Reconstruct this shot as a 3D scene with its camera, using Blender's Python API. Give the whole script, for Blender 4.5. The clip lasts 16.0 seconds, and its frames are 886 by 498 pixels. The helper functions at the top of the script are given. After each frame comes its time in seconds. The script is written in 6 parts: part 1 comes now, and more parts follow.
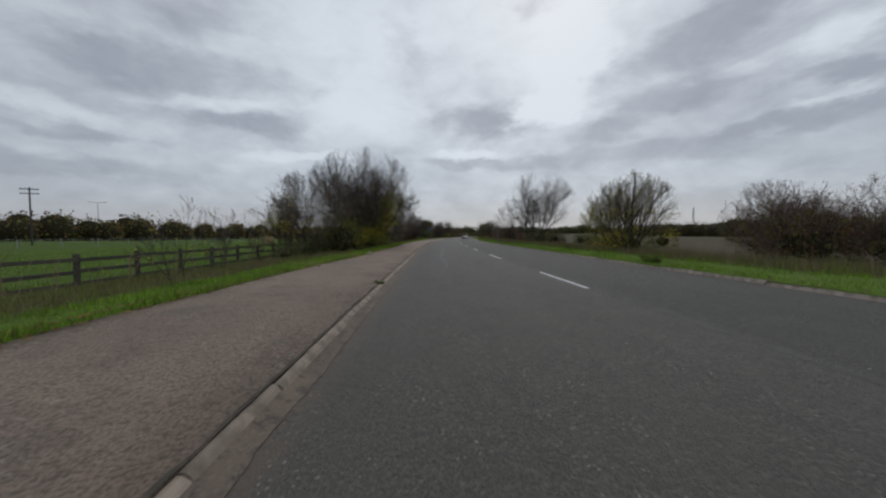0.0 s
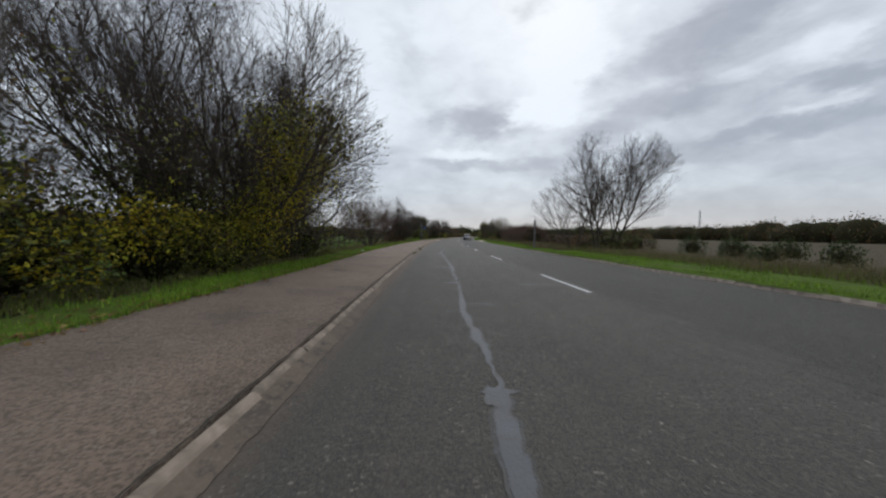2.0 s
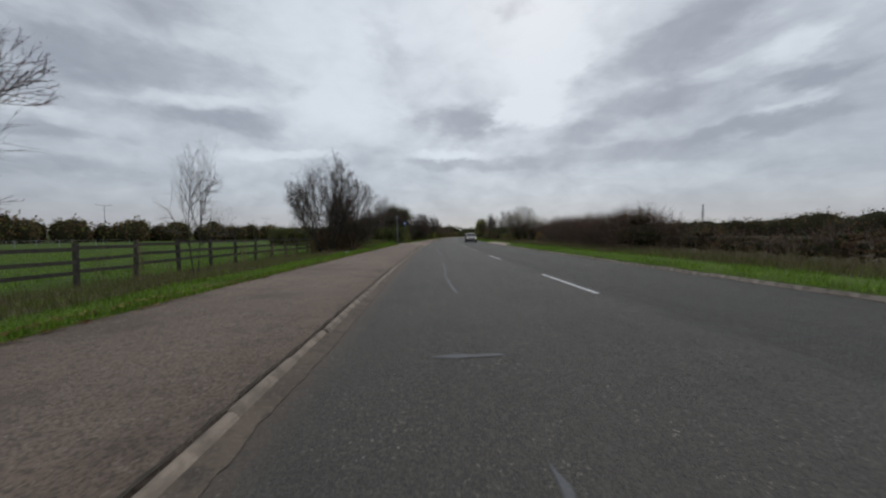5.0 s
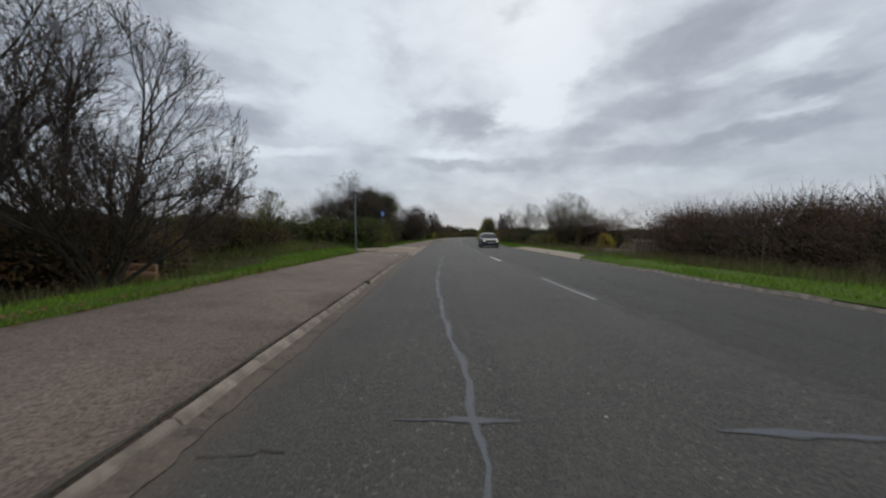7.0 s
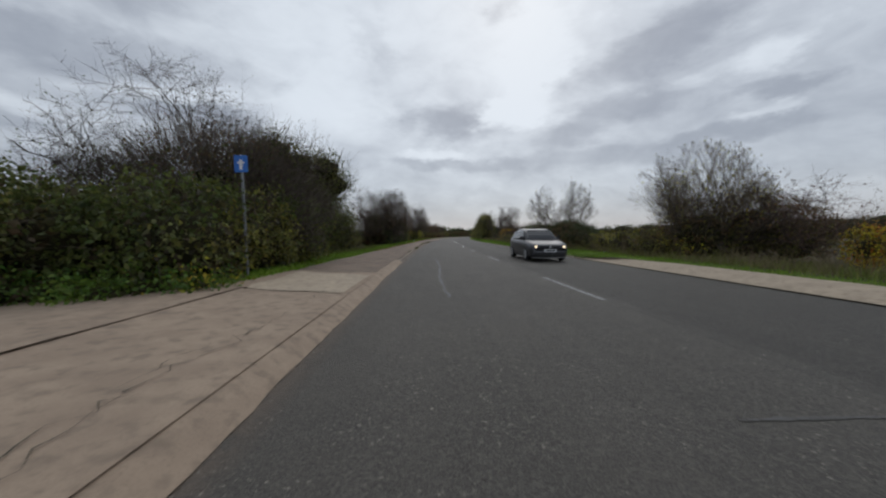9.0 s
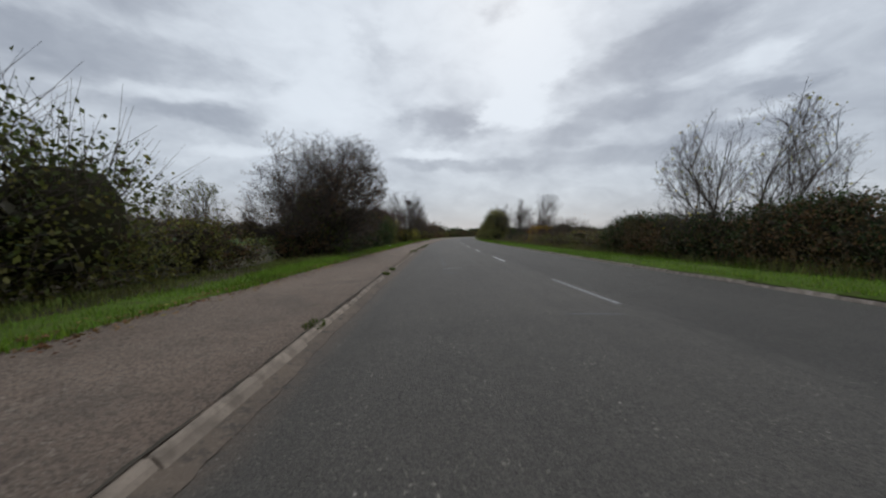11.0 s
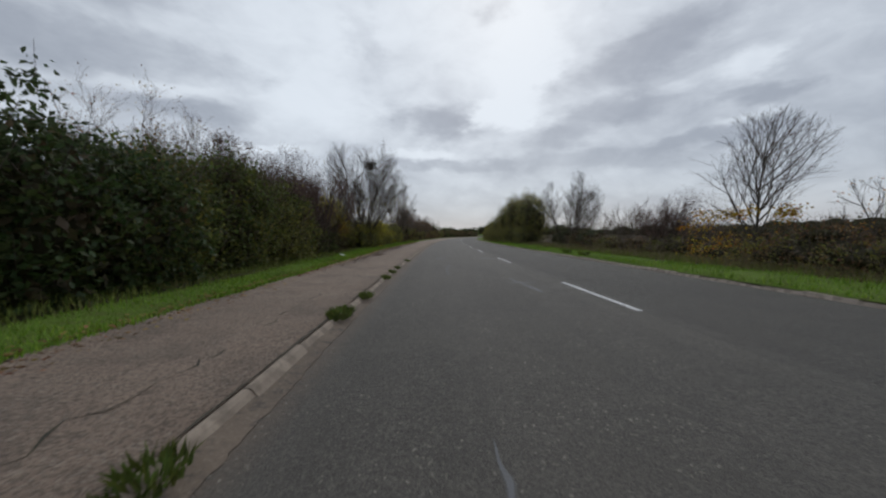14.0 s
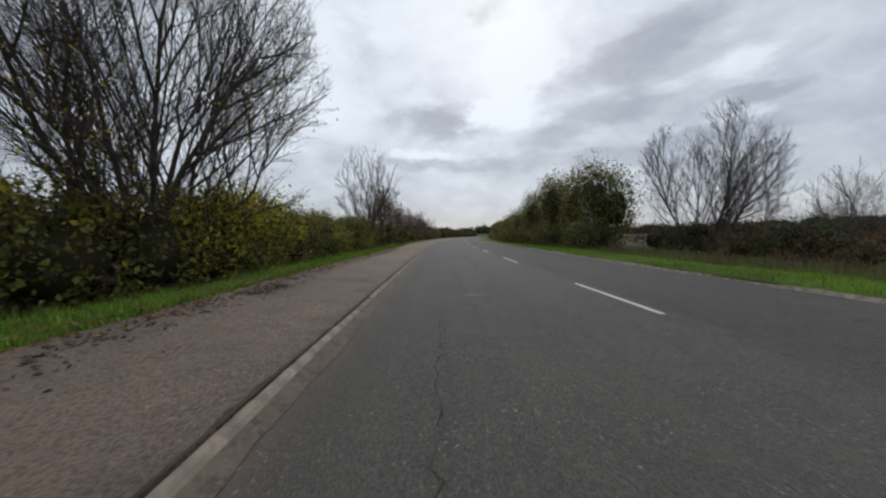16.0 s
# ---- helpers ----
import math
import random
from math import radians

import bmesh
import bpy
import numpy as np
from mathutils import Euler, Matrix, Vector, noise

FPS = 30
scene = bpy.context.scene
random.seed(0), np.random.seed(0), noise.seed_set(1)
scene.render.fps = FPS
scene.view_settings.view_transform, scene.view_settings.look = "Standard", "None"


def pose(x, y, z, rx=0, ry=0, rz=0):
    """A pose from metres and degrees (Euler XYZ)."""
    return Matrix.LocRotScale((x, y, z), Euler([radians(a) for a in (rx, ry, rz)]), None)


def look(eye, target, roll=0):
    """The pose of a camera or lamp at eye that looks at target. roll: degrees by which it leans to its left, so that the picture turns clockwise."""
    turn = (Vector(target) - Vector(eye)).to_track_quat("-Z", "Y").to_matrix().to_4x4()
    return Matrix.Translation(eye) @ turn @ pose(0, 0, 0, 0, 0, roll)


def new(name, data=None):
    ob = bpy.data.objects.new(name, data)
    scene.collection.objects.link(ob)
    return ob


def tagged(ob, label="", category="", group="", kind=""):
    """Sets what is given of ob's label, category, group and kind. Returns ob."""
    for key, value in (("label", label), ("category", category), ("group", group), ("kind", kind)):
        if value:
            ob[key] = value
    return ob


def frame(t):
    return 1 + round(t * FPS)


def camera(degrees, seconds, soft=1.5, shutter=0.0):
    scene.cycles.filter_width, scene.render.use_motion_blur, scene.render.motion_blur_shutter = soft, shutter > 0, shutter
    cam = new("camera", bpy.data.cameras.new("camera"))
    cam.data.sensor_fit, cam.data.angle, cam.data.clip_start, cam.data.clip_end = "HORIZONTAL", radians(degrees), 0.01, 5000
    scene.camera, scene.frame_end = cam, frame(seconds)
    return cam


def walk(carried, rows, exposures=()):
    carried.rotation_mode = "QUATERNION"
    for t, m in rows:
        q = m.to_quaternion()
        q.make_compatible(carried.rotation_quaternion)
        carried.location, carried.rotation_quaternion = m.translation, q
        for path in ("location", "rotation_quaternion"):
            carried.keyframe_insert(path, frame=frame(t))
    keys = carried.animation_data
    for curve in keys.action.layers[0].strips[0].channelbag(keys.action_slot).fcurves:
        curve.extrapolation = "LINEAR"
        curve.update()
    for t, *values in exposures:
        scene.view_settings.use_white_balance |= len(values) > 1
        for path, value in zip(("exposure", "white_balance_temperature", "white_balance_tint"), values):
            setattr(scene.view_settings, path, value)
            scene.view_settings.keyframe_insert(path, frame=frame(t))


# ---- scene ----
# ---------------------------------------------------------------- the camera and its way
LENS = 106.1
EYE = 1.156         # height of the lens over the road
SPEED = 9.12        # metres a second along the road
BEND = 913.0        # radius of the road's gentle right-hand bend
EDGE_L, EDGE_R, CENTRE = -0.99, 7.6, 3.27        # metres right of the ride: road's edges and centre line


def spot(s, u, z=0.0):
    """World place of s metres along the ride and u metres to its right; straight on before and after the bend."""
    c = min(max(s, -60.0), 420.0)
    a, d = c / BEND, s - c
    return Vector((BEND * (1 - math.cos(a)) + u * math.cos(a) + d * math.sin(a), BEND * math.sin(a) - u * math.sin(a) + d * math.cos(a), z))


def heading(s):
    return -math.degrees(s / BEND)


# seconds, metres to the right, degrees turned right of the road, degrees leaning right
RIDE = [(0, -0.03, 2.42, 0.3), (0.5, -0.02, 2.62, 0), (1, -0.02, 2.62, -0.4), (1.5, 0.0, 2.4, -0.7), (2, 0.06, 2.16, -0.5),
        (2.5, 0.09, 1.9, -0.4), (3, 0.07, 1.8, -0.1), (3.5, 0.0, 2.05, 0.3), (4, -0.06, 2.8, 0.9), (4.6, 0.0, 2.8, 0.9),
        (5.8, 0.26, 2.1, -0.8), (6.5, 0.38, 1.8, -1.1), (7, 0.36, 1.6, -0.7), (7.5, 0.3, 1.65, -0.2), (8, 0.23, 2.03, 0.3),
        (8.5, 0.19, 2.58, 0.5), (9, 0.21, 2.75, 0.1), (9.6, 0.22, 2.6, 0), (10.8, 0.21, 2.0, 0), (11.5, 0.2, 1.95, 0),
        (12, 0.22, 2.1, -0.2), (12.5, 0.21, 2.0, -0.7), (13, 0.2, 1.72, -0.8), (13.5, 0.18, 1.55, -0.5), (14, 0.14, 1.6, -0.4),
        (14.5, 0.14, 1.55, -0.4), (15, 0.14, 1.4, -0.3), (15.5, 0.12, 1.25, -0.2), (16, 0.04, 1.1, 0)]
cam = camera(LENS, 16.0, soft=2.3, shutter=0.05)
walk(cam, [(t, pose(*spot(SPEED * t, u, EYE), 90 - 2.33, roll, heading(SPEED * t) - yaw)) for t, u, yaw, roll in RIDE],
     [(0.0, -0.16), (1.0, -0.1), (2.0, 0.1), (2.5, 0.06), (3.0, -0.04), (3.5, -0.15), (6.5, -0.1), (7.0, -0.06), (8.5, -0.11), (9.0, -0.06), (11.5, -0.02), (12.5, -0.01), (13.0, -0.1), (14.5, 0.0), (15.0, 0.0), (16.0, 0.12)])

# ---------------------------------------------------------------- light: an overcast sky
SUN_TURN, SUN_HIGH = radians(20), radians(38)
world = bpy.data.worlds.new("overcast")
scene.world = world
world.use_nodes = True
wt = world.node_tree
wt.nodes.clear()


def wnode(kind, **inputs):
    n = wt.nodes.new(kind)
    for k, v in inputs.items():
        n.inputs[k].default_value = v
    return n


def wmath(op, a, b, clamp=False):
    n = wt.nodes.new("ShaderNodeMath")
    n.operation, n.use_clamp = op, clamp
    for sock, v in zip(n.inputs, (a, b)):
        if isinstance(v, (int, float)):
            sock.default_value = v
        else:
            wt.links.new(v, sock)
    return n.outputs[0]


def wrange(src, lo, hi, a=0.0, b=1.0, smooth=True):
    n = wt.nodes.new("ShaderNodeMapRange")
    n.interpolation_type = "SMOOTHSTEP" if smooth else "LINEAR"
    for k, v in zip((1, 2, 3, 4), (lo, hi, a, b)):
        n.inputs[k].default_value = v
    wt.links.new(src, n.inputs[0])
    return n.outputs[0]


def wmix(fac, a, b):
    n = wt.nodes.new("ShaderNodeMix")
    n.data_type = "RGBA"
    for sock, v in ((n.inputs[0], fac), (n.inputs[6], a), (n.inputs[7], b)):
        if isinstance(v, tuple):
            sock.default_value = (*v, 1)
        elif isinstance(v, float):
            sock.default_value = v
        else:
            wt.links.new(v, sock)
    return n.outputs[2]


w_tc = wnode("ShaderNodeTexCoord")
w_sep = wnode("ShaderNodeSeparateXYZ")
wt.links.new(w_tc.outputs["Generated"], w_sep.inputs[0])
# the cloud deck: a flat layer seen in perspective
w_up = wmath("ADD", wmath("MAXIMUM", w_sep.outputs[2], 0.0), 0.24)
w_px = wmath("DIVIDE", w_sep.outputs[0], w_up)
w_py = wmath("DIVIDE", w_sep.outputs[1], w_up)
w_flat = wnode("ShaderNodeCombineXYZ")
wt.links.new(w_px, w_flat.inputs[0])
wt.links.new(w_py, w_flat.inputs[1])


# a rounder view of the deck for its smaller clouds
w_up2 = wmath("ADD", wmath("MAXIMUM", w_sep.outputs[2], 0.0), 0.5)
w_round = wnode("ShaderNodeCombineXYZ")
wt.links.new(wmath("DIVIDE", w_sep.outputs[0], w_up2), w_round.inputs[0])
wt.links.new(wmath("DIVIDE", w_sep.outputs[1], w_up2), w_round.inputs[1])


def cloud(scale, detail, rough, shift, deck=None):
    mp = wnode("ShaderNodeMapping")
    mp.inputs["Location"].default_value = shift
    mp.inputs["Scale"].default_value = (1.0, 1.15, 1.0)
    wt.links.new((deck or w_flat).outputs[0], mp.inputs[0])
    n = wnode("ShaderNodeTexNoise", Scale=scale, Detail=detail, Roughness=rough, Distortion=0.25)
    wt.links.new(mp.outputs[0], n.inputs["Vector"])
    return n.outputs[0]


w_big = cloud(0.8, 3.0, 0.45, (3.1, 1.7, 0.0))
w_mid = cloud(3.4, 6.0, 0.55, (7.3, 4.2, 1.0), w_round)
w_fine = cloud(8.0, 6.0, 0.55, (2.3, 9.2, 4.0), w_round)
w_sum = wmath("ADD", wmath("ADD", wmath("MULTIPLY", w_big, 0.35), wmath("MULTIPLY", w_mid, 0.4)), wmath("MULTIPLY", w_fine, 0.25))
# compass and height of each place in the sky, in degrees, frayed at the clouds' edges
w_az = wmath("MULTIPLY", wmath("ARCTAN2", w_sep.outputs[0], w_sep.outputs[1]), 57.2958)
w_el = wmath("MULTIPLY", wmath("ARCSINE", w_sep.outputs[2], 0.0), 57.2958)
w_streak = wnode("ShaderNodeCombineXYZ")
wt.links.new(wmath("MULTIPLY", w_az, 0.07), w_streak.inputs[0])
wt.links.new(wmath("MULTIPLY", w_el, 0.14), w_streak.inputs[1])
w_fray = wnode("ShaderNodeTexNoise", Scale=1.5, Detail=6.0, Roughness=0.6)
w_bands = wnode("ShaderNodeTexNoise", Scale=2.3, Detail=7.0, Roughness=0.58, Distortion=0.6)
for w_n in (w_fray, w_bands):
    wt.links.new(w_streak.outputs[0], w_n.inputs["Vector"])
w_off = wnode("ShaderNodeSeparateColor")
wt.links.new(w_fray.outputs["Color"], w_off.inputs[0])
w_place = wnode("ShaderNodeCombineXYZ")
wt.links.new(wmath("ADD", w_az, wmath("MULTIPLY", wmath("SUBTRACT", w_off.outputs[0], 0.5), 18.0)), w_place.inputs[0])
wt.links.new(wmath("ADD", w_el, wmath("MULTIPLY", wmath("SUBTRACT", w_off.outputs[1], 0.5), 6.0)), w_place.inputs[1])
# thin, bright cloud before the hidden sun
w_glow = wnode("ShaderNodeVectorMath")
w_glow.operation = "DOT_PRODUCT"
wt.links.new(w_tc.outputs["Generated"], w_glow.inputs[0])
w_glow.inputs[1].default_value = Vector((math.sin(radians(4)) * math.cos(radians(42)), math.cos(radians(4)) * math.cos(radians(42)), math.sin(radians(42))))
w_near = wrange(w_glow.outputs["Value"], 0.7, 1.0)
w_light = wmath("ADD", wmath("MULTIPLY", wmath("SUBTRACT", w_sum, 0.5), 1.25), wmath("MULTIPLY", w_near, 0.3))
w_light = wmath("ADD", wmath("ADD", w_light, 0.42), wmath("MULTIPLY", wmath("SUBTRACT", w_bands.outputs[0], 0.5), 0.42))


def wisp(az, el, wide, high, tilt, amount):
    """One thicker (negative) or thinner (positive) streak in the cloud deck, in degrees of compass and height."""
    global w_light
    mp = wnode("ShaderNodeMapping")
    mp.vector_type = "TEXTURE"
    mp.inputs["Location"].default_value = (az, el, 0)
    mp.inputs["Rotation"].default_value = (0, 0, radians(tilt))
    mp.inputs["Scale"].default_value = (wide * 1.35, high * 1.35, 1)
    wt.links.new(w_place.outputs[0], mp.inputs[0])
    n = wnode("ShaderNodeVectorMath")
    n.operation = "LENGTH"
    wt.links.new(mp.outputs[0], n.inputs[0])
    w_light = wmath("ADD", w_light, wmath("MULTIPLY", wrange(n.outputs["Value"], 1.0, 0.25), amount))


THIN_CLOUD = [(-47.6, 22.8, 5.6, 2.3, 0, 0.2), (-12.6, 29.7, 14.3, 7.3, 10, 0.22), (22.2, 29.0, 6.6, 7.2, -10, 0.25), (7.9, 30.4, 10.3, 6.1, 0, 0.16),
              (18.4, 19.5, 5.0, 2.1, 10, 0.45), (6.9, 13.8, 7.1, 1.0, 0, 0.28), (-46.7, 14.8, 6.7, 1.2, -7, 0.25), (-29.4, 18.3, 7.7, 1.3, 5, 0.22),
              (-19.8, 12.8, 10.0, 1.0, 3, 0.24), (-11.0, 20.3, 8.2, 4.8, 0, 0.2), (51.9, 20.8, 4.3, 1.7, 15, 0.32), (44.7, 20.2, 5.1, 1.2, 8, 0.2),
              (51.7, 14.7, 4.4, 0.7, 5, 0.2), (23.1, 22.5, 4.9, 4.4, 30, 0.22)]
THICK_CLOUD = [(8.8, 18.5, 8.9, 3.0, -3, 0.5), (9.8, 12.1, 12.2, 1.1, 0, 0.24), (-3.9, 29.4, 3.8, 3.1, 40, 0.2), (17.9, 32.9, 3.9, 1.7, 6, 0.24),
               (40.7, 25.0, 13.2, 2.8, 12, 0.34), (32.5, 17.3, 13.4, 2.7, 13, 0.3), (51.6, 16.8, 4.4, 1.1, 2, 0.3), (48.3, 13.0, 9.1, 1.1, 2, 0.22),
               (30.4, 11.7, 17.0, 1.9, 2, 0.2), (-40.6, 20.9, 10.9, 2.5, -4, 0.26), (-26.5, 22.1, 8.9, 1.5, 0, 0.18), (-28.1, 16.1, 8.6, 1.8, 1, 0.3),
               (-45.5, 12.2, 7.4, 0.8, -2, 0.2), (-46.1, 8.3, 10.3, 1.5, -1, 0.22), (-35.5, 27.5, 5.4, 2.3, 6, 0.12)]
for w_row in THIN_CLOUD:
    wisp(*w_row)
for w_row in THICK_CLOUD:
    wisp(*w_row[:5], -w_row[5])
w_col = wmix(wrange(w_light, 0.0, 1.0), (0.352, 0.385, 0.447), (0.80, 0.862, 0.932))
w_col = wmix(wrange(w_sep.outputs[2], -0.02, 0.16, 0.25, 1.0), (0.43, 0.432, 0.475), w_col)
# a little of the clear sky's own light above the deck
w_sky = wnode("ShaderNodeTexSky")
w_sky.sky_type, w_sky.sun_disc = "NISHITA", False
w_sky.sun_elevation, w_sky.sun_rotation = SUN_HIGH, SUN_TURN
w_bg = wnode("ShaderNodeBackground", Strength=0.88)
w_bg2 = wnode("ShaderNodeBackground", Strength=0.01)
wt.links.new(w_col, w_bg.inputs[0])
wt.links.new(w_sky.outputs[0], w_bg2.inputs[0])
w_add = wnode("ShaderNodeAddShader")
wt.links.new(w_bg.outputs[0], w_add.inputs[0])
wt.links.new(w_bg2.outputs[0], w_add.inputs[1])
w_out = wnode("ShaderNodeOutputWorld")
wt.links.new(w_add.outputs[0], w_out.inputs[0])

sun = new("sun", bpy.data.lights.new("sun", "SUN"))
sun.data.energy, sun.data.angle, sun.data.color = 0.5, radians(40), (1, 0.97, 0.93)
sun.matrix_world = look(Vector((math.sin(SUN_TURN) * math.cos(SUN_HIGH), math.cos(SUN_TURN) * math.cos(SUN_HIGH), math.sin(SUN_HIGH))) * 100, (0, 0, 0))


# ---------------------------------------------------------------- materials
class Mat:
    """A node material built up colour layer by colour layer."""

    def __init__(self, name, rough=0.85, metal=0.0, gloss=0.5):
        self.m = bpy.data.materials.new(name)
        self.m.use_nodes = True
        self.nt = self.m.node_tree
        self.b = self.nt.nodes["Principled BSDF"]
        self.b.inputs["Roughness"].default_value = rough
        self.b.inputs["Metallic"].default_value = metal
        self.b.inputs["Specular IOR Level"].default_value = gloss
        self.tc = self.nt.nodes.new("ShaderNodeTexCoord")
        self.col = None

    def grain(self, scale, detail=4.0, stretch=None, rough=0.5):
        n = self.nt.nodes.new("ShaderNodeTexNoise")
        n.inputs["Scale"].default_value = scale
        n.inputs["Detail"].default_value = detail
        n.inputs["Roughness"].default_value = rough
        src = self.tc.outputs["Object"]
        if stretch:
            mp = self.nt.nodes.new("ShaderNodeMapping")
            mp.inputs["Scale"].default_value = stretch
            self.nt.links.new(src, mp.inputs[0])
            src = mp.outputs[0]
        self.nt.links.new(src, n.inputs["Vector"])
        return n.outputs[0]

    def cells(self, scale, feature="F1"):
        n = self.nt.nodes.new("ShaderNodeTexVoronoi")
        n.feature = feature
        n.inputs["Scale"].default_value = scale
        self.nt.links.new(self.tc.outputs["Object"], n.inputs["Vector"])
        return n.outputs

    def across(self):
        """Metres to the right of the ride, along the bend."""
        n = self.nt.nodes.new("ShaderNodeVectorMath")
        n.operation = "DISTANCE"
        flat = self.nt.nodes.new("ShaderNodeVectorMath")
        flat.operation = "MULTIPLY"
        flat.inputs[1].default_value = (1, 1, 0)
        self.nt.links.new(self.tc.outputs["Object"], flat.inputs[0])
        self.nt.links.new(flat.outputs[0], n.inputs[0])
        n.inputs[1].default_value = (BEND, 0, 0)
        x = self.nt.nodes.new("ShaderNodeMath")
        x.operation = "SUBTRACT"
        x.inputs[0].default_value = BEND
        self.nt.links.new(n.outputs["Value"], x.inputs[1])
        return x.outputs[0]

    def lanes(self, across, fine, along):
        """Noise drawn out along the road."""
        sep = self.nt.nodes.new("ShaderNodeSeparateXYZ")
        both = self.nt.nodes.new("ShaderNodeCombineXYZ")
        self.nt.links.new(self.tc.outputs["Object"], sep.inputs[0])
        self.nt.links.new(self.times(across, fine), both.inputs[0])
        self.nt.links.new(self.times(sep.outputs[1], along), both.inputs[1])
        n = self.nt.nodes.new("ShaderNodeTexNoise")
        n.inputs["Scale"].default_value = 1.0
        n.inputs["Detail"].default_value = 5.0
        self.nt.links.new(both.outputs[0], n.inputs["Vector"])
        return n.outputs[0]

    def span(self, src, lo, hi, a=0.0, b=1.0):
        r = self.nt.nodes.new("ShaderNodeMapRange")
        for k, v in zip((1, 2, 3, 4), (lo, hi, a, b)):
            r.inputs[k].default_value = v
        self.nt.links.new(src, r.inputs[0])
        return r.outputs[0]

    def times(self, a, b):
        x = self.nt.nodes.new("ShaderNodeMath")
        x.operation = "MULTIPLY"
        for sock, v in zip(x.inputs, (a, b)):
            if isinstance(v, (int, float)):
                sock.default_value = v
            else:
                self.nt.links.new(v, sock)
        return x.outputs[0]

    def over(self, fac, a, b=None):
        """Lay colour a over what there is (or over b) by fac."""
        x = self.nt.nodes.new("ShaderNodeMix")
        x.data_type = "RGBA"
        base = self.col if b is None else b
        for sock, val in ((x.inputs[0], fac), (x.inputs[6], base), (x.inputs[7], a)):
            if isinstance(val, tuple):
                sock.default_value = (*val, 1)
            elif isinstance(val, float):
                sock.default_value = val
            else:
                self.nt.links.new(val, sock)
        self.col = x.outputs[2]
        return self

    def vary(self, amount, island=True, hue=0.0):
        src = self.nt.nodes.new("ShaderNodeNewGeometry").outputs["Random Per Island"] if island else self.nt.nodes.new("ShaderNodeObjectInfo").outputs["Random"]
        h = self.nt.nodes.new("ShaderNodeHueSaturation")
        self.nt.links.new(self.span(src, 0, 1, 1 - amount, 1 + amount), h.inputs["Value"])
        if hue:
            wob = self.nt.nodes.new("ShaderNodeMath")
            wob.operation = "FRACT"
            self.nt.links.new(self.times(src, 7.31), wob.inputs[0])
            self.nt.links.new(self.span(wob.outputs[0], 0, 1, 0.5 - hue, 0.5 + hue), h.inputs["Hue"])
        self.nt.links.new(self.col, h.inputs["Color"])
        self.col = h.outputs[0]
        return self

    def bump(self, src, strength, distance=0.01):
        n = self.nt.nodes.new("ShaderNodeBump")
        n.inputs["Strength"].default_value = strength
        n.inputs["Distance"].default_value = distance
        self.nt.links.new(src, n.inputs["Height"])
        self.nt.links.new(n.outputs[0], self.b.inputs["Normal"])
        return self

    def rough(self, src):
        self.nt.links.new(src, self.b.inputs["Roughness"])
        return self

    def done(self):
        self.nt.links.new(self.col, self.b.inputs["Base Color"])
        return self.m


def plain(name, base, alt, scale, rough=0.85, bump=0.0, bump_scale=60.0, metal=0.0, island=0.0, each=0.0, hue=0.0, gloss=0.5):
    m = Mat(name, rough, metal, gloss)
    m.over(m.span(m.grain(scale), 0.35, 0.65), alt, base)
    if island:
        m.vary(island, True, hue)
    if each:
        m.vary(each, False, hue)
    if bump:
        m.bump(m.grain(bump_scale, 3.0), bump)
    return m.done()


def asphalt(name, k):
    m = Mat(name, 0.78)
    across = m.across()
    tone = lambda r, g, b: (r * k * 1.03, g * k, b * k * 0.96)
    m.over(m.span(m.grain(0.25, 5.0), 0.35, 0.65), tone(0.08, 0.073, 0.063), tone(0.062, 0.057, 0.05))
    # long wheel-worn bands
    m.over(m.times(m.span(m.lanes(across, 1.1, 0.045), 0.42, 0.66), 0.5), tone(0.096, 0.088, 0.078))
    m.over(m.times(m.span(m.lanes(across, 2.6, 0.02), 0.52, 0.7), 0.55), tone(0.047, 0.044, 0.039))
    m.over(m.times(m.span(m.grain(1.1, 6.0), 0.48, 0.7), 0.45), tone(0.05, 0.047, 0.042))
    m.over(m.times(m.span(m.grain(6.0, 6.0, rough=0.65), 0.5, 0.68), 0.5), tone(0.102, 0.094, 0.083))
    m.over(m.times(m.span(m.grain(28, 4.0, rough=0.65), 0.5, 0.64), 0.6), tone(0.132, 0.122, 0.108))
    m.over(m.times(m.span(m.grain(90, 2.0), 0.5, 0.62), 0.5), tone(0.15, 0.14, 0.125))
    m.over(m.times(m.span(m.grain(55, 2.5), 0.52, 0.64), 0.5), tone(0.035, 0.033, 0.03))
    # the pale joint between the two lanes
    m.over(m.times(m.times(m.span(across, CENTRE - 0.02, CENTRE + 0.07), m.span(across, CENTRE + 0.3, CENTRE + 0.16)), m.span(m.grain(1.7, 6.0, rough=0.7), 0.36, 0.6, 0.0, 0.5)), tone(0.15, 0.14, 0.125))
    # silt fading out of the gutter
    m.over(m.times(m.span(across, EDGE_L + 0.28, EDGE_L + 0.02), m.span(m.grain(5.0, 7.0, rough=0.75), 0.3, 0.52)), (0.155, 0.12, 0.092))
    chips = m.times(m.span(m.grain(34, 2.5), 0.645, 0.69), m.span(m.grain(1.6, 4.0), 0.38, 0.6))
    m.over(m.times(chips, 0.6), tone(0.36, 0.335, 0.29))
    rare = m.times(m.span(m.cells(3.4)[0], 0.045, 0.025), m.span(m.grain(1.3, 2.0), 0.48, 0.53))
    m.over(m.times(rare, 0.9), tone(0.48, 0.45, 0.4))
    m.bump(m.grain(48, 3.5, rough=0.75), 1.0, 0.03)
    return m.done()


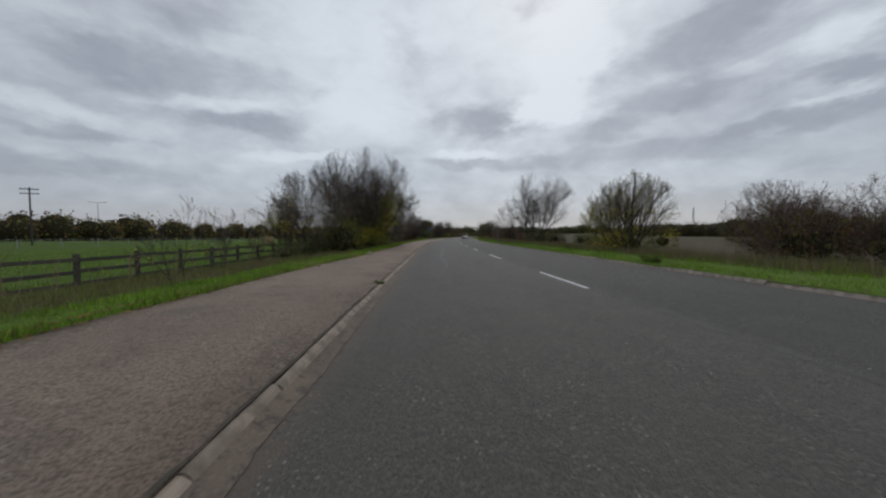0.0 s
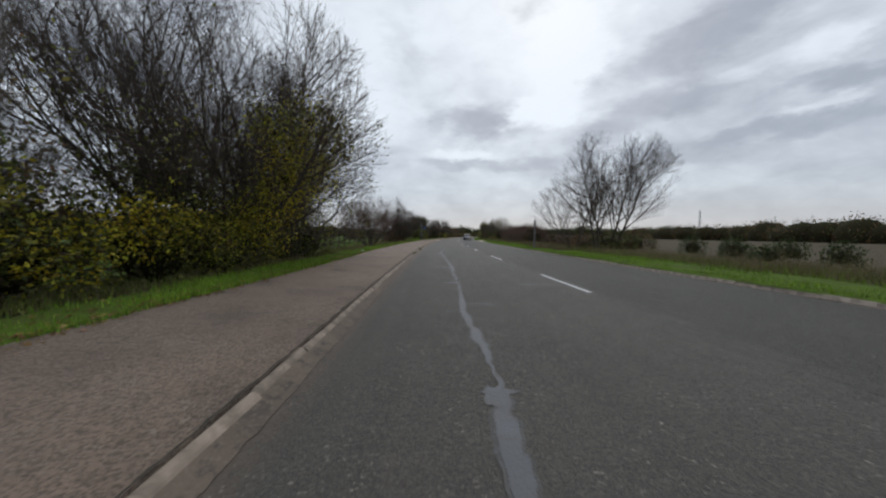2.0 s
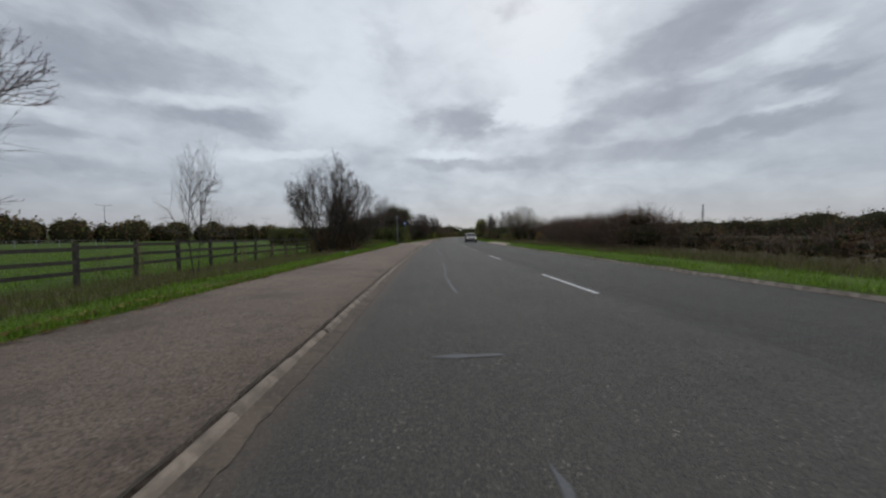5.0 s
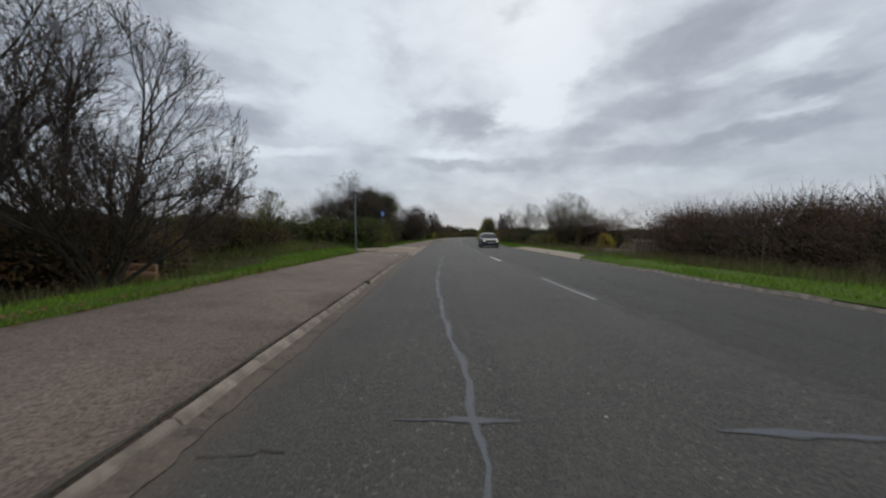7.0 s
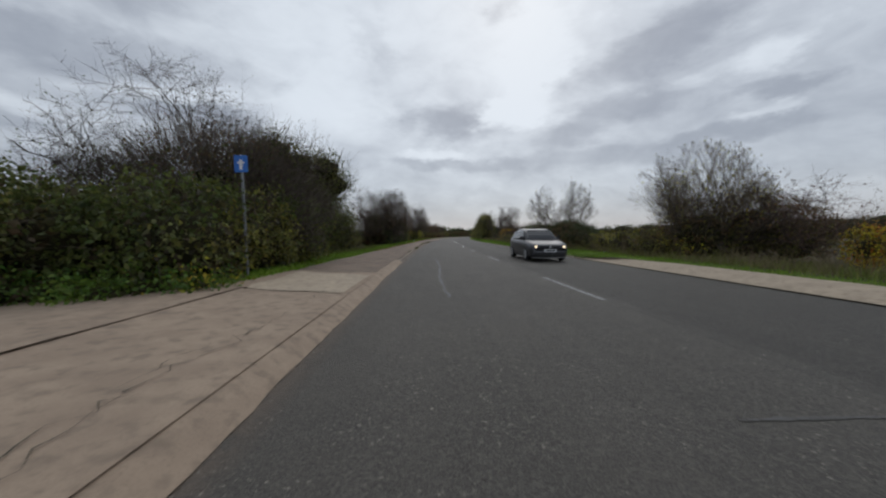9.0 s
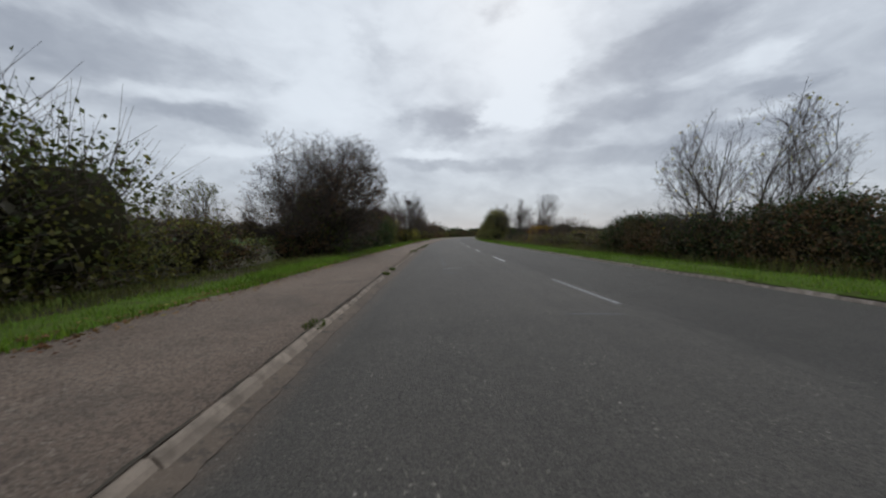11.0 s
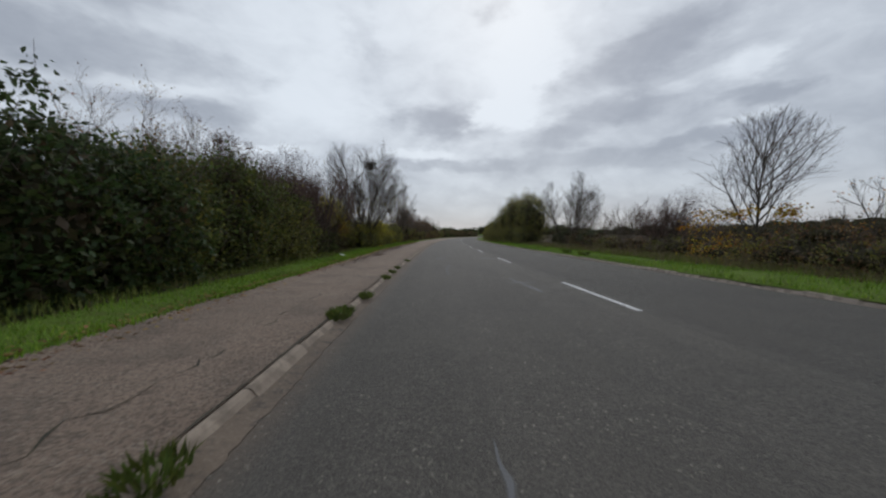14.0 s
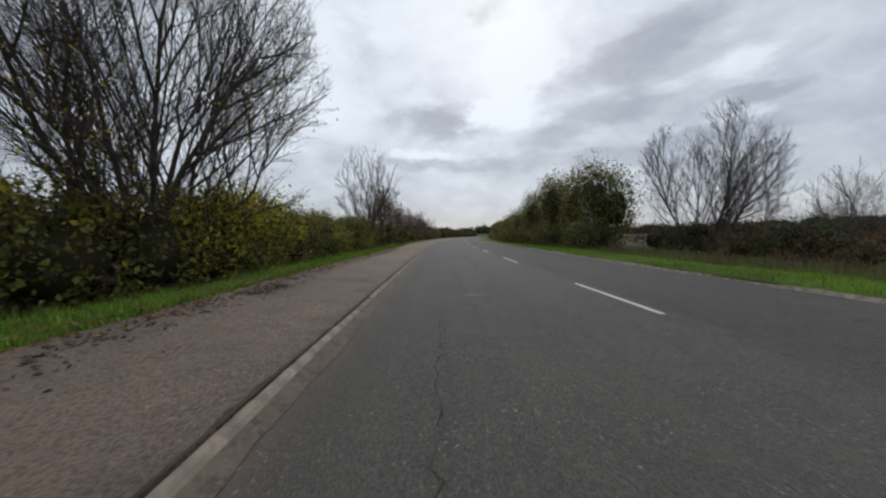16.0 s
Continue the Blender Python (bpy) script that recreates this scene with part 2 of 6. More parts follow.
def footway_tarmac():
    m = Mat("footway_tarmac", 0.9)
    m.over(m.span(m.grain(0.35, 5.0), 0.35, 0.65), (0.345, 0.252, 0.189), (0.268, 0.197, 0.148))
    m.over(m.times(m.span(m.grain(1.1, 6.0, rough=0.6), 0.5, 0.66), 0.6), (0.15, 0.115, 0.09))
    m.over(m.times(m.span(m.grain(4.0, 6.0, rough=0.65), 0.5, 0.68), 0.5), (0.3, 0.23, 0.175))
    m.over(m.times(m.span(m.grain(14.0, 5.0, rough=0.65), 0.5, 0.66), 0.55), (0.125, 0.096, 0.075))
    m.over(m.times(m.span(m.grain(45, 3.0), 0.48, 0.6), 0.7), (0.1, 0.078, 0.062))
    chips = m.times(m.span(m.grain(24, 3.0, rough=0.6), 0.575, 0.65), m.span(m.grain(0.8, 6.0, rough=0.65), 0.44, 0.58))
    m.over(m.times(chips, 0.6), (0.46, 0.38, 0.3))
    fine = m.times(m.span(m.grain(55, 2.0), 0.57, 0.65), m.span(m.grain(2.7, 4.0), 0.38, 0.58))
    m.over(m.times(fine, 0.6), (0.42, 0.35, 0.28))
    m.bump(m.grain(40, 4.0, rough=0.75), 1.0, 0.03)
    return m.done()


def concrete(name, a, b, dark):
    m = Mat(name, 0.9)
    m.over(m.span(m.grain(3.0, 5.0), 0.35, 0.65), b, a)
    m.over(m.times(m.span(m.grain(7.0, 6.0), 0.5, 0.68), 0.75), dark)
    m.over(m.times(m.span(m.grain(70, 2.0), 0.5, 0.7), 0.5), tuple(c * 0.6 for c in a))
    m.vary(0.14, False)
    m.bump(m.grain(45, 4.0, rough=0.7), 0.5, 0.012)
    return m.done()


M_ROAD, M_ROAD_FAR, M_PATH = asphalt("asphalt", 1.2), asphalt("darker_asphalt", 0.9), footway_tarmac()
M_KERB = concrete("kerb_concrete", (0.39, 0.315, 0.245), (0.3, 0.24, 0.188), (0.16, 0.126, 0.096))
M_APRON = concrete("apron_concrete", (0.42, 0.36, 0.29), (0.34, 0.29, 0.235), (0.24, 0.2, 0.16))
def gutter_silt():
    m = Mat("gutter_silt", 0.95)
    m.over(m.span(m.grain(1.5, 5.0), 0.35, 0.65), (0.19, 0.145, 0.108), (0.135, 0.104, 0.08))
    m.over(m.span(m.grain(7.0, 6.0, rough=0.7), 0.5, 0.62), (0.09, 0.075, 0.061))
    m.over(m.times(m.span(m.grain(40, 3.0), 0.55, 0.66), 0.6), (0.24, 0.19, 0.15))
    m.bump(m.grain(50, 4.0, rough=0.7), 0.8, 0.015)
    return m.done()


M_SILT = gutter_silt()


def worn_sealant(name, k):
    m = Mat(name, 0.62)
    m.over(m.span(m.grain(2.5, 5.0), 0.35, 0.65), (0.132 * k, 0.137 * k, 0.15 * k), (0.112 * k, 0.116 * k, 0.126 * k))
    m.over(m.times(m.span(m.grain(1.6, 6.0, rough=0.65), 0.44, 0.6), 0.75), (0.098, 0.096, 0.096))
    m.over(m.span(m.grain(9.0, 7.0, rough=0.75), 0.54, 0.66), (0.088, 0.085, 0.082))
    m.bump(m.grain(60, 3.0), 0.5, 0.01)
    return m.done()


M_SEAL, M_SEAL_OLD = worn_sealant("joint_sealant", 1.0), worn_sealant("old_joint_sealant", 0.86)


def sealant_edge():
    m = Mat("worn_sealant_edge", 0.75)
    m.over(m.span(m.grain(4.0, 6.0), 0.4, 0.6), (0.108, 0.102, 0.094), (0.086, 0.08, 0.072))
    m.over(m.span(m.grain(14.0, 7.0, rough=0.75), 0.5, 0.6), (0.118, 0.117, 0.118))
    m.bump(m.grain(60, 3.0), 0.8, 0.02)
    return m.done()


M_SEAL_EDGE = sealant_edge()
M_JOINT = plain("joint_soil", (0.085, 0.068, 0.05), (0.05, 0.043, 0.03), 9.0, 1.0, 0.8, 50)
M_CRACK = plain("crack_dirt", (0.03, 0.028, 0.022), (0.065, 0.058, 0.035), 6.0, 1.0)


def worn_paint(name, base, wear):
    m = Mat(name, 0.7)
    m.over(m.span(m.grain(14, 5.0), 0.3, 0.7), tuple(c * 0.75 for c in base), base)
    m.over(m.span(m.grain(28, 6.0, rough=0.75), wear, wear + 0.06), (0.09, 0.088, 0.086))
    return m.done()


M_LINE = worn_paint("line_paint", (0.75, 0.75, 0.73), 0.53)
M_FADED = worn_paint("faded_line_paint", (0.4, 0.4, 0.39), 0.47)
M_SPRAY = worn_paint("spray_paint", (0.8, 0.8, 0.78), 0.56)
M_SPRAY_Y = plain("yellow_spray_paint", (0.75, 0.68, 0.06), (0.6, 0.5, 0.05), 20)


def turf(name, a, b, c):
    m = Mat(name, 1.0, gloss=0.1)
    m.over(m.span(m.grain(0.5, 5.0), 0.35, 0.65), b, a)
    m.over(m.times(m.span(m.grain(5.0, 5.0), 0.45, 0.7), 0.7), c)
    m.bump(m.grain(40, 3.0), 0.7, 0.03)
    return m.done()


M_VERGE = turf("verge_turf", (0.12, 0.19, 0.03), (0.09, 0.14, 0.025), (0.09, 0.085, 0.035))
M_PASTURE = turf("pasture", (0.085, 0.14, 0.022), (0.062, 0.105, 0.018), (0.085, 0.09, 0.03))
M_SCRUB = turf("scrub_ground", (0.085, 0.07, 0.045), (0.055, 0.056, 0.026), (0.12, 0.095, 0.065))
M_STUBBLE = turf("stubble", (0.115, 0.092, 0.064), (0.09, 0.076, 0.049), (0.06, 0.06, 0.03))
M_GRASS = plain("grass_blades", (0.2, 0.33, 0.03), (0.14, 0.235, 0.025), 0.8, 0.7, island=0.4, hue=0.02, gloss=0.25)
M_DRY = plain("dry_stems", (0.26, 0.2, 0.125), (0.14, 0.125, 0.06), 1.5, 0.95, island=0.4, gloss=0.1)
M_BARK = plain("bark", (0.085, 0.073, 0.06), (0.055, 0.048, 0.04), 9, 0.95, 0.6, 35, gloss=0.2)
M_TWIG = plain("twigs", (0.125, 0.1, 0.084), (0.085, 0.069, 0.06), 2, 0.95, island=0.3, gloss=0.2)
M_TWIG_RED = plain("reddish_twigs", (0.165, 0.11, 0.094), (0.115, 0.077, 0.07), 2, 0.95, island=0.3, gloss=0.2)
M_TWIG_PALE = plain("pale_twigs", (0.19, 0.155, 0.123), (0.13, 0.106, 0.087), 2, 0.95, island=0.3, gloss=0.2)
M_WOOD = plain("fence_wood", (0.082, 0.07, 0.055), (0.05, 0.045, 0.038), 7, 0.95, 0.4, 30, each=0.2)
M_STEEL = plain("galvanised_steel", (0.26, 0.27, 0.28), (0.17, 0.18, 0.19), 9, 0.6, metal=0.5)


def foliage(name, a, b, vary=0.45, hue=0.025, gloss=0.35, rough=0.55):
    m = Mat(name, rough, gloss=gloss)
    m.over(m.span(m.grain(0.9, 3.0), 0.38, 0.62), b, a)
    m.vary(vary, True, hue)
    # thin leaves let light through
    mat = m.done()
    thin_leaf = m.nt.nodes.new("ShaderNodeBsdfTranslucent")
    both = m.nt.nodes.new("ShaderNodeMixShader")
    both.inputs[0].default_value = 0.4
    m.nt.links.new(m.col, thin_leaf.inputs[0])
    m.nt.links.new(m.b.outputs[0], both.inputs[1])
    m.nt.links.new(thin_leaf.outputs[0], both.inputs[2])
    m.nt.links.new(both.outputs[0], m.nt.nodes["Material Output"].inputs[0])
    return mat


M_LF_YELLOW = foliage("leaf_yellow", (0.5, 0.4, 0.03), (0.33, 0.33, 0.04))
M_LF_GREEN = foliage("leaf_green", (0.1, 0.15, 0.03), (0.14, 0.165, 0.035))
M_LF_OLIVE = foliage("leaf_olive", (0.2, 0.185, 0.038), (0.14, 0.145, 0.04))
M_LF_DARK = foliage("leaf_bramble", (0.04, 0.066, 0.02), (0.056, 0.076, 0.023), hue=0.03, vary=0.55)
M_LF_BROWN = foliage("leaf_brown", (0.19, 0.105, 0.048), (0.13, 0.09, 0.042))
M_LF_ORANGE = foliage("leaf_orange", (0.42, 0.19, 0.02), (0.36, 0.25, 0.03), hue=0.03)
M_LF_IVY = foliage("leaf_ivy", (0.075, 0.1, 0.026), (0.11, 0.125, 0.032))
M_LITTER = foliage("leaf_litter", (0.33, 0.22, 0.09), (0.2, 0.11, 0.05), vary=0.5, hue=0.04, gloss=0.2, rough=0.8)
# near-black colour that stands for the shade deep inside foliage
M_CORE = plain("core_shade", (0.03, 0.032, 0.016), (0.045, 0.037, 0.022), 5.0, 1.0, 1.0, 14, gloss=0.05)


def fast_mesh(name, verts, tris, mat, smooth=False):
    me = bpy.data.meshes.new(name)
    verts = np.ascontiguousarray(verts, dtype=np.float32)
    tris = np.ascontiguousarray(tris, dtype=np.int32)
    k = tris.shape[1]
    me.vertices.add(len(verts))
    me.vertices.foreach_set("co", verts.ravel())
    me.loops.add(tris.size)
    me.loops.foreach_set("vertex_index", tris.ravel())
    me.polygons.add(len(tris))
    me.polygons.foreach_set("loop_start", np.arange(0, tris.size, k, dtype=np.int32))
    me.update(calc_edges=True)
    me.materials.append(mat)
    if smooth:
        me.polygons.foreach_set("use_smooth", np.ones(len(tris), dtype=bool))
    return me


def link(name, verts, faces, mat, parent=None, label="", smooth=False):
    me = bpy.data.meshes.new(name)
    me.from_pydata(verts, [], faces)
    me.materials.append(mat)
    if smooth:
        me.polygons.foreach_set("use_smooth", [True] * len(me.polygons))
    return put(name, me, parent, label)


def put(name, me, parent=None, label=""):
    ob = new(name, me)
    if parent:
        ob.parent = parent
    if label:
        tagged(ob, label)
    return ob


def part(name, bm, mat, parent=None, label="", smooth=False):
    me = bpy.data.meshes.new(name)
    bm.to_mesh(me)
    bm.free()
    me.materials.append(mat)
    if smooth:
        me.polygons.foreach_set("use_smooth", [True] * len(me.polygons))
    return put(name, me, parent, label)


def box(bm, lo, hi, bevel=0.0):
    r = bmesh.ops.create_cube(bm, size=1.0)
    c, d = (Vector(lo) + Vector(hi)) / 2, Vector(hi) - Vector(lo)
    for v in r["verts"]:
        v.co = Vector((v.co.x * d.x, v.co.y * d.y, v.co.z * d.z)) + c
    if bevel:
        edges = list({e for v in r["verts"] for e in v.link_edges})
        bmesh.ops.bevel(bm, geom=edges, offset=bevel, segments=2, affect="EDGES")
    return bm


def rod(bm, a, b, r0, r1=None, sides=10):
    a, b = Vector(a), Vector(b)
    m = Matrix.Translation((a + b) / 2) @ (b - a).to_track_quat("Z", "Y").to_matrix().to_4x4()
    bmesh.ops.create_cone(bm, cap_ends=True, segments=sides, radius1=r0, radius2=r0 if r1 is None else r1, depth=(b - a).length, matrix=m)
    return bm


def strip(name, s0, s1, profile, mat, step=1.0, wobble=None, parent=None):
    """A ribbon along the road; profile: (u, z) from left to right."""
    n = max(1, round((s1 - s0) / step))
    verts, faces = [], []
    for i in range(n + 1):
        s = s0 + (s1 - s0) * i / n
        for j, (u, z) in enumerate(profile):
            du, dz = wobble(s, j) if wobble else (0, 0)
            verts.append(tuple(spot(s, u + du, z + dz)))
    k = len(profile)
    for i in range(n):
        for j in range(k - 1):
            a = i * k + j
            faces.append((a, a + 1, a + 1 + k, a + k))
    return link(name, verts, faces, mat, parent, smooth=True)


def n1(x, seed=0.0):
    return noise.noise(Vector((x, seed, 0.37)))


# ---------------------------------------------------------------- ground, road, footway
FAR = 420.0


def hump(x, a, b, soft):
    """1 between a and b, falling to 0 over soft metres."""
    return max(0.0, min(1.0, (x - a) / soft + 1, (b - x) / soft + 1))


def back_edge(s):
    """Where the footway's paving ends against the grass."""
    line = float(np.interp(s, (0, 8, 16, 30, 36, 45, 72, 82, 98, 108, 132, 141, 149), (-3.9, -3.95, -3.55, -3.5, -3.8, -3.9, -3.95, -3.85, -3.45, -3.25, -3.1, -3.3, -3.6)))
    return line + 0.08 * n1(s * 0.35) + 0.05 * n1(s * 1.7, 3)


def lay(s, u):
    """Height of the soil beside the road."""
    if u < -3:
        bank = 0.2 * hump(s, 76, 81.2, 2)
        z = 0.2 + bank * min(1, max(0, (-3.7 - u) / 0.7)) if u > -4.6 else 0.2 + bank - 0.34 * min(1, (-4.6 - u) / 4.0) * (1 - hump(s, 77, 81.2, 2)) - 0.5 * bank * min(1, max(0, (-9 - u) / 3))
    else:
        z = 0.14 if u < 10 else 0.14 - 0.24 * min(1, (u - 10) / 4)
    return z + 0.05 * n1(s * 0.4 + u, u * 0.6)


def build_ground():
    ss = [-600, -250, -100, -60] + [-30 + 5 * i for i in range(90)] + [440, 500, 600, 800, 1100, 1600, 2400]
    us = [-2400, -1200, -600, -300, -180, -120, -80, -60, -45, -35, -28, -22, -18, -15, -13, -11, -9.5, -8.4, -7.2, -6, -5, -4.2, -3.2, 3, 7.95, 8.6, 9.6, 11, 12.5, 14, 17, 20, 25, 32, 40, 55, 80, 120, 200, 400, 800, 1500, 2400]
    verts, faces = [], []
    for s in ss:
        for u in us:
            z = -0.3 if -3.5 < u < 8 else lay(s, u) - 0.06
            far = math.hypot(s - 80, u)
            if far > 250:
                z += 14 * min(1, (far - 250) / 1500) ** 1.2
            verts.append(tuple(spot(s, u, z)))
    k = len(us)
    for i in range(len(ss) - 1):
        for j in range(k - 1):
            a = i * k + j
            faces.append((a, a + 1, a + 1 + k, a + k))
    ob = link("ground", verts, faces, M_PASTURE, smooth=True)
    for m in (M_SCRUB, M_STUBBLE):
        ob.data.materials.append(m)
    k -= 1
    for i, f in enumerate(ob.data.polygons):
        u = (us[i % k] + us[i % k + 1]) / 2
        s = ss[i // k]
        if u > 20:
            f.material_index = 2
        elif u > -9.6 or (s > 80 and u > -30):
            f.material_index = 1
    return ob


tagged(build_ground(), "green pasture, scrub and pale stubble fields", "ground", kind="structure")
road = tagged(strip("road", -12, FAR, [(EDGE_L - 0.16, -0.008), (EDGE_L + 0.4, 0.0), (0.9, 0.02), (CENTRE, 0.03), (5.4, 0.02), (EDGE_R - .4, 0.0), (EDGE_R + 0.03, -0.02)], M_ROAD), "worn dark grey asphalt two-lane road", "road", kind="structure")
road.data.materials.append(M_ROAD_FAR)
for f in road.data.polygons:
    f.material_index = 1 if f.index % 6 > 2 else 0


def back_wobble(s, j):
    return ((back_edge(s) + 3.75) if j == 0 else 0, 0.012 * n1(s * 0.8, j))


tagged(strip("footway", -12, FAR, [(-3.75, 0.19), (-2.7, 0.165), (-2.0, 0.14), (EDGE_L - 0.215, 0.09), (EDGE_L - 0.205, -0.05)], M_PATH, 0.5, back_wobble), "brown tarmac shared footway beside the road", "footway", kind="structure")


def verge(name, sign, label):
    n = round((FAR + 12) / 0.8)
    cols = [0.0, 0.2, 0.6, 1.0, 2.0] if sign < 0 else [0.0, 0.2, 0.9, 1.8, 2.8]
    verts, faces = [], []
    for i in range(n + 1):
        s = -12 + 0.8 * i
        for j, c in enumerate(cols):
            if sign < 0:
                u = back_edge(s) + 0.06 - c
                z = 0.165 if j == 0 else lay(s, u) + (0.03 if j < 4 else -0.12)
                if 83.0 < s < 88.6:
                    z -= 0.4
            else:
                u = EDGE_R + 0.09 + 0.03 * n1(s * 0.9, 11) + c
                z = (0.07 if j == 0 else lay(s, u) + (0.02 if j < 4 else -0.1))
                if 81 < s < 98 and j < 3:
                    z -= 0.3
            verts.append(tuple(spot(s, u, z)))
    k = len(cols)
    for i in range(n):
        for j in range(k - 1):
            a = i * k + j
            faces.append((a, a + 1, a + 1 + k, a + k))
    return tagged(link(name, verts, faces, M_VERGE, smooth=True), label, "verge", kind="structure")


verge("verge_left", -1, "green grass verge behind the footway")
verge("verge_right", 1, "green grass verge beside the road")

# silt in the gutter
tagged(strip("gutter", -12, 200, [(EDGE_L - 0.12, 0.035), (EDGE_L - 0.05, 0.012), (EDGE_L + 0.0, 0.004), (EDGE_L + 0.045, 0.0)], M_SILT, 0.06, lambda s, j: ((0.08 * hump(s, 112, 124, 5) + 0.025 * n1(s * 0.7) + 0.02 * n1(s * 2.9, 5) + 0.02 * n1(s * 9, 6) + 0.015 * n1(s * 23, 8)) if j == 3 else 0, 0.004 if j < 3 else 0.001)), "brown silt lying in the road's gutter", "gutter", kind="structure")

# centre line: three metres of paint, six metres without
for i in range(-2, 45):
    a = 6.85 + 8.985 * i
    worn = 7 <= i <= 11
    tagged(strip("centre_line", a, a + 3.1, [(CENTRE - .05, 0.0335), (CENTRE + .05, 0.0335)], M_FADED if i in (7, 9, 10, 11) else M_LINE, 0.5), "worn white dash of the centre line", "road marking", "centre line dashes", "structure")


def road_z(u):
    """Height of the cambered road surface."""
    return float(np.interp(u, (EDGE_L - 0.16, EDGE_L + 0.4, 0.9, CENTRE, 5.4, EDGE_R - .4, EDGE_R), (-0.008, 0.0, 0.02, 0.03, 0.02, 0.0, -0.02)))


def cross_seal(s, u0, u1, width, seed, mat=None):
    n = max(3, round((u1 - u0) / 0.05))
    verts, faces = [], []
    for i in range(n + 1):
        u = u0 + (u1 - u0) * i / n
        half = 0.75 * width * (0.35 + 1.1 * abs(n1(u * 2.4, seed)) + 0.35 * n1(u * 9, seed + 1)) * math.sin(math.pi * (0.03 + 0.94 * i / n)) ** 0.7
        z = road_z(u) + 0.006
        mid = 0.1 * n1(u * 0.8, seed + 3)
        verts += [tuple(spot(s + mid - half, u, z)), tuple(spot(s + mid + half, u, z))]
    faces = [(2 * i, 2 * i + 2, 2 * i + 3, 2 * i + 1) for i in range(n)]
    mids = [(Vector(verts[2 * i]) + Vector(verts[2 * i + 1])) / 2 for i in range(n + 1)]
    wide = []
    for i in range(n + 1):
        for k in (0, 1):
            wide.append(tuple(mids[i] + (Vector(verts[2 * i + k]) - mids[i]) * (1.5 + 0.5 * n1(i * 0.4, seed + 9 + k)) - Vector((0, 0, 0.002))))
    ob = tagged(link("joint_seal", verts, faces, mat or M_SEAL), "pale grey sealant across a joint in the asphalt", "road repair", "joint seals", "structure")
    link("worn_edge", wide, faces, M_SEAL_EDGE, ob)
    return ob


def run_seal(pts, seed):
    """Sealant poured along a wandering crack: places along and across the road and the width there."""
    P = np.array(pts)
    s0, s1 = P[0, 0], P[-1, 0]

    def edge(s, j, k=1.0):
        mid = np.interp(s, P[:, 0], P[:, 1]) + 0.035 * n1(s * 2.1, seed) + 0.03 * n1(s * 6, seed + 1)
        half = np.interp(s, P[:, 0], P[:, 2]) * 0.46 * (0.9 + 0.8 * n1(s * 1.7, seed + 2) + 0.6 * n1(s * 7.5, seed + 3 + j)) * k
        half = max(0.004, half) * min(1, (s - s0) / 0.25 + 0.1, (s1 - s) / 0.25 + 0.1)
        return (float(mid + (half if j else -half)), 0)
    u0 = P[0, 1]
    ob = tagged(strip("joint_seal", s0, s1, [(0, road_z(u0) + 0.006), (0, road_z(u0) + 0.006)], M_SEAL_OLD if s0 > 60 or s0 < 20 else M_SEAL, 0.05, edge), "bluish grey sealant along a crack in the asphalt", "road repair", "joint seals", "structure")
    strip("worn_edge", s0, s1, [(0, road_z(u0) + 0.003), (0, road_z(u0) + 0.003)], M_SEAL_EDGE, 0.05, lambda s, j: edge(s, j, 1.5 + 0.4 * n1(s * 3, seed + 9)), ob)
    return ob


def seal_blob(s, u, ds, du, seed):
    """A puddle of sealant with an uneven outline."""
    n = 72
    ring = []
    for i in range(n):
        a = 2 * math.pi * i / n
        r = 1 + 0.28 * noise.noise(Vector((math.cos(a) * 1.3, math.sin(a) * 1.3, seed * 3.7))) + 0.24 * noise.noise(Vector((math.cos(a) * 3.4, math.sin(a) * 3.4, seed))) + 0.14 * noise.noise(Vector((math.cos(a) * 9, math.sin(a) * 9, seed)))
        uu = u + du * r * math.cos(a)
        ring.append(tuple(spot(s + ds * r * math.sin(a), uu, road_z(uu) + 0.0075)))
    return tagged(link("seal_patch", ring, [tuple(range(n))], M_SEAL_OLD if s > 60 or s < 25 else M_SEAL), "bluish grey puddle of sealant on the asphalt", "road repair", "joint seals", "structure")


run_seal([(11.6, 0.5, .05), (14, 0.58, .06), (16.2, .5, .06), (18.2, .38, .08), (20.3, .53, .14), (20.8, .6, .09), (21.7, .6, .09), (22.4, .58, .11), (23.2, .54, .07), (24.1, .62, .07), (26.3, .7, .05), (28.6, .68, .12)], 10)
run_seal([(28.7, .68, .14), (29.1, .75, .14), (29.7, .76, .13), (30.1, .73, .16), (30.4, .74, .1), (31.1, .74, .09), (31.8, .76, .08), (32.7, .68, .09), (34.2, .69, .07), (35.9, .62, .08), (37.0, .62, .07), (38.05, .57, .16)], 11)
run_seal([(38.1, .57, .18), (38.5, .47, .2), (38.8, .47, .16), (39.2, .5, .2), (39.6, .52, .09), (40.5, .53, .06), (41.4, .56, .06), (42.6, .66, .08), (45.5, .73, .06), (47.2, .68, .05)], 12)
run_seal([(52, .6, .05), (55, .52, .05), (58, .6, .06), (60, .55, .04)], 13)
run_seal([(64.6, .6, .05), (65.2, .61, .06), (66.9, .62, .05), (68.3, .5, .06), (69.9, .47, .07), (70.9, .42, .07), (71.4, .45, .06), (72.0, .41, .07), (72.7, .43, .06), (74.3, .48, .07), (76.4, .51, .05), (77.5, .69, .05), (79.0, .55, .1), (79.5, .63, .09), (80.2, .7, .07), (81.3, .7, .08), (82.1, .74, .05), (83.3, .79, .04)], 14)
run_seal([(88, .6, .04), (91, .5, .05), (94, .6, .05), (98, .5, .04)], 15)
run_seal([(111.2, .53, .06), (111.5, .52, .04), (111.85, .55, .03)], 16)
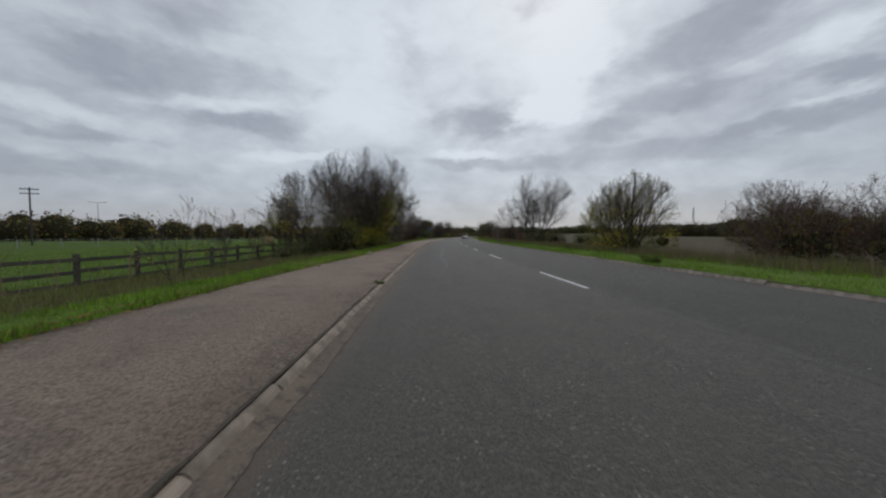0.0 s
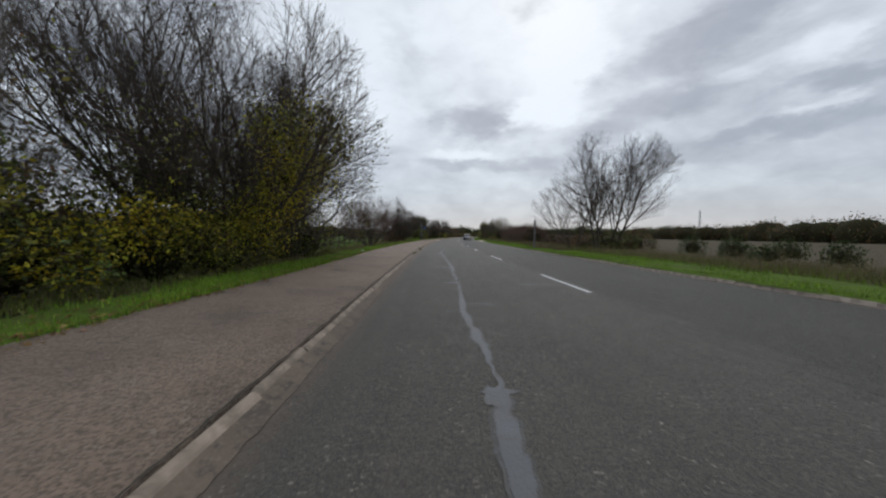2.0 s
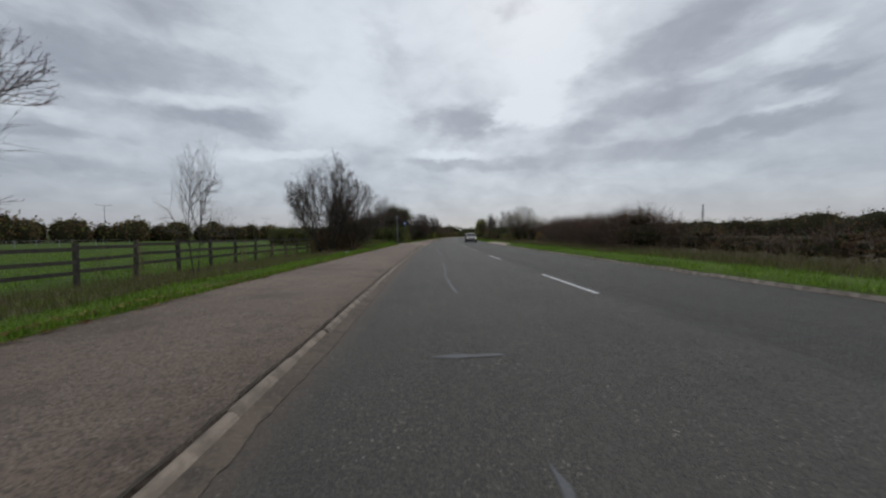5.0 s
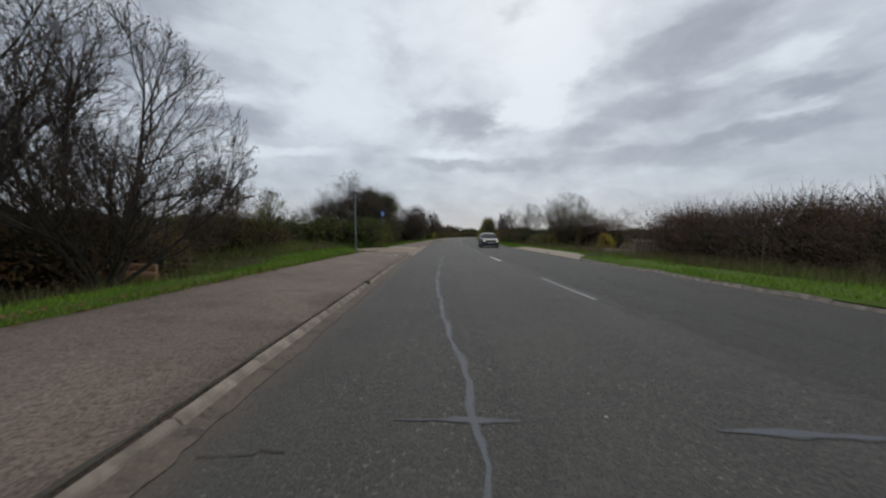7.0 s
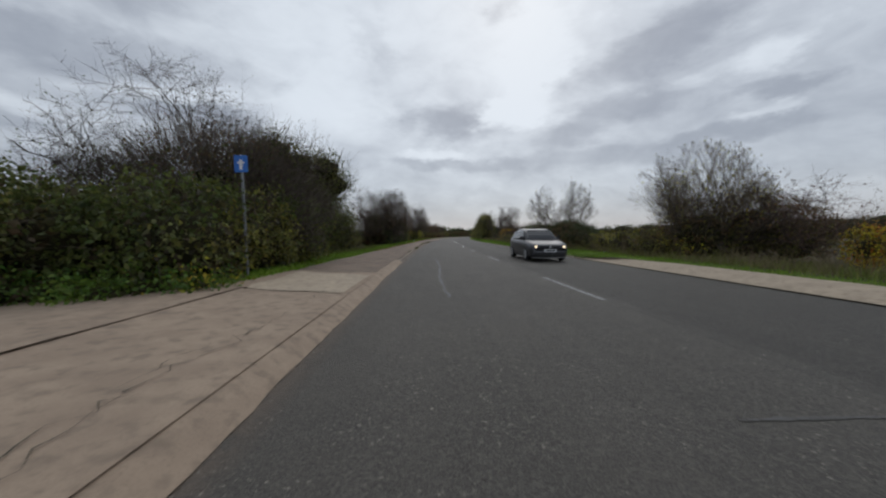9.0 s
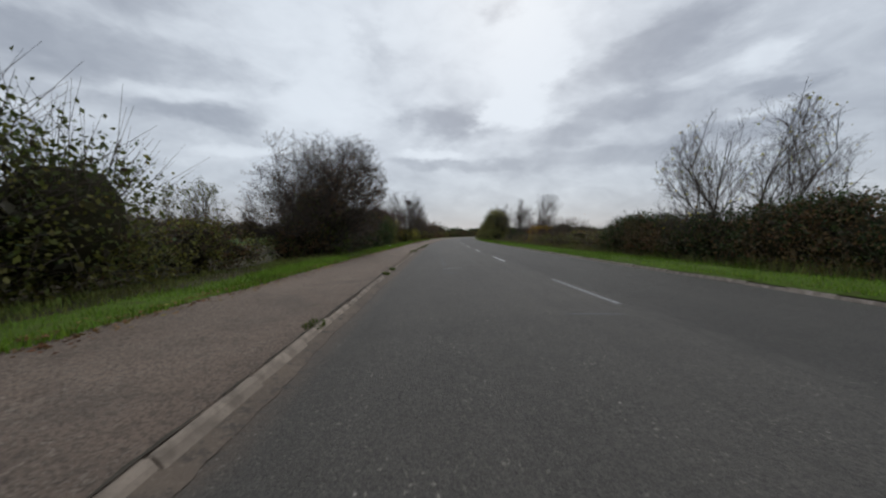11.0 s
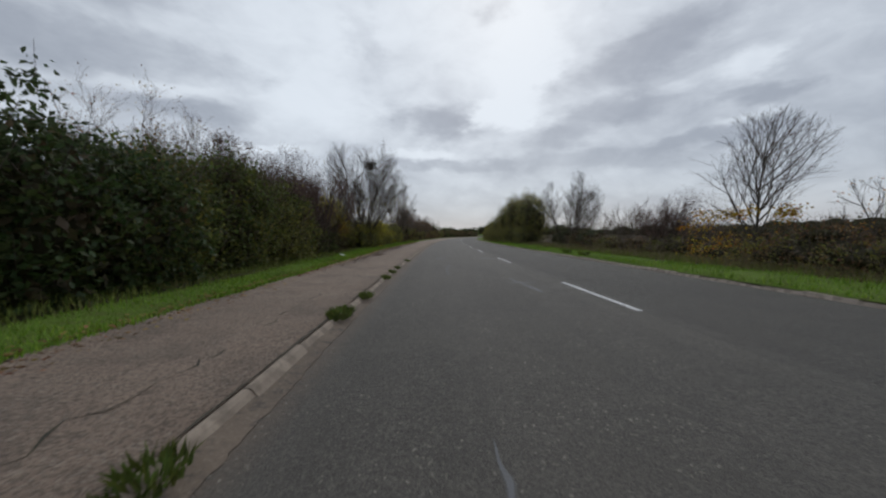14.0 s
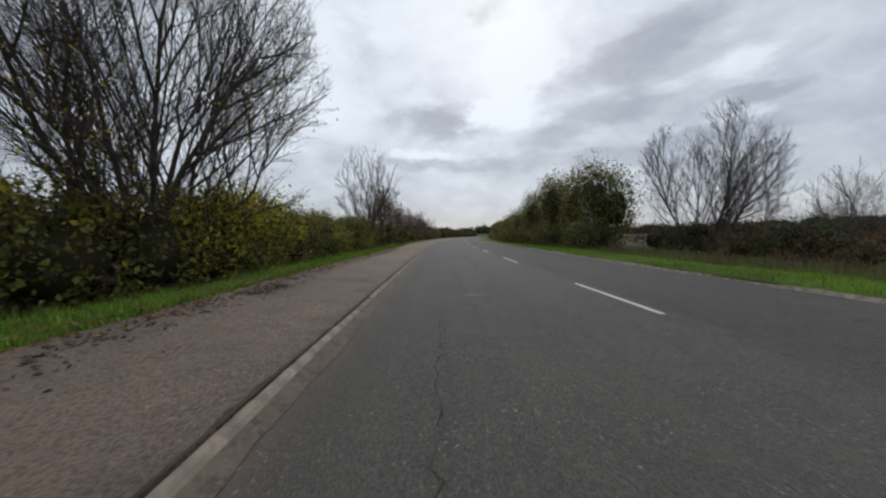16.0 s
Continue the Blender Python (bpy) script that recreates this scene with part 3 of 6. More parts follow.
run_seal([(112.6, .63, .03), (113.2, .6, .06), (114.1, .56, .05), (114.9, .6, .03), (116.3, .55, .04), (117.4, .58, .02)], 18)
run_seal([(137.4, .53, .03), (138.3, .52, .03), (139.05, .5, .05), (139.6, .6, .04), (140.8, .66, .03)], 19)
run_seal([(134.2, 2.33, .03), (134.8, 2.28, .08), (135.9, 2.16, .07), (136.6, 2.1, .03)], 20)
run_seal([(124.9, .43, .14), (125.4, .52, .1), (125.8, .5, .07), (126.2, .4, .08), (126.7, .45, .06), (127.8, .49, .06), (129.5, .49, .04)], 17)
for k, (s, u, ds, du) in enumerate([(20.55, .53, .17, .09), (30.1, .74, .16, .13), (39.1, .42, .3, .2), (32.48, 2.72, .1, .12), (144.15, .28, .2, .2), (144.1, .5, .12, .14), (144.2, 2.55, .17, .34), (144.15, 2.8, .1, .2), (17.5, .45, .09, .13), (74.1, .45, .07, .1)]):
    seal_blob(s, u, ds, du, 60 + k)
for k, (s, a, b, w) in enumerate([(17.5, 0.06, .78, .13), (18.8, 0.1, .85, .1), (17.45, 2.06, 3.0, .16), (20.6, 0.42, 0.72, .1), (26.2, 0.34, .78, .13), (23.7, .6, 1.14, .05), (23.15, .26, .55, .06), (25.85, 2.0, 3.1, .07), (30.1, .1, .95, .2), (30.1, 2.11, 3.1, .1), (32.65, .2, .7, .08), (32.45, 2.1, 2.9, .12), (36.4, 0.15, 0.66, .1), (36.49, 2.2, 3.2, .06), (42.7, 1.85, 2.9, .09), (48.7, 0.1, 0.8, .08), (65.85, .12, .9, .05), (65.65, 2.05, 3.1, .05), (74.15, 0.03, 0.68, .12), (73.75, 2.25, 2.8, .06), (77.0, 0.25, .9, .06), (79.3, 4.4, 5.6, .05), (83.95, 2.1, 3.1, .04), (110.5, .3, 1.02, .08), (111.8, 0.54, 1.36, .04), (111.7, 2.2, 2.9, .06), (110.6, 2.3, 3.2, .06), (116.3, 0.48, 0.66, .1), (135.7, 1.9, 2.6, .1), (137.4, 0.4, 0.66, .06), (152.2, 0.4, 1.0, .08), (160, 0.2, 1.0, .07), (99, 0.1, 0.9, .07), (105, 2.1, 3.0, .07)]):
    cross_seal(s, a, b, w, 40 + k, M_SPRAY if s == 111.8 else M_SEAL_EDGE if s > 83 and w < 0.07 else M_SEAL_OLD if 60 < s < 84 else None)


def crack(pts, width, name="crack", label="open dark crack in the paving", z=None):
    """A thin jagged crack through the places given."""
    rnd = random.Random(len(pts) * 7 + int(pts[0][0] * 10))
    line = []
    for (s0, u0), (s1, u1) in zip(pts, pts[1:]):
        n = max(2, round(math.hypot(s1 - s0, u1 - u0) / 0.12))
        for i in range(n):
            f = i / n
            line.append((s0 + (s1 - s0) * f + rnd.gauss(0, .03), u0 + (u1 - u0) * f + rnd.gauss(0, .04)))
    verts, faces = [], []
    for i, (s, u) in enumerate(line):
        h = width * (0.1 + 0.5 * rnd.random() ** 2)
        zz = z(s, u) if z else road_z(u) + 0.005
        along = abs(pts[-1][0] - pts[0][0]) > abs(pts[-1][1] - pts[0][1])
        a, b = ((s, u - h), (s, u + h)) if along else ((s - h, u), (s + h, u))
        verts += [tuple(spot(*a, zz)), tuple(spot(*b, zz))]
    faces = [(2 * i, 2 * i + 2, 2 * i + 3, 2 * i + 1) for i in range(len(line) - 1)]
    return tagged(link(name, verts, faces, M_CRACK), label, "crack", "cracks", "structure")


def path_z(s, u):
    f = (u + 3.75) / (3.75 + EDGE_L - 0.2)
    return 0.103 + 0.095 * max(0, 1 - f) + 0.004


for joint in ((-4, 82.2), (96.5, 176)):
    tagged(strip("kerb_joint", *joint, [(EDGE_L - 0.25, 0.0955), (EDGE_L - 0.188, 0.0995)], M_JOINT, 0.08, lambda s, j: (0.032 + 0.02 * hump(s, 112, 128, 2) + 0.026 * n1(s * 0.9, 6) + 0.025 * n1(s * 5, 7) + 0.012 * n1(s * 17, 9) if j == 0 else 0.006 * n1(s * 8, 3), 0)), "dark dirt-filled joint behind the kerb", "joint", kind="structure")
crack([(142.8, .42), (143.1, .36), (143.8, .39)], 0.022)
crack([(144.5, .13), (145, .13), (145.6, .09), (146.4, 0), (147.4, .05), (148, .08), (148.3, .06), (149.5, .1), (150.3, .1)], 0.018)
crack([(15.6, -0.6), (15.55, -0.2)], 0.02)
crack([(17.2, -0.55), (17.3, -0.1)], 0.012)
crack([(65.55, -0.9), (65.6, -0.25)], 0.02)
crack([(70.9, -0.75), (71.0, -0.3)], 0.018)
crack([(141.6, -0.7), (141.4, 0.0)], 0.014)
crack([(115.6, 0.95), (115.9, 1.4)], 0.012)
crack([(33.2, -2.9), (35.2, -2.2), (37.6, -1.7)], 0.022, z=path_z)
crack([(34.4, -3.0), (36.6, -2.5)], 0.015, z=path_z)
crack([(37.0, -1.9), (40.5, -1.75)], 0.012, z=path_z)
crack([(106.55, -3.0), (106.6, -1.4)], 0.012, z=path_z)
crack([(115.2, -2.1), (117.8, -1.95), (120.5, -1.8)], 0.028, z=path_z)
crack([(115.0, -1.65), (118, -1.5), (123, -1.6)], 0.018, z=path_z)
crack([(125.5, -2.0), (129, -1.75), (136.5, -1.85)], 0.02, z=path_z)

# ---------------------------------------------------------------- trees and bushes
class Growth:
    """Collects tapering limbs and twigs."""

    def __init__(self, seed):
        self.rnd = random.Random(seed)
        self.limb_v, self.limb_f, self.twig_v, self.twig_f, self.tips, self.stems = [], [], [], [], [], []

    def tube(self, pts, r0, r1, sides, twig):
        V, F = (self.twig_v, self.twig_f) if twig else (self.limb_v, self.limb_f)
        if sides == 6:
            V, F = [], []
            self.stems.append((V, F))
        base, n = len(V), len(pts)
        for i, p in enumerate(pts):
            d = (pts[min(i + 1, n - 1)] - pts[max(i - 1, 0)]).normalized()
            a = d.cross(Vector((0.3, 0.9, 0.2)) if abs(d.z) > 0.9 else Vector((0, 0, 1))).normalized()
            b = d.cross(a)
            r = r0 + (r1 - r0) * i / (n - 1)
            for k in range(sides):
                w = 2 * math.pi * k / sides
                V.append(tuple(p + (a * math.cos(w) + b * math.sin(w)) * r))
        for i in range(n - 1):
            for k in range(sides):
                q = base + i * sides
                F.append((q + k, q + (k + 1) % sides, q + sides + (k + 1) % sides, q + sides + k))

    def spike(self, p, q, r):
        """A last twig: a thin fold running to a point."""
        V, F = self.twig_v, self.twig_f
        d = (q - p).normalized()
        a = d.cross(Vector((0.3, 0.9, 0.2)) if abs(d.z) > 0.9 else Vector((0, 0, 1))).normalized() * r
        b = d.cross(a)
        n = len(V)
        V += [tuple(p + a), tuple(p - a * 0.3 + b * 0.9), tuple(p - a * 0.3 - b * 0.9), tuple(q)]
        F += [(n, n + 1, n + 3), (n, n + 3, n + 2)]

    def room(self, p, d, P):
        """How far it is from p along d to the crown's domed skin."""
        rx, zc, rz = P["dome"]
        if P["flat"]:
            lo, hi = 0.0, 2 * (rx + rz)
            for _ in range(10):
                k = (lo + hi) / 2
                q = p + d * k
                if (q.x * q.x + q.y * q.y) / (rx * rx) * (1 if q.z > zc else 1 + ((q.z - zc) / rz) ** 2) + max(0, (q.z - zc) / rz) ** 5 < 1:
                    lo = k
                else:
                    hi = k
            return lo
        k = Vector((1 / rx, 1 / rx, 1 / rz))
        a, b = d * k, (p - Vector((0, 0, zc))) * k
        A, B, C = a.dot(a), 2 * a.dot(b), b.dot(b) - 1
        disc = B * B - 4 * A * C
        return (-B + math.sqrt(disc)) / (2 * A) if disc > 0 else 0.0

    def grow(self, p, d, length, r, level, P):
        rnd = self.rnd
        if P["dome"]:
            room = self.room(p, d, P)
            length = min(length, max(room * rnd.uniform(0.82, 1.12), length * 0.3)) if level else room * rnd.uniform(0.68, 0.9)
        last = level == P["levels"]
        n = 1 if last else (6, 5, 3, 1)[level]
        pts, q, e = [p.copy()], p.copy(), d.copy()
        for i in range(n):
            e = (e + Vector([rnd.gauss(0, P["crook"]) for _ in range(3)]) + Vector((0, 0, P["rise"] * (0.5 if level == 0 else 1)))).normalized()
            q = q + e * (length / n)
            pts.append(q.copy())
        if last:
            self.spike(pts[0], pts[1], r * 0.9)
            self.tips.append(pts[1])
            self.tips.append(pts[0].lerp(pts[1], 0.5))
            return
        if level == 3:
            self.spike(pts[0], pts[0].lerp(pts[1], 1.3), r * 1.15)
        else:
            self.tube(pts, r, r * (0.22 if level == 0 else 0.38), 6 if level == 0 else 4 if level == 1 else 3, level >= 2)
        kids = P["kids"][level]
        for i in range(kids):
            f = P["bare"][level] + (1 - P["bare"][level]) * (i + rnd.random() * 0.9) / kids
            f = min(f, 0.999)
            j = min(int(f * n), n - 1)
            at = pts[j].lerp(pts[j + 1], f * n - j)
            axis = (pts[j + 1] - pts[j]).normalized()
            side = Vector([rnd.gauss(0, 1) for _ in range(3)])
            side = (side - axis * side.dot(axis)).normalized()
            ang = radians(rnd.uniform(*P["angle"]))
            way = axis * math.cos(ang) + side * math.sin(ang)
            if way.z < P["droop"]:
                way.z = P["droop"] + 0.2 * rnd.random()
            self.grow(at, way.normalized(), length * rnd.uniform(*P["ratio"]) * (1.1 - 0.35 * f), max(P["fine"], r * 0.46 * (1.1 - 0.4 * f)), level + 1, P)


def leaf_quads(centres, size, rs):
    """Bent little leaves, four corners each, turned at random."""
    n = len(centres)
    a = rs.normal(size=(n, 3))
    a /= np.linalg.norm(a, axis=1)[:, None]
    b = np.cross(a, rs.normal(size=(n, 3)))
    b /= np.linalg.norm(b, axis=1)[:, None]
    k = (size * rs.uniform(0.6, 1.35, n))[:, None]
    nn = np.cross(a, b) * k * 0.25
    v = np.stack([centres - a * k, centres + b * k * 0.6 + nn, centres + a * k, centres - b * k * 0.6 + nn], 1).reshape(-1, 3)
    q = np.arange(n)[:, None] * 4
    t = np.concatenate([q + np.array([[0, 1, 2]]), q + np.array([[0, 2, 3]])], 1).reshape(-1, 3)
    return v, t


M_LF_WILLOW = foliage("leaf_willow", (0.27, 0.235, 0.055), (0.17, 0.17, 0.045))
# a darker leaf colour with a crown's inner shade painted in
M_SHADE = foliage("shaded_leaves", (0.07, 0.072, 0.03), (0.095, 0.07, 0.038), vary=0.5)

THORN = dict(crook=0.2, rise=0.02, angle=(30, 72), ratio=(0.48, 0.7), droop=-0.35)        # gnarled, layered growth
TREE = dict(dome=None, flat=False, levels=3, crook=0.12, rise=0.06, kids=(9, 8, 7), bare=(0.3, 0.25, 0.15), angle=(25, 60), ratio=(0.5, 0.75), droop=-0.1, fine=0.0052)


def tree(name, s, u, height, width, seed, stems=3, lean=0.35, leaf=None, leaves=0, leaf_size=0.05, keep=None, spread=0.07, label="", category="tree", twig=None, thick=0.016, z=None, domed=False, dense=False, **more):
    """A bare or thinly leaved tree: limbs from the root, twigs, and single leaves at the twigs' tips where keep(height share) allows."""
    P = dict(TREE, **more)
    if domed:
        P = dict(TREE, levels=4, angle=(20, 46), ratio=(0.45, 0.66), crook=0.1, rise=0.1, bare=(0.2, 0.15, 0.1, 0.05), droop=-0.25, fine=0.0032)
        P.update(more)
        if len(P["kids"]) == 3:
            a, b, c = P["kids"]
            P["kids"], P["bare"] = (a, max(4, round(b * (0.85 if dense else 0.68))), 5 if dense else 4, 4 if dense else 3), (*P["bare"], 0.05)[:4]
        stems = stems if stems < 7 else round(stems * (0.75 if dense else 0.62))
        P["dome"] = (width / 2, height * 0.47, height * 0.53)
    g = Growth(seed)
    for k in range(stems):
        w = 2 * math.pi * (k + g.rnd.random() * 0.6) / stems
        tilt = (lean * 1.4 * math.sqrt((k * 0.618 + 0.1 * g.rnd.random()) % 1) if domed else lean * (0.4 + g.rnd.random())) if stems > 1 else 0.05
        d = Vector((math.cos(w) * tilt, math.sin(w) * tilt, 1)).normalized()
        off = 0.12 * (stems > 1)
        g.grow(Vector((math.cos(w) * off, math.sin(w) * off, -0.1)), d, height * g.rnd.uniform(0.55, 0.75), height * thick * (1 if stems == 1 else .75), 0, P)
    tips = np.array([tuple(t) for t in g.tips])
    kz = 1 if domed else height / np.percentile(tips[:, 2], 99)
    kx = 1 if domed else width / 2 / np.percentile(np.hypot(tips[:, 0], tips[:, 1]), 95)
    scale = np.array([kx, kx, kz])
    root = new(name)
    root.location = spot(s, u, lay(s, u) if z is None else z)
    for V, F in g.stems:
        link("trunk", (np.array(V) * scale).tolist(), F, M_BARK, root, smooth=True)
    tagged(link("branchwork", (np.array(g.limb_v) * scale).tolist(), g.limb_f, M_BARK, root, smooth=True), kind="stuff")
    tagged(link("crown", (np.array(g.twig_v) * scale).tolist(), g.twig_f, twig or M_TWIG, root), kind="stuff")
    if leaves:
        rs = np.random.RandomState(seed)
        tips = tips * scale
        if keep:
            tips = tips[[keep(t[2] / height) > rs.rand() for t in tips]]
        c = tips[rs.randint(0, len(tips), leaves)] + rs.normal(size=(leaves, 3)) * spread
        c = c[c[:, 2] > 0.05]
        tagged(put("foliage", fast_mesh("foliage", *leaf_quads(c, leaf_size, rs), leaf), root), kind="stuff")
    return tagged(root, label, category)


def lump_points(lumps, n, rs, rough=0.16):
    """Places on the skin of a heap of round lumps, buried ones left out."""
    L = np.array(lumps, dtype=float)
    area = (L[:, 3] * L[:, 4] + L[:, 4] * L[:, 5] + L[:, 3] * L[:, 5])
    pick = rs.choice(len(L), n, p=area / area.sum())
    d = rs.normal(size=(n, 3))
    d /= np.linalg.norm(d, axis=1)[:, None]
    ph = np.sin(d[:, 0] * 7 + pick * 1.7) * np.sin(d[:, 1] * 8 + pick * 2.3) * np.sin(d[:, 2] * 7 + pick)
    r = 1.03 + rough * ph - np.abs(rs.normal(size=n)) * 0.17
    p = L[pick, :3] + d * r[:, None] * L[pick, 3:6]
    hide = np.zeros(n, bool)
    for i in range(len(L)):
        inside = (((p - L[i, :3]) / L[i, 3:6]) ** 2).sum(1) < 0.5
        hide |= inside & (pick != i)
    return p[~hide], d[~hide]


def thicket(name, lumps, leaves, size, leaf, seed, label, category="bush", cluster=9, gather=0.1, shoots=0, shoot=(0.3, 0.8), twig=None, second=None, second_share=0.0, core=0.8, kind="", rough=0.16):
    """A bush or hedge: a core and inner leaves coloured dark to stand for shade, leaf clusters over its skin and shoots
    that stand out. lumps: s, u, z and the three half sizes.
    """
    rs = np.random.RandomState(seed)
    s0, u0 = lumps[0][0], lumps[0][1]
    base = spot(s0, u0, 0)
    turn = heading(s0)
    root = new(name)
    root.matrix_world = pose(*base, 0, 0, turn)
    # lumps in the thing's own axes: x across, y along
    local = [(u - u0, s - s0, z, ru, rl, rz) for s, u, z, rl, ru, rz in lumps]
    # follow the road's bend along a long hedge
    local = [(x + y * y / (2 * BEND), y, z, a, b, c) for x, y, z, a, b, c in local]
    # solid dark lumps, added to paint the bush's shaded inside
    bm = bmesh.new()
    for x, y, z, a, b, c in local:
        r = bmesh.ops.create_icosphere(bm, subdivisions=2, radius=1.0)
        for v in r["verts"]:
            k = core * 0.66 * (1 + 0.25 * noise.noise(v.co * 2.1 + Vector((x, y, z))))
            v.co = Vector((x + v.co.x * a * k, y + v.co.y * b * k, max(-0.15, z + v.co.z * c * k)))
    # big leaves below the skin, coloured darker to imitate shade there
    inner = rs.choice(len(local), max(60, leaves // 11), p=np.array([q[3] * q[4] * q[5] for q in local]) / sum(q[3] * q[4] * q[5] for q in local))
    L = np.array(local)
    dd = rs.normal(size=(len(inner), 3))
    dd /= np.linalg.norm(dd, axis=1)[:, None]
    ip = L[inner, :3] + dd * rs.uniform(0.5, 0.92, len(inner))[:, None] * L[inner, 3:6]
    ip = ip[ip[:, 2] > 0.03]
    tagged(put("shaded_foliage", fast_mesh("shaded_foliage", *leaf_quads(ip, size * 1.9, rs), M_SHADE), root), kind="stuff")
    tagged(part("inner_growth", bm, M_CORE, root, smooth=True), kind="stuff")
    p, d = lump_points(local, max(8, leaves // cluster), rs, rough)
    ok = p[:, 2] > 0.02
    p, d = p[ok], d[ok]
    c = np.repeat(p, cluster, 0) + rs.normal(size=(len(p) * cluster, 3)) * gather
    if second and second_share:
        patch = np.repeat((np.sin(p[:, 0] * 1.3 + seed) + np.sin(p[:, 1] * 0.9 + seed * 2) + np.sin(p[:, 2] * 1.7) + rs.normal(size=len(p)) * 1.2), cluster)
        cut = np.quantile(patch, 1 - second_share)
        tagged(put("turned_foliage", fast_mesh("turned_foliage", *leaf_quads(c[patch >= cut], size, rs), second), root), kind="stuff")
        c = c[patch < cut]
    tagged(put("foliage", fast_mesh("foliage", *leaf_quads(c, size, rs), leaf), root), kind="stuff")
    if shoots:
        p, d = lump_points(local, shoots * 2, rs, rough)
        ok = p[:, 2] > 0.3
        p, d = p[ok][:shoots], d[ok][:shoots]
        n = len(p)
        way = d + rs.normal(size=(n, 3)) * 0.35 + np.array([0, 0, 0.7])
        way /= np.linalg.norm(way, axis=1)[:, None]
        ln = rs.uniform(*shoot, n)[:, None]
        tip = p + way * ln
        side = np.cross(way, np.array([0.31, 0.2, 0.93]))
        side /= np.linalg.norm(side, axis=1)[:, None]
        up = np.cross(way, side)
        root_p = p - way * 0.3
        ring = [(math.cos(w), math.sin(w)) for w in (0, 2.09, 4.19)]
        v = np.concatenate([root_p[:, None] + 0.007 * np.stack([side * a + up * b for a, b in ring], 1), tip[:, None] + 0.0025 * np.stack([side * a + up * b for a, b in ring], 1)], 1).reshape(-1, 3)
        q = np.arange(n)[:, None] * 6
        f = np.concatenate([q + np.array([[0, 1, 4, 3]]), q + np.array([[1, 2, 5, 4]]), q + np.array([[2, 0, 3, 5]])], 1).reshape(-1, 4)
        tagged(put("brushwood", fast_mesh("brushwood", v, f, twig or M_TWIG), root), kind="stuff")
    ob = tagged(root, label, category)
    return tagged(ob, kind=kind) if kind else ob


def row_of_lumps(s0, s1, front, depth, h0, h1, seed, side=-1, step=1.3, ground=0.0):
    """Lumps for a hedge: front is the face next to the road, side -1 left, 1 right."""
    rnd = random.Random(seed)
    out = []
    n = max(2, round((s1 - s0) / step))
    for i in range(n + 1):
        s = s0 + (s1 - s0) * i / n
        h = h0 + (h1 - h0) * i / n + rnd.uniform(-.25, .2)
        w = depth / 2 * rnd.uniform(0.9, 1.1)
        f = front + rnd.uniform(-.2, .2)
        out.append((s + rnd.uniform(-.3, .3), f + side * w, ground + h * 0.42, step * rnd.uniform(0.9, 1.25), w, h * 0.58))
        if rnd.random() < 0.6:
            k = h * 0.25 * rnd.uniform(0.8, 1.2)
            out.append((s + rnd.uniform(-.5, .5), f + side * w * rnd.uniform(0.7, 1.2), ground + h - k * 0.8, step * 0.7, w * 0.6, k))
    return out


low = lambda h: 1.0 if h < 0.55 else 0.25
skirt = lambda h: 1.0 if h < 0.45 else 0.04
thin = lambda h: 0.6

# --- left of the road, in order of the ride
tree("hawthorn", 19.1, -8.6, 3.9, 2.6, 11, 3, twig=M_TWIG_PALE, leaf=M_LF_YELLOW, leaves=500, keep=low, label="thin pale hawthorn sapling with a few yellow leaves")
tree("hawthorn", 22.0, -7.7, 5.6, 5.8, 12, 14, fine=0.0045, lean=0.7, domed=True, dense=True, thick=0.009, kids=(10, 8, 7), twig=M_TWIG_PALE, leaf=M_LF_BROWN, leaves=1200, keep=low, label="loose pale-twigged hawthorn with a few brown leaves", leaf_size=0.04)
tree("hawthorn", 27.3, -5.8, 8.2, 9.4, 13, 22, lean=0.95, domed=True, dense=True, thick=0.0095, kids=(11, 8, 6), fine=0.0045, leaf=M_LF_OLIVE, leaves=2600, keep=skirt, label="dense dark hawthorn with olive and yellow leaves", leaf_size=0.04)
tree("hawthorn", 31.6, -5.6, 7.3, 8.4, 14, 15, lean=0.85, domed=True, dense=True, thick=0.01, fine=0.0048, kids=(12, 9, 7), crook=0.14, angle=(25, 60), leaf=M_LF_OLIVE, leaves=4200, leaf_size=.035, keep=lambda h: 1.0 if h < 0.35 else 0.15, label="wide twiggy hawthorn with yellow leaves at its tips")
tree("hawthorn", 19.9, -7.9, 3.9, 4.2, 121, 12, lean=0.85, domed=True, thick=0.008, kids=(9, 8, 6), twig=M_TWIG_PALE, leaf=M_LF_YELLOW, leaves=500, leaf_size=.035, keep=skirt, label="pale twiggy hawthorn beside the fence")
thicket("bush", [(19.6, -7.2, .3, 1.2, .8, .5), (21.0, -6.9, .45, 1.2, 1.0, .8), (17.8, -7.8, .2, .8, .7, .35)], 4500, 0.04, M_LF_GREEN, 122, "low brambles under a hawthorn by the fence", shoots=500, second=M_LF_OLIVE, second_share=0.4, core=0.65, gather=0.16, rough=0.3)
tree("tree", 25.4, -10.8, 5.7, 6.0, 15, 4, kids=(8, 7, 6), twig=M_TWIG_PALE, leaf=M_LF_BROWN, leaves=300, leaf_size=.03, keep=low, label="pale bare field tree behind the hawthorns")
thicket("bush", [(s, -6.0 + .5 * math.sin(s), 0.9, 1.5, 1.3, 1.6) for s in (21.5, 23.5, 25.5, 27.5, 29.5, 31.5, 33.0)] + [(26.5, -6.4, 2.3, 1.3, 1.1, .9)], 26000, 0.042, M_LF_IVY, 17, "dark leafy undergrowth below the hawthorns", shoots=900, second=M_LF_OLIVE, second_share=0.35, core=0.72, gather=0.16, rough=0.3)
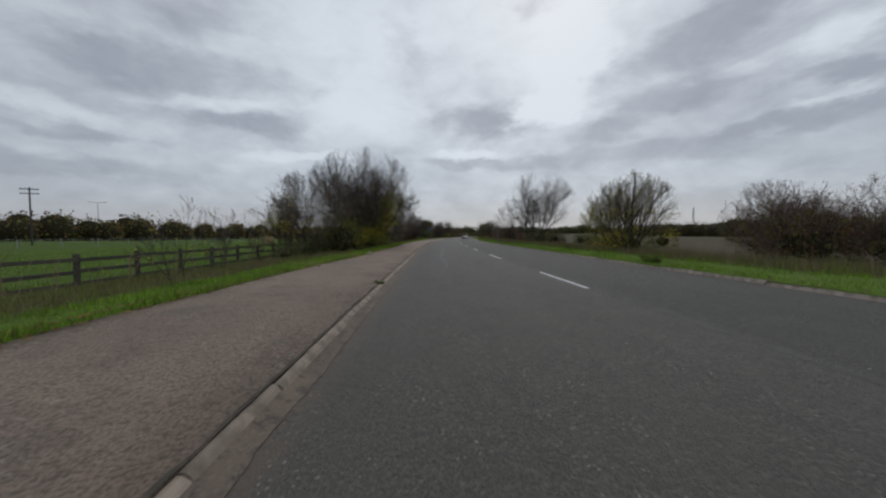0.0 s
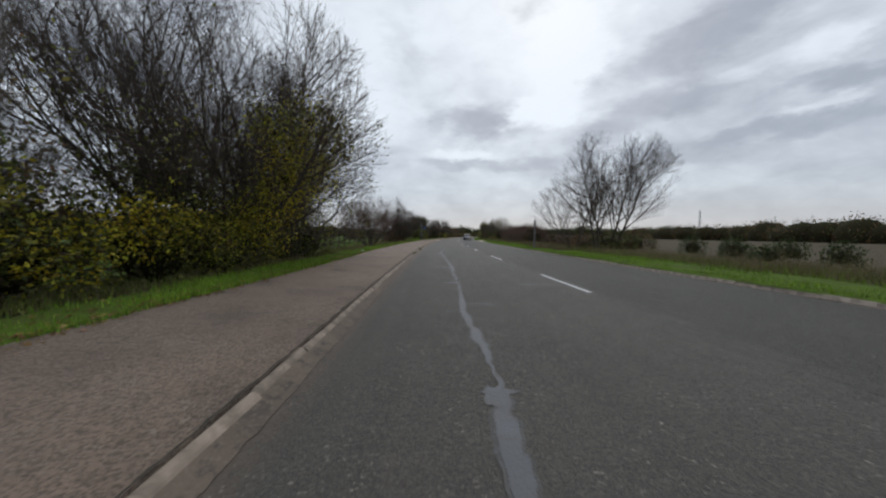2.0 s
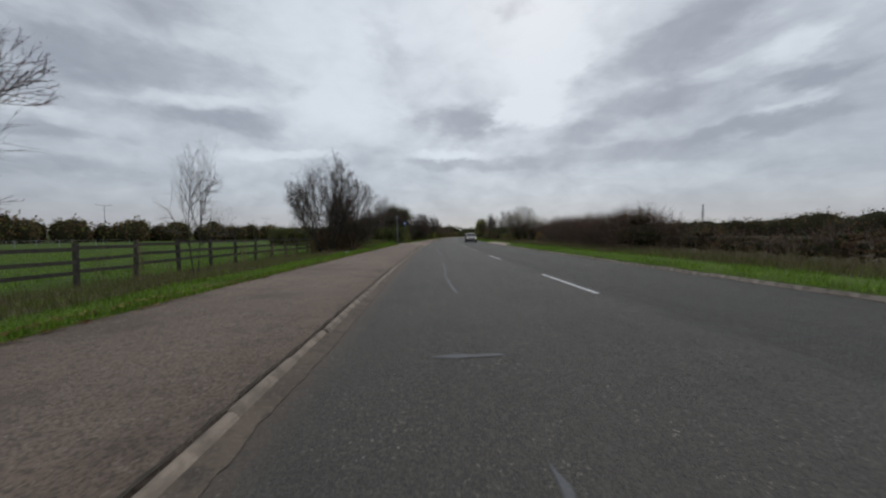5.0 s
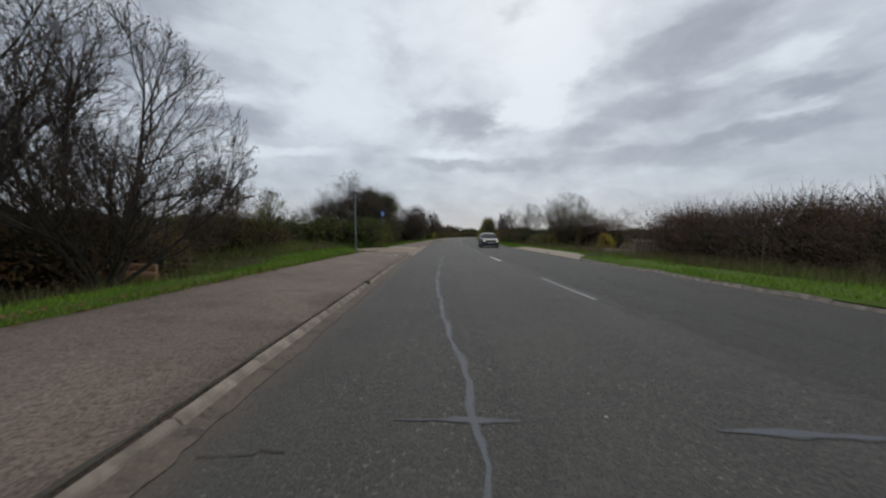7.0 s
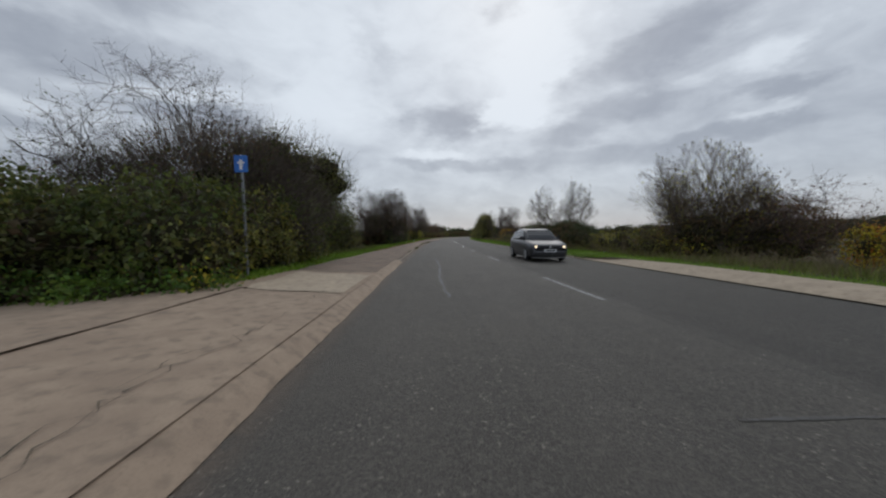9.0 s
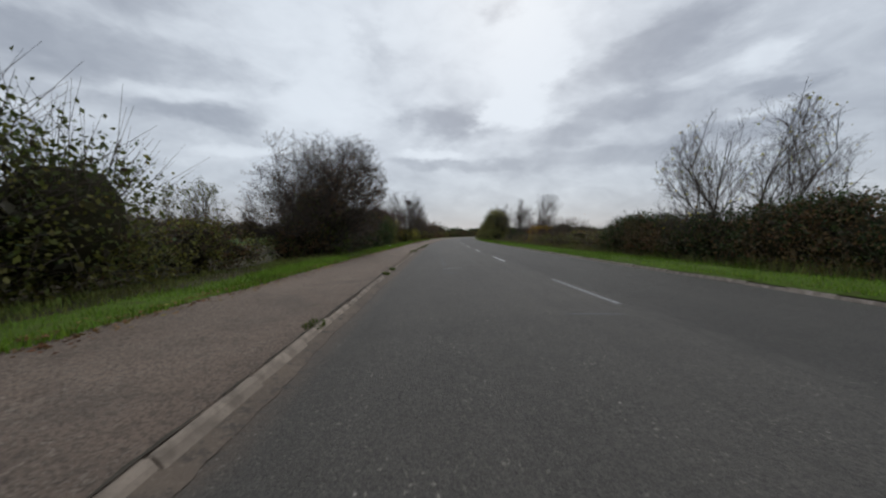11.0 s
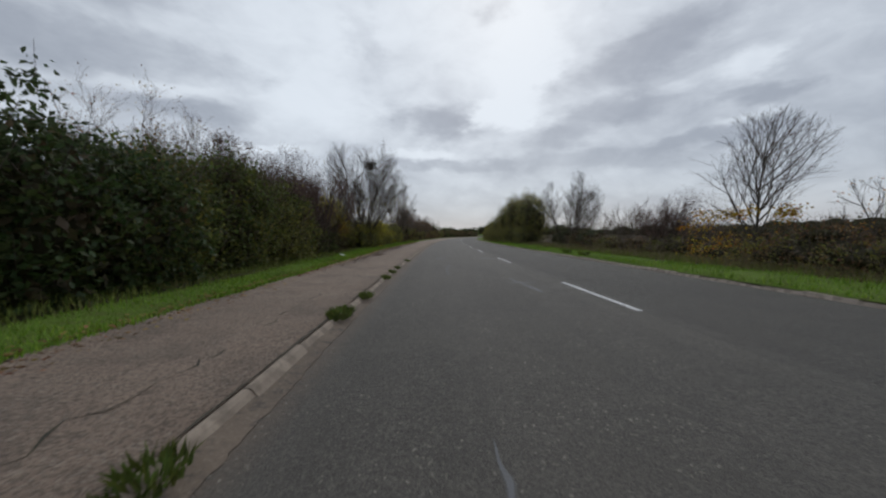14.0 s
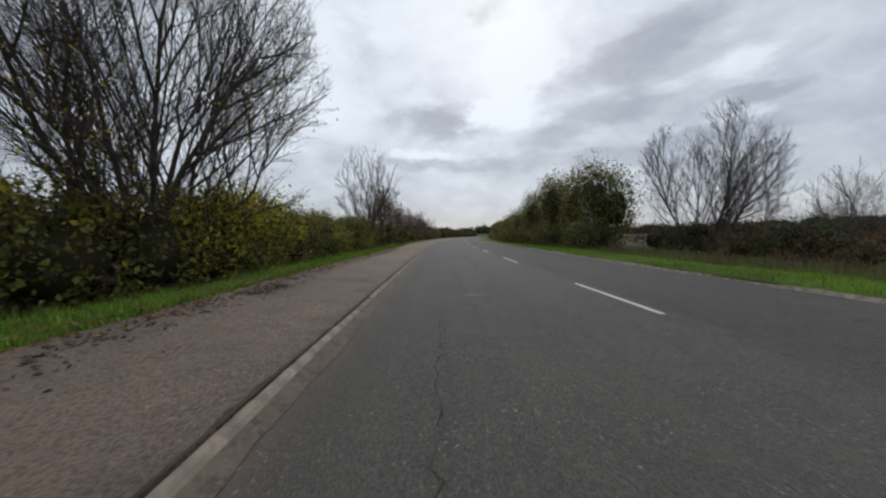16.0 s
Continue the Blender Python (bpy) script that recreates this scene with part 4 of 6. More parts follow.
thicket("bush", [(24.4, -4.9, 1.3, .7, .4, .4), (25.6, -4.7, 1.0, .7, .4, .4), (23.2, -5.2, .9, .6, .4, .35), (26.6, -4.7, 1.5, .5, .4, .4), (22.3, -5.6, 1.7, .5, .4, .3)], 6000, 0.036, M_LF_YELLOW, 16, "yellow leaves on low outer branches", core=0.2, second=M_LF_OLIVE, second_share=0.4, gather=0.2)
thicket("bush", [(27.2, -3.8, 2.6, .8, .6, .7), (27.6, -3.3, 4.2, .8, .8, .6), (27.0, -4.2, 1.6, .9, .6, .8), (28.6, -3.6, 2.9, .8, .7, .7), (28.6, -3.0, 3.7, .6, .6, .5), (26.6, -3.8, 3.6, .7, .6, .5)], 7500, 0.036, M_LF_YELLOW, 18, "yellow-leaved branches overhanging the grass", core=0.2, second=M_LF_OLIVE, second_share=0.4, gather=0.2, rough=0.3)
tree("shrub", 47.4, -5.7, 4.6, 5.6, 19, 22, lean=0.95, domed=True, dense=True, kids=(9, 7, 5), thick=0.01, twig=M_TWIG_RED, label="bare rounded many-stemmed shrub in the verge")
tree("sapling", 56.5, -7.4, 4.2, 2.4, 20, 2, twig=M_TWIG_PALE, label="slender bare sapling behind the verge")
tree("tree", 68.1, -6.9, 6.9, 5.4, 21, 9, lean=0.55, domed=True, dense=True, thick=0.011, kids=(11, 9, 6), fine=0.0042, rise=0.13, leaf=M_LF_BROWN, leaves=900, leaf_size=.03, label="bare upright tree with grey twigs")
tree("hawthorn", 70.2, -5.9, 5.3, 5.2, 22, 14, lean=0.85, domed=True, dense=True, thick=0.012, kids=(11, 9, 7), fine=0.0042, leaf=M_LF_BROWN, leaves=700, leaf_size=.03, label="bare spreading hawthorn beside the footway")
thicket("bush", [(68.6, -7.2, .5, 1.2, 1.1, 1.0), (70.2, -7, .6, 1.4, 1.2, 1.1), (72.0, -6.9, .5, 1.1, 1.1, .9)], 11000, 0.045, M_LF_BROWN, 23, "brown undergrowth below bare trees", shoots=400)
tree("hawthorn", 77.2, -8.2, 2.6, 3.0, 241, 9, lean=0.9, domed=True, kids=(9, 8, 5), leaf=M_LF_BROWN, leaves=4200, leaf_size=.032, keep=lambda h: 0.5, spread=0.08, label="hawthorn bush with dark twigs and brown leaves")
tree("hawthorn", 78.9, -7.4, 2.7, 2.8, 242, 9, lean=0.9, domed=True, kids=(9, 7, 5), leaf=M_LF_OLIVE, leaves=3500, leaf_size=.032, keep=lambda h: 0.5, spread=0.08, label="small hawthorn bush with olive leaves")
thicket("bush", [(77.9, -7.7, .7, 1.3, 1.2, .95), (77.3, -8.5, .8, 1.1, 1.1, .9), (79.0, -7.2, .6, 1.2, 1.1, .9)], 10000, 0.036, M_LF_OLIVE, 24, "olive-leaved growth below a hawthorn bush", shoots=700, shoot=(0.3, 0.9), second=M_LF_BROWN, second_share=0.45, core=0.6, gather=0.16, rough=0.3)
# hedge along the side track
side = []
for i in range(15):
    side.append((89.2 + 0.35 * math.sin(i * 1.9), -4.6 - i * 1.15, 0.95, 1.5, 1.0, 1.38 + 0.1 * math.sin(i * 2.7)))
side += [(91.5, -4.7, 1.0, 1.7, 1.1, 1.5), (93.5, -4.9, 1.05, 1.6, 1.2, 1.55), (95.3, -5, 1.1, 1.6, 1.2, 1.5)]
thicket("hedge", side, 70000, 0.054, M_LF_IVY, 25, "clipped bramble and privet hedge, dark green with yellow leaves", "hedge", cluster=18, gather=0.12, rough=0.3, shoots=900, shoot=(0.1, 0.4), second=M_LF_OLIVE, second_share=0.3)
M_LF_NETTLE = foliage("leaf_nettle", (0.12, 0.2, 0.03), (0.085, 0.15, 0.028))
thicket("nettle_patch", [(88.3 - 0.5 * math.sin(k * 0.9) ** 2, -3.9 - 0.62 * k, .16, .6, .55, .3 + 0.08 * math.sin(k * 1.7)) for k in range(12)], 9000, 0.045, M_LF_NETTLE, 26, "fresh green nettles at the foot of a hedge", "weeds", second=M_LF_YELLOW, second_share=0.1, core=0.6, gather=0.14)
tree("hawthorn", 93.2, -6.7, 6.8, 8.2, 271, 16, lean=1.1, domed=True, dense=True, thick=0.012, kids=(13, 10, 7), fine=0.005, **THORN, leaf=M_LF_IVY, leaves=4500, leaf_size=0.03, keep=thin, spread=0.06, label="gnarled flat-topped hawthorn rising out of a hedge")
thicket("bush", [(92.6, -6.4, 3.0, 1.6, 1.9, 1.2), (93.6, -8.3, 2.9, 1.5, 1.9, 1.2), (94.6, -6.6, 3.4, 1.3, 1.5, 1.2), (93.0, -10.2, 2.4, 1.4, 1.6, .9)], 7000, 0.038, M_LF_IVY, 272, "dark ivy and thorn inside a hawthorn's crown", shoots=3500, shoot=(0.4, 1.2), second=M_LF_BROWN, second_share=0.35, core=0.35, gather=0.25, rough=0.35)
thicket("tree", [(97.2, -6.3, 1.8, 1.4, 1.4, 2.0), (95.4, -6.9, 3.1, 1.3, 1.2, 1.3), (96.6, -6.8, 4.1, 1.2, 1.2, 1.3), (97.4, -6.7, 4.9, 1.0, 1.0, .9), (98.6, -6.6, 3.4, 1.3, 1.3, 1.4), (99.8, -6.2, 2.6, 1.5, 1.5, 2.3), (98.8, -6.3, 4.6, 1.0, 1.1, .9), (100.6, -6.6, 4.2, 1.1, 1.1, 1.1), (102, -6.3, 2.0, 1.6, 1.5, 2.1), (102.6, -6.5, 3.6, 1.1, 1.1, 1.0), (104.5, -6.4, 1.7, 1.6, 1.4, 1.8), (106.5, -6.3, 1.4, 1.5, 1.3, 1.5), (100.6, -5.5, 4.7, 1.2, 1.1, 1.0), (102.6, -5.6, 4.2, 1.2, 1.1, 1.0)], 34000, 0.05, M_LF_IVY, 28, "dark ivy-clad tree above the footway", "tree", shoots=2600, shoot=(0.4, 1.2), second=M_LF_OLIVE, second_share=0.4, gather=0.2, core=0.95, rough=0.3)
thicket("bush", row_of_lumps(105, 113, -6.2, 2.6, 1.7, 1.4, 29), 14000, 0.05, M_LF_OLIVE, 29, "low bramble scrub behind the verge", shoots=900, shoot=(0.3, 0.8), second=M_LF_BROWN, second_share=0.45, core=0.7)
thicket("bush", row_of_lumps(104, 114, -9.5, 3.5, 1.6, 1.5, 30), 9000, 0.05, M_LF_BROWN, 30, "brown bramble scrub in rough grass", shoots=600, second=M_LF_DARK, second_share=0.4, core=0.7)
tree("sapling", 112.3, -8.3, 3.3, 2.6, 31, 7, domed=True, twig=M_TWIG_PALE, leaf=M_LF_OLIVE, leaves=1200, leaf_size=.04, label="sapling with pale yellow-green leaves")
tree("hawthorn", 116.3, -5.35, 6.0, 6.6, 321, 19, lean=0.75, domed=True, dense=True, flat=True, thick=0.012, kids=(12, 9, 6), fine=0.0055, **dict(THORN, rise=0.05, droop=-0.2), leaf=M_LF_BROWN, leaves=6600, leaf_size=.035, keep=lambda h: 0.5, label="spreading hawthorn with dark twigs and red-brown leaves")
thicket("bush", [(115.8, -5.7, 1.0, 1.2, 1.1, 1.3), (117.0, -5.2, 1.0, 1.3, 1.1, 1.5), (116.4, -5.5, 2.3, 1.0, .9, 1.1), (115.2, -6.4, .6, .9, .8, .8)], 11000, 0.05, M_LF_GREEN, 33, "leafy growth round a hawthorn's stem", shoots=400, second=M_LF_BROWN, second_share=0.3)
thicket("hedge", row_of_lumps(117.3, 134, -4.6, 2.4, 2.9, 2.9, 34), 112000, 0.054, M_LF_DARK, 34, "tall dark green bramble hedge behind the footway", "hedge", cluster=22, gather=0.13, rough=0.34, shoots=1000, shoot=(0.15, 0.5), second=M_LF_IVY, second_share=0.2)
tree("sapling", 136.2, -6.8, 5.5, 4.4, 35, 7, lean=.6, domed=True, dense=True, thick=.008, kids=(9, 8, 6), leaf=M_LITTER, leaves=2600, leaf_size=.026, keep=thin, spread=0.08, twig=M_TWIG_PALE, label="thin tree with sparse brown leaves above a hedge")
thicket("hedge", row_of_lumps(134.5, 141.5, -4.9, 2.6, 3.1, 3.0, 36), 48000, 0.05, M_LF_IVY, 36, "tall green hedge, turning yellow", "hedge", cluster=18, gather=0.13, rough=0.32, shoots=900, shoot=(0.2, 0.7), second=M_LF_OLIVE, second_share=0.35)
for k, (s, u, h, w) in enumerate([(138.5, -6.8, 4.8, 4.2), (141.8, -6.6, 5.2, 4.4), (144.6, -7.0, 6.2, 4.6), (147.4, -6.8, 5.9, 4.4), (143, -9, 5.2, 4.2)]):
    tree("blackthorn", s, u, h * 0.92, w, 37 + k, 11, lean=0.55, domed=True, dense=True, thick=0.01, twig=M_TWIG_RED, kids=(9, 7, 5), leaf=M_LF_BROWN, leaves=500, leaf_size=.035, label="upright purple-brown blackthorn in a thicket")
thicket("bush", row_of_lumps(141.5, 149.5, -5.8, 2.4, 2.0, 1.7, 43), 15000, 0.05, M_LF_BROWN, 43, "dark brown undergrowth below a thicket", shoots=1200, shoot=(0.3, 1.0), second=M_LF_GREEN, second_share=0.4, core=0.75)
thicket("bush", [(147.2, -6.0, 2.6, .6, .6, .6), (147.7, -5.8, 2.0, .5, .5, .5), (146.7, -6.1, 3.1, .4, .4, .4), (148.2, -5.7, 1.5, .4, .4, .4)], 2600, 0.036, M_LF_YELLOW, 44, "bright yellow maple leaves at a thicket's edge", core=0.2, gather=0.16, second=M_LF_ORANGE, second_share=0.2)
thicket("bush", row_of_lumps(137.5, 149.5, -6.4, 3.0, 3.3, 3.7, 441), 9000, 0.04, M_LF_BROWN, 441, "purple-brown twiggy thicket behind the verge", shoots=9000, shoot=(0.4, 1.3), twig=M_TWIG_RED, second=M_LF_OLIVE, second_share=0.25, core=0.4, gather=0.22, rough=0.35)
tree("tree", 152.2, -5.3, 8.6, 6.6, 47, 15, lean=0.6, domed=True, dense=True, kids=(11, 9, 7), thick=0.0095, rise=0.12, leaf=M_LF_YELLOW, leaves=1600, leaf_size=0.03, keep=skirt, label="tall many-stemmed bare tree with a crow's nest")
thicket("bush", [(150.4, -6.7, .8, 1.3, 1.1, 1.2), (152, -6.6, .9, 1.5, 1.3, 1.3), (153.8, -6.0, .9, 1.4, 1.2, 1.3), (152, -8.2, .8, 1.6, 1.6, 1.1), (150.5, -9.5, .7, 1.6, 1.6, 1), (150.6, -5.1, .8, 1.1, .7, 1.1), (151.8, -4.9, .9, 1.1, .7, 1.2), (153.0, -4.8, .9, 1.1, .7, 1.2), (154.2, -4.9, .9, 1.1, .7, 1.2)], 22000, 0.05, M_LF_OLIVE, 46, "olive-green bush round a tree's foot", shoots=500, second=M_LF_YELLOW, second_share=0.3)
thicket("bush", [(153.6, -4.7, 1.5, .9, .5, .6), (154.9, -4.7, 1.7, .9, .5, .5), (152.6, -4.8, 1.0, .7, .4, .5), (156.2, -4.7, 1.6, .8, .5, .5)], 6000, 0.045, M_LF_YELLOW, 461, "bright yellow-green leaves over a hedge", core=0.2, second=M_LF_OLIVE, second_share=0.4, gather=0.18)
thicket("hedge", row_of_lumps(154.5, 172, -4.9, 2.2, 2.0, 2.3, 47), 50000, 0.048, M_LF_OLIVE, 47, "green hedge with yellowing leaves", "hedge", shoots=700, second=M_LF_YELLOW, second_share=0.35)
tree("tree", 172, -5.7, 9.6, 5.0, 48, 11, lean=0.4, domed=True, kids=(9, 8, 6), fine=0.0055, thick=0.01, twig=M_TWIG_PALE, label="slender pale bare tree behind a hedge")
tree("sapling", 158.6, -7.5, 4.2, 2.4, 49, 3, twig=M_TWIG_PALE, leaf=M_LF_YELLOW, leaves=200, label="thin sapling with pale yellow leaves")

for k, (s, u, h) in enumerate([(8.4, -6.3, 2.3), (11.4, -7.2, 2.4), (13.2, -8.2, 2.6), (15.6, -8.0, 2.8), (16.8, -8.8, 3.0)]):
    tree("sapling", s, u, h, 1.5, 150 + k, 3, lean=0.4, domed=True, thick=0.007, kids=(5, 4, 3), leaf=M_LF_YELLOW, leaves=40, leaf_size=.03, label="thin bare sapling in rough grass before the fence")

# --- right of the road, in order of the ride
for k, (s, u, h, w) in enumerate([(13.5, 14.6, 3.7, 4.4), (16.5, 17.6, 4.1, 4.6), (12.5, 18.0, 3.7, 4.4), (18.5, 21.0, 4.1, 4.8)]):
    tree("blackthorn", s, u, h, w, 60 + k, 13, lean=0.8, domed=True, fine=0.004, thick=0.009, kids=(10, 8, 6), twig=M_TWIG_RED, leaf=M_LF_OLIVE, leaf_size=0.035, leaves=1100, keep=low, label="brownish bare thorn bush in rough grass")
thicket("bush", [(13, 15.2, .7, 1.7, 1.7, 1.3), (15.5, 17.3, .8, 1.7, 1.8, 1.5), (17.5, 20.3, .8, 1.8, 1.8, 1.5), (12.6, 18, .7, 1.6, 1.6, 1.3)], 9000, 0.05, M_LF_OLIVE, 64, "low bramble scrub below thorn bushes", shoots=2500, twig=M_TWIG_RED, second=M_LF_BROWN, second_share=0.4, core=0.7)
tree("willow", 24.8, 13.3, 5.1, 4.6, 65, 9, lean=0.55, domed=True, kids=(9, 7, 5), leaf_size=.03, twig=M_TWIG_PALE, leaf=M_LF_YELLOW, leaves=4200, keep=low, dense=True, label="pale willow with yellowing lower leaves")
tree("willow", 20.8, 12.4, 5.0, 5.6, 66, 10, lean=0.6, domed=True, kids=(9, 8, 5), leaf_size=.03, twig=M_TWIG_PALE, leaf=M_LF_YELLOW, leaves=4200, keep=low, dense=True, label="wide pale willow with yellowing lower leaves")
thicket("bush", [(24.4, 13.0, .6, 1.2, 1.5, 1.0), (22.6, 12.6, .5, 1.3, 1.2, .9), (20.8, 12.4, .6, 1.3, 1.6, 1.0), (21.0, 14.6, .7, .9, .9, .8)], 6500, 0.045, M_LF_OLIVE, 67, "leafy undergrowth below willows", second=M_LF_YELLOW, second_share=0.4, core=0.6, gather=0.2)
for k, (s, u, r) in enumerate([(33.5, 15.8, .55), (36.2, 16.6, .75), (38, 18, .6), (40.5, 17.5, .8), (36, 19.5, .7), (31.8, 17.2, .6)]):
    thicket("bush", [(s, u, r * .6, r, r * 1.1, r)], 1100, 0.045, M_LF_DARK, 70 + k, "small round bramble bush in stubble", core=0.75)
tree("tree", 42.3, 11.9, 7.4, 5.6, 80, 2, lean=0.35, domed=True, kids=(15, 9, 7), angle=(28, 60), thick=0.014, rise=0.12, label="tall bare two-stemmed tree, smaller of a pair")
tree("tree", 42.8, 13.1, 9.4, 9.2, 84, 3, lean=0.3, domed=True, dense=True, kids=(20, 8, 7), bare=(0.22, 0.12, 0.1, 0.05), angle=(28, 60), thick=0.012, rise=0.12, label="tall bare three-stemmed tree beside the verge")
tree("tree", 43.0, 10.4, 5.4, 7.0, 82, 5, lean=0.8, domed=True, thick=0.01, kids=(9, 8, 6), label="small bare tree below a taller one")
thicket("bush", [(43, 13.2, .6, 1.6, 1.8, 1.1), (45, 12.2, .5, 1.3, 1.2, .9), (43.5, 15.2, .6, 1.6, 1.5, 1.1)], 6000, 0.05, M_LF_BROWN, 83, "brown bramble scrub at a tree's foot", shoots=500, second=M_LF_GREEN, second_share=0.35, core=0.65)
thicket("bush", row_of_lumps(47, 67, 14.6, 3.0, 0.9, 1.3, 831, side=1), 14000, 0.045, M_LF_BROWN, 831, "low dark brown scrub beyond the rough grass", shoots=2500, shoot=(0.2, 0.6), twig=M_TWIG_RED, second=M_LF_DARK, second_share=0.3, core=0.75, rough=0.3)
thicket("hedge", row_of_lumps(67, 82, 11.6, 4.2, 2.4, 2.3, 84, side=1), 56000, 0.036, M_LF_BROWN, 84, "reddish-brown thorn hedge beyond the verge", "hedge", shoots=9000, shoot=(0.3, 0.9), twig=M_TWIG_RED, second=M_LF_DARK, second_share=0.25, core=0.78, gather=0.15, rough=0.3)
tree("shrub", 98.0, 13.2, 5.7, 6.0, 85, 20, lean=0.8, domed=True, dense=True, thick=0.008, kids=(11, 8, 6), leaf_size=.04, twig=M_TWIG_PALE, leaf=M_LF_YELLOW, leaves=1500, keep=thin, label="round bare shrub with sparse yellow-green leaves")
tree("shrub", 97.6, 17.0, 5.0, 7.0, 86, 16, lean=1.1, domed=True, fine=0.0045, thick=0.01, twig=M_TWIG_RED, kids=(11, 8, 6), **THORN, leaf=M_LF_BROWN, leaves=900, label="wide dark bare shrub")
thicket("bush", [(97.8, 13.2, 1.1, 1.6, 1.8, 1.9), (97.6, 15.4, 1.3, 1.6, 1.9, 2.1), (97.8, 17.8, 1.0, 1.5, 2.1, 1.8), (98.6, 11.6, .5, 1.4, 1, .8)], 16000, 0.045, M_LF_BROWN, 87, "dark undergrowth below bare shrubs", shoots=900, second=M_LF_OLIVE, second_share=0.4)
thicket("gorse", [(92.4, 14.5, .7, .6, .6, .75), (92.7, 15.1, .6, .5, .5, .6)], 2600, 0.04, M_LF_ORANGE, 88, "small golden-yellow bush beside the entrance", core=0.6, second=M_LF_YELLOW, second_share=0.6)
thicket("bush", row_of_lumps(98, 110, 10.8, 2.6, 1.3, 1.2, 89, side=1), 9000, 0.05, M_LF_OLIVE, 89, "low olive bramble scrub beyond the verge", shoots=500, second=M_LF_YELLOW, second_share=0.25, core=0.7)
tree("tree", 112.6, 12.0, 6.1, 6.6, 90, 8, lean=0.8, domed=True, dense=True, thick=0.011, kids=(11, 9, 6), crook=0.13, angle=(25, 55), leaf=M_LF_YELLOW, leaves=300, label="round-crowned bare tree in a hedge")
thicket("hedge", row_of_lumps(107.5, 120.3, 9.9, 3.4, 2.2, 2.1, 91, side=1), 60000, 0.045, M_LF_DARK, 91, "dark bramble hedge beyond the verge", "hedge", shoots=900, shoot=(0.2, 0.6), second=M_LF_BROWN, second_share=0.2)
thicket("bush", row_of_lumps(120.5, 139, 10.6, 3.6, 1.4, 1.35, 92, side=1), 26000, 0.045, M_LF_BROWN, 92, "low brown-green bramble scrub beyond the verge", shoots=1800, shoot=(0.2, 0.6), second=M_LF_OLIVE, second_share=0.5, core=0.75)
tree("shrub", 132.6, 12.2, 3.2, 4.6, 93, 8, lean=0.9, domed=True, kids=(9, 8, 6), leaf=M_LF_BROWN, leaf_size=.03, leaves=900, label="low spreading shrub with sparse leaves")
tree("maple", 141.1, 13.2, 6.3, 5.6, 94, 1, domed=True, dense=True, kids=(20, 7, 6), bare=(0.18, 0.15, 0.1), angle=(28, 48), ratio=(0.5, 0.68), rise=0.12, thick=0.012, leaf=M_LF_ORANGE, leaves=1100, keep=lambda h: 1.0 if h < 0.36 else 0.0, spread=0.14, leaf_size=0.05, label="young maple, bare above with orange lower leaves")
tree("maple", 139.4, 16.2, 3.8, 3.2, 95, 2, leaf=M_LF_ORANGE, leaves=700, keep=skirt, spread=0.12, leaf_size=0.045, domed=True, label="small maple with orange and yellow leaves")
thicket("bush", [(141.5, 12.0, .5, 1.4, .9, .7), (140.2, 12.8, .5, 1.3, .9, .7), (138.8, 13.8, .5, 1.2, 1, .7)], 1500, 0.05, M_LF_ORANGE, 96, "orange maple leaves on low branches", core=0.3, second=M_LF_YELLOW, second_share=0.25, gather=0.2)
tree("shrub", 148.4, 14.3, 3.9, 4.2, 97, 10, lean=0.35, twig=M_TWIG_RED, label="upright reddish bare shrub in scrub")
thicket("bush", row_of_lumps(139.5, 160, 12.6, 3.0, 1.1, 1.1, 98, side=1), 14000, 0.05, M_LF_BROWN, 98, "low brown scrub beyond the verge", shoots=1500, second=M_LF_OLIVE, second_share=0.3, core=0.7)
tree("tree", 163.6, 14.1, 8.2, 7.2, 99, 5, lean=0.55, domed=True, dense=True, kids=(13, 9, 6), rise=0.13, thick=.011, label="bare tree with ascending grey branches")
thicket("bush", row_of_lumps(158, 167, 12.6, 3.0, 1.7, 1.9, 100, side=1), 12000, 0.05, M_LF_DARK, 100, "dark ivy scrub at a tree's foot", shoots=700, second=M_LF_BROWN, second_share=0.4, core=0.75)
for k, (s, u, h) in enumerate([(159.5, 17.5, 4.6), (162, 19.5, 4.4), (158, 20.5, 4.0), (165.5, 17.6, 4.8), (157, 24, 4.0), (161, 25.5, 4.2)]):
    tree("shrub", s, u, h, 4.4, 106 + k, 9, lean=0.8, domed=True, thick=0.008, kids=(9, 7, 5), twig=M_TWIG_PALE, label="pale bare shrub in scrub")
rnd = random.Random(9)
heap = []
for i in range(34):
    t = i / 33
    h = 5.7 + 1.9 * math.sin(math.pi * min(1, t * 1.2 + .12)) - 1.2 * t ** 2
    heap.append((168.8 + 30 * t + rnd.uniform(-.6, .6), 12.3 - 1.7 * t + rnd.uniform(-1, 1), h * rnd.uniform(.45, .62), rnd.uniform(1.1, 1.7), rnd.uniform(1.0, 1.5), h * rnd.uniform(.36, .44)))
    heap.append((168.8 + 30 * t + rnd.uniform(-.6, .6), 11.5 - 1.9 * t + rnd.uniform(-.7, .7), 1.0, 1.4, 1.4, 1.3))
thicket("tree", heap, 92000, 0.07, M_LF_WILLOW, 104, "dense olive-green willow thicket beside the verge", "tree", shoots=3000, shoot=(0.4, 1.1), second=M_LF_IVY, second_share=0.25, gather=0.24, core=0.7, rough=0.3)
thicket("bush", row_of_lumps(198, 232, 9.6, 3.2, 4.0, 4.4, 105, side=1, step=2.4), 16000, 0.1, M_LF_OLIVE, 105, "roadside thicket turning yellow", shoots=800, second=M_LF_YELLOW, second_share=0.2)

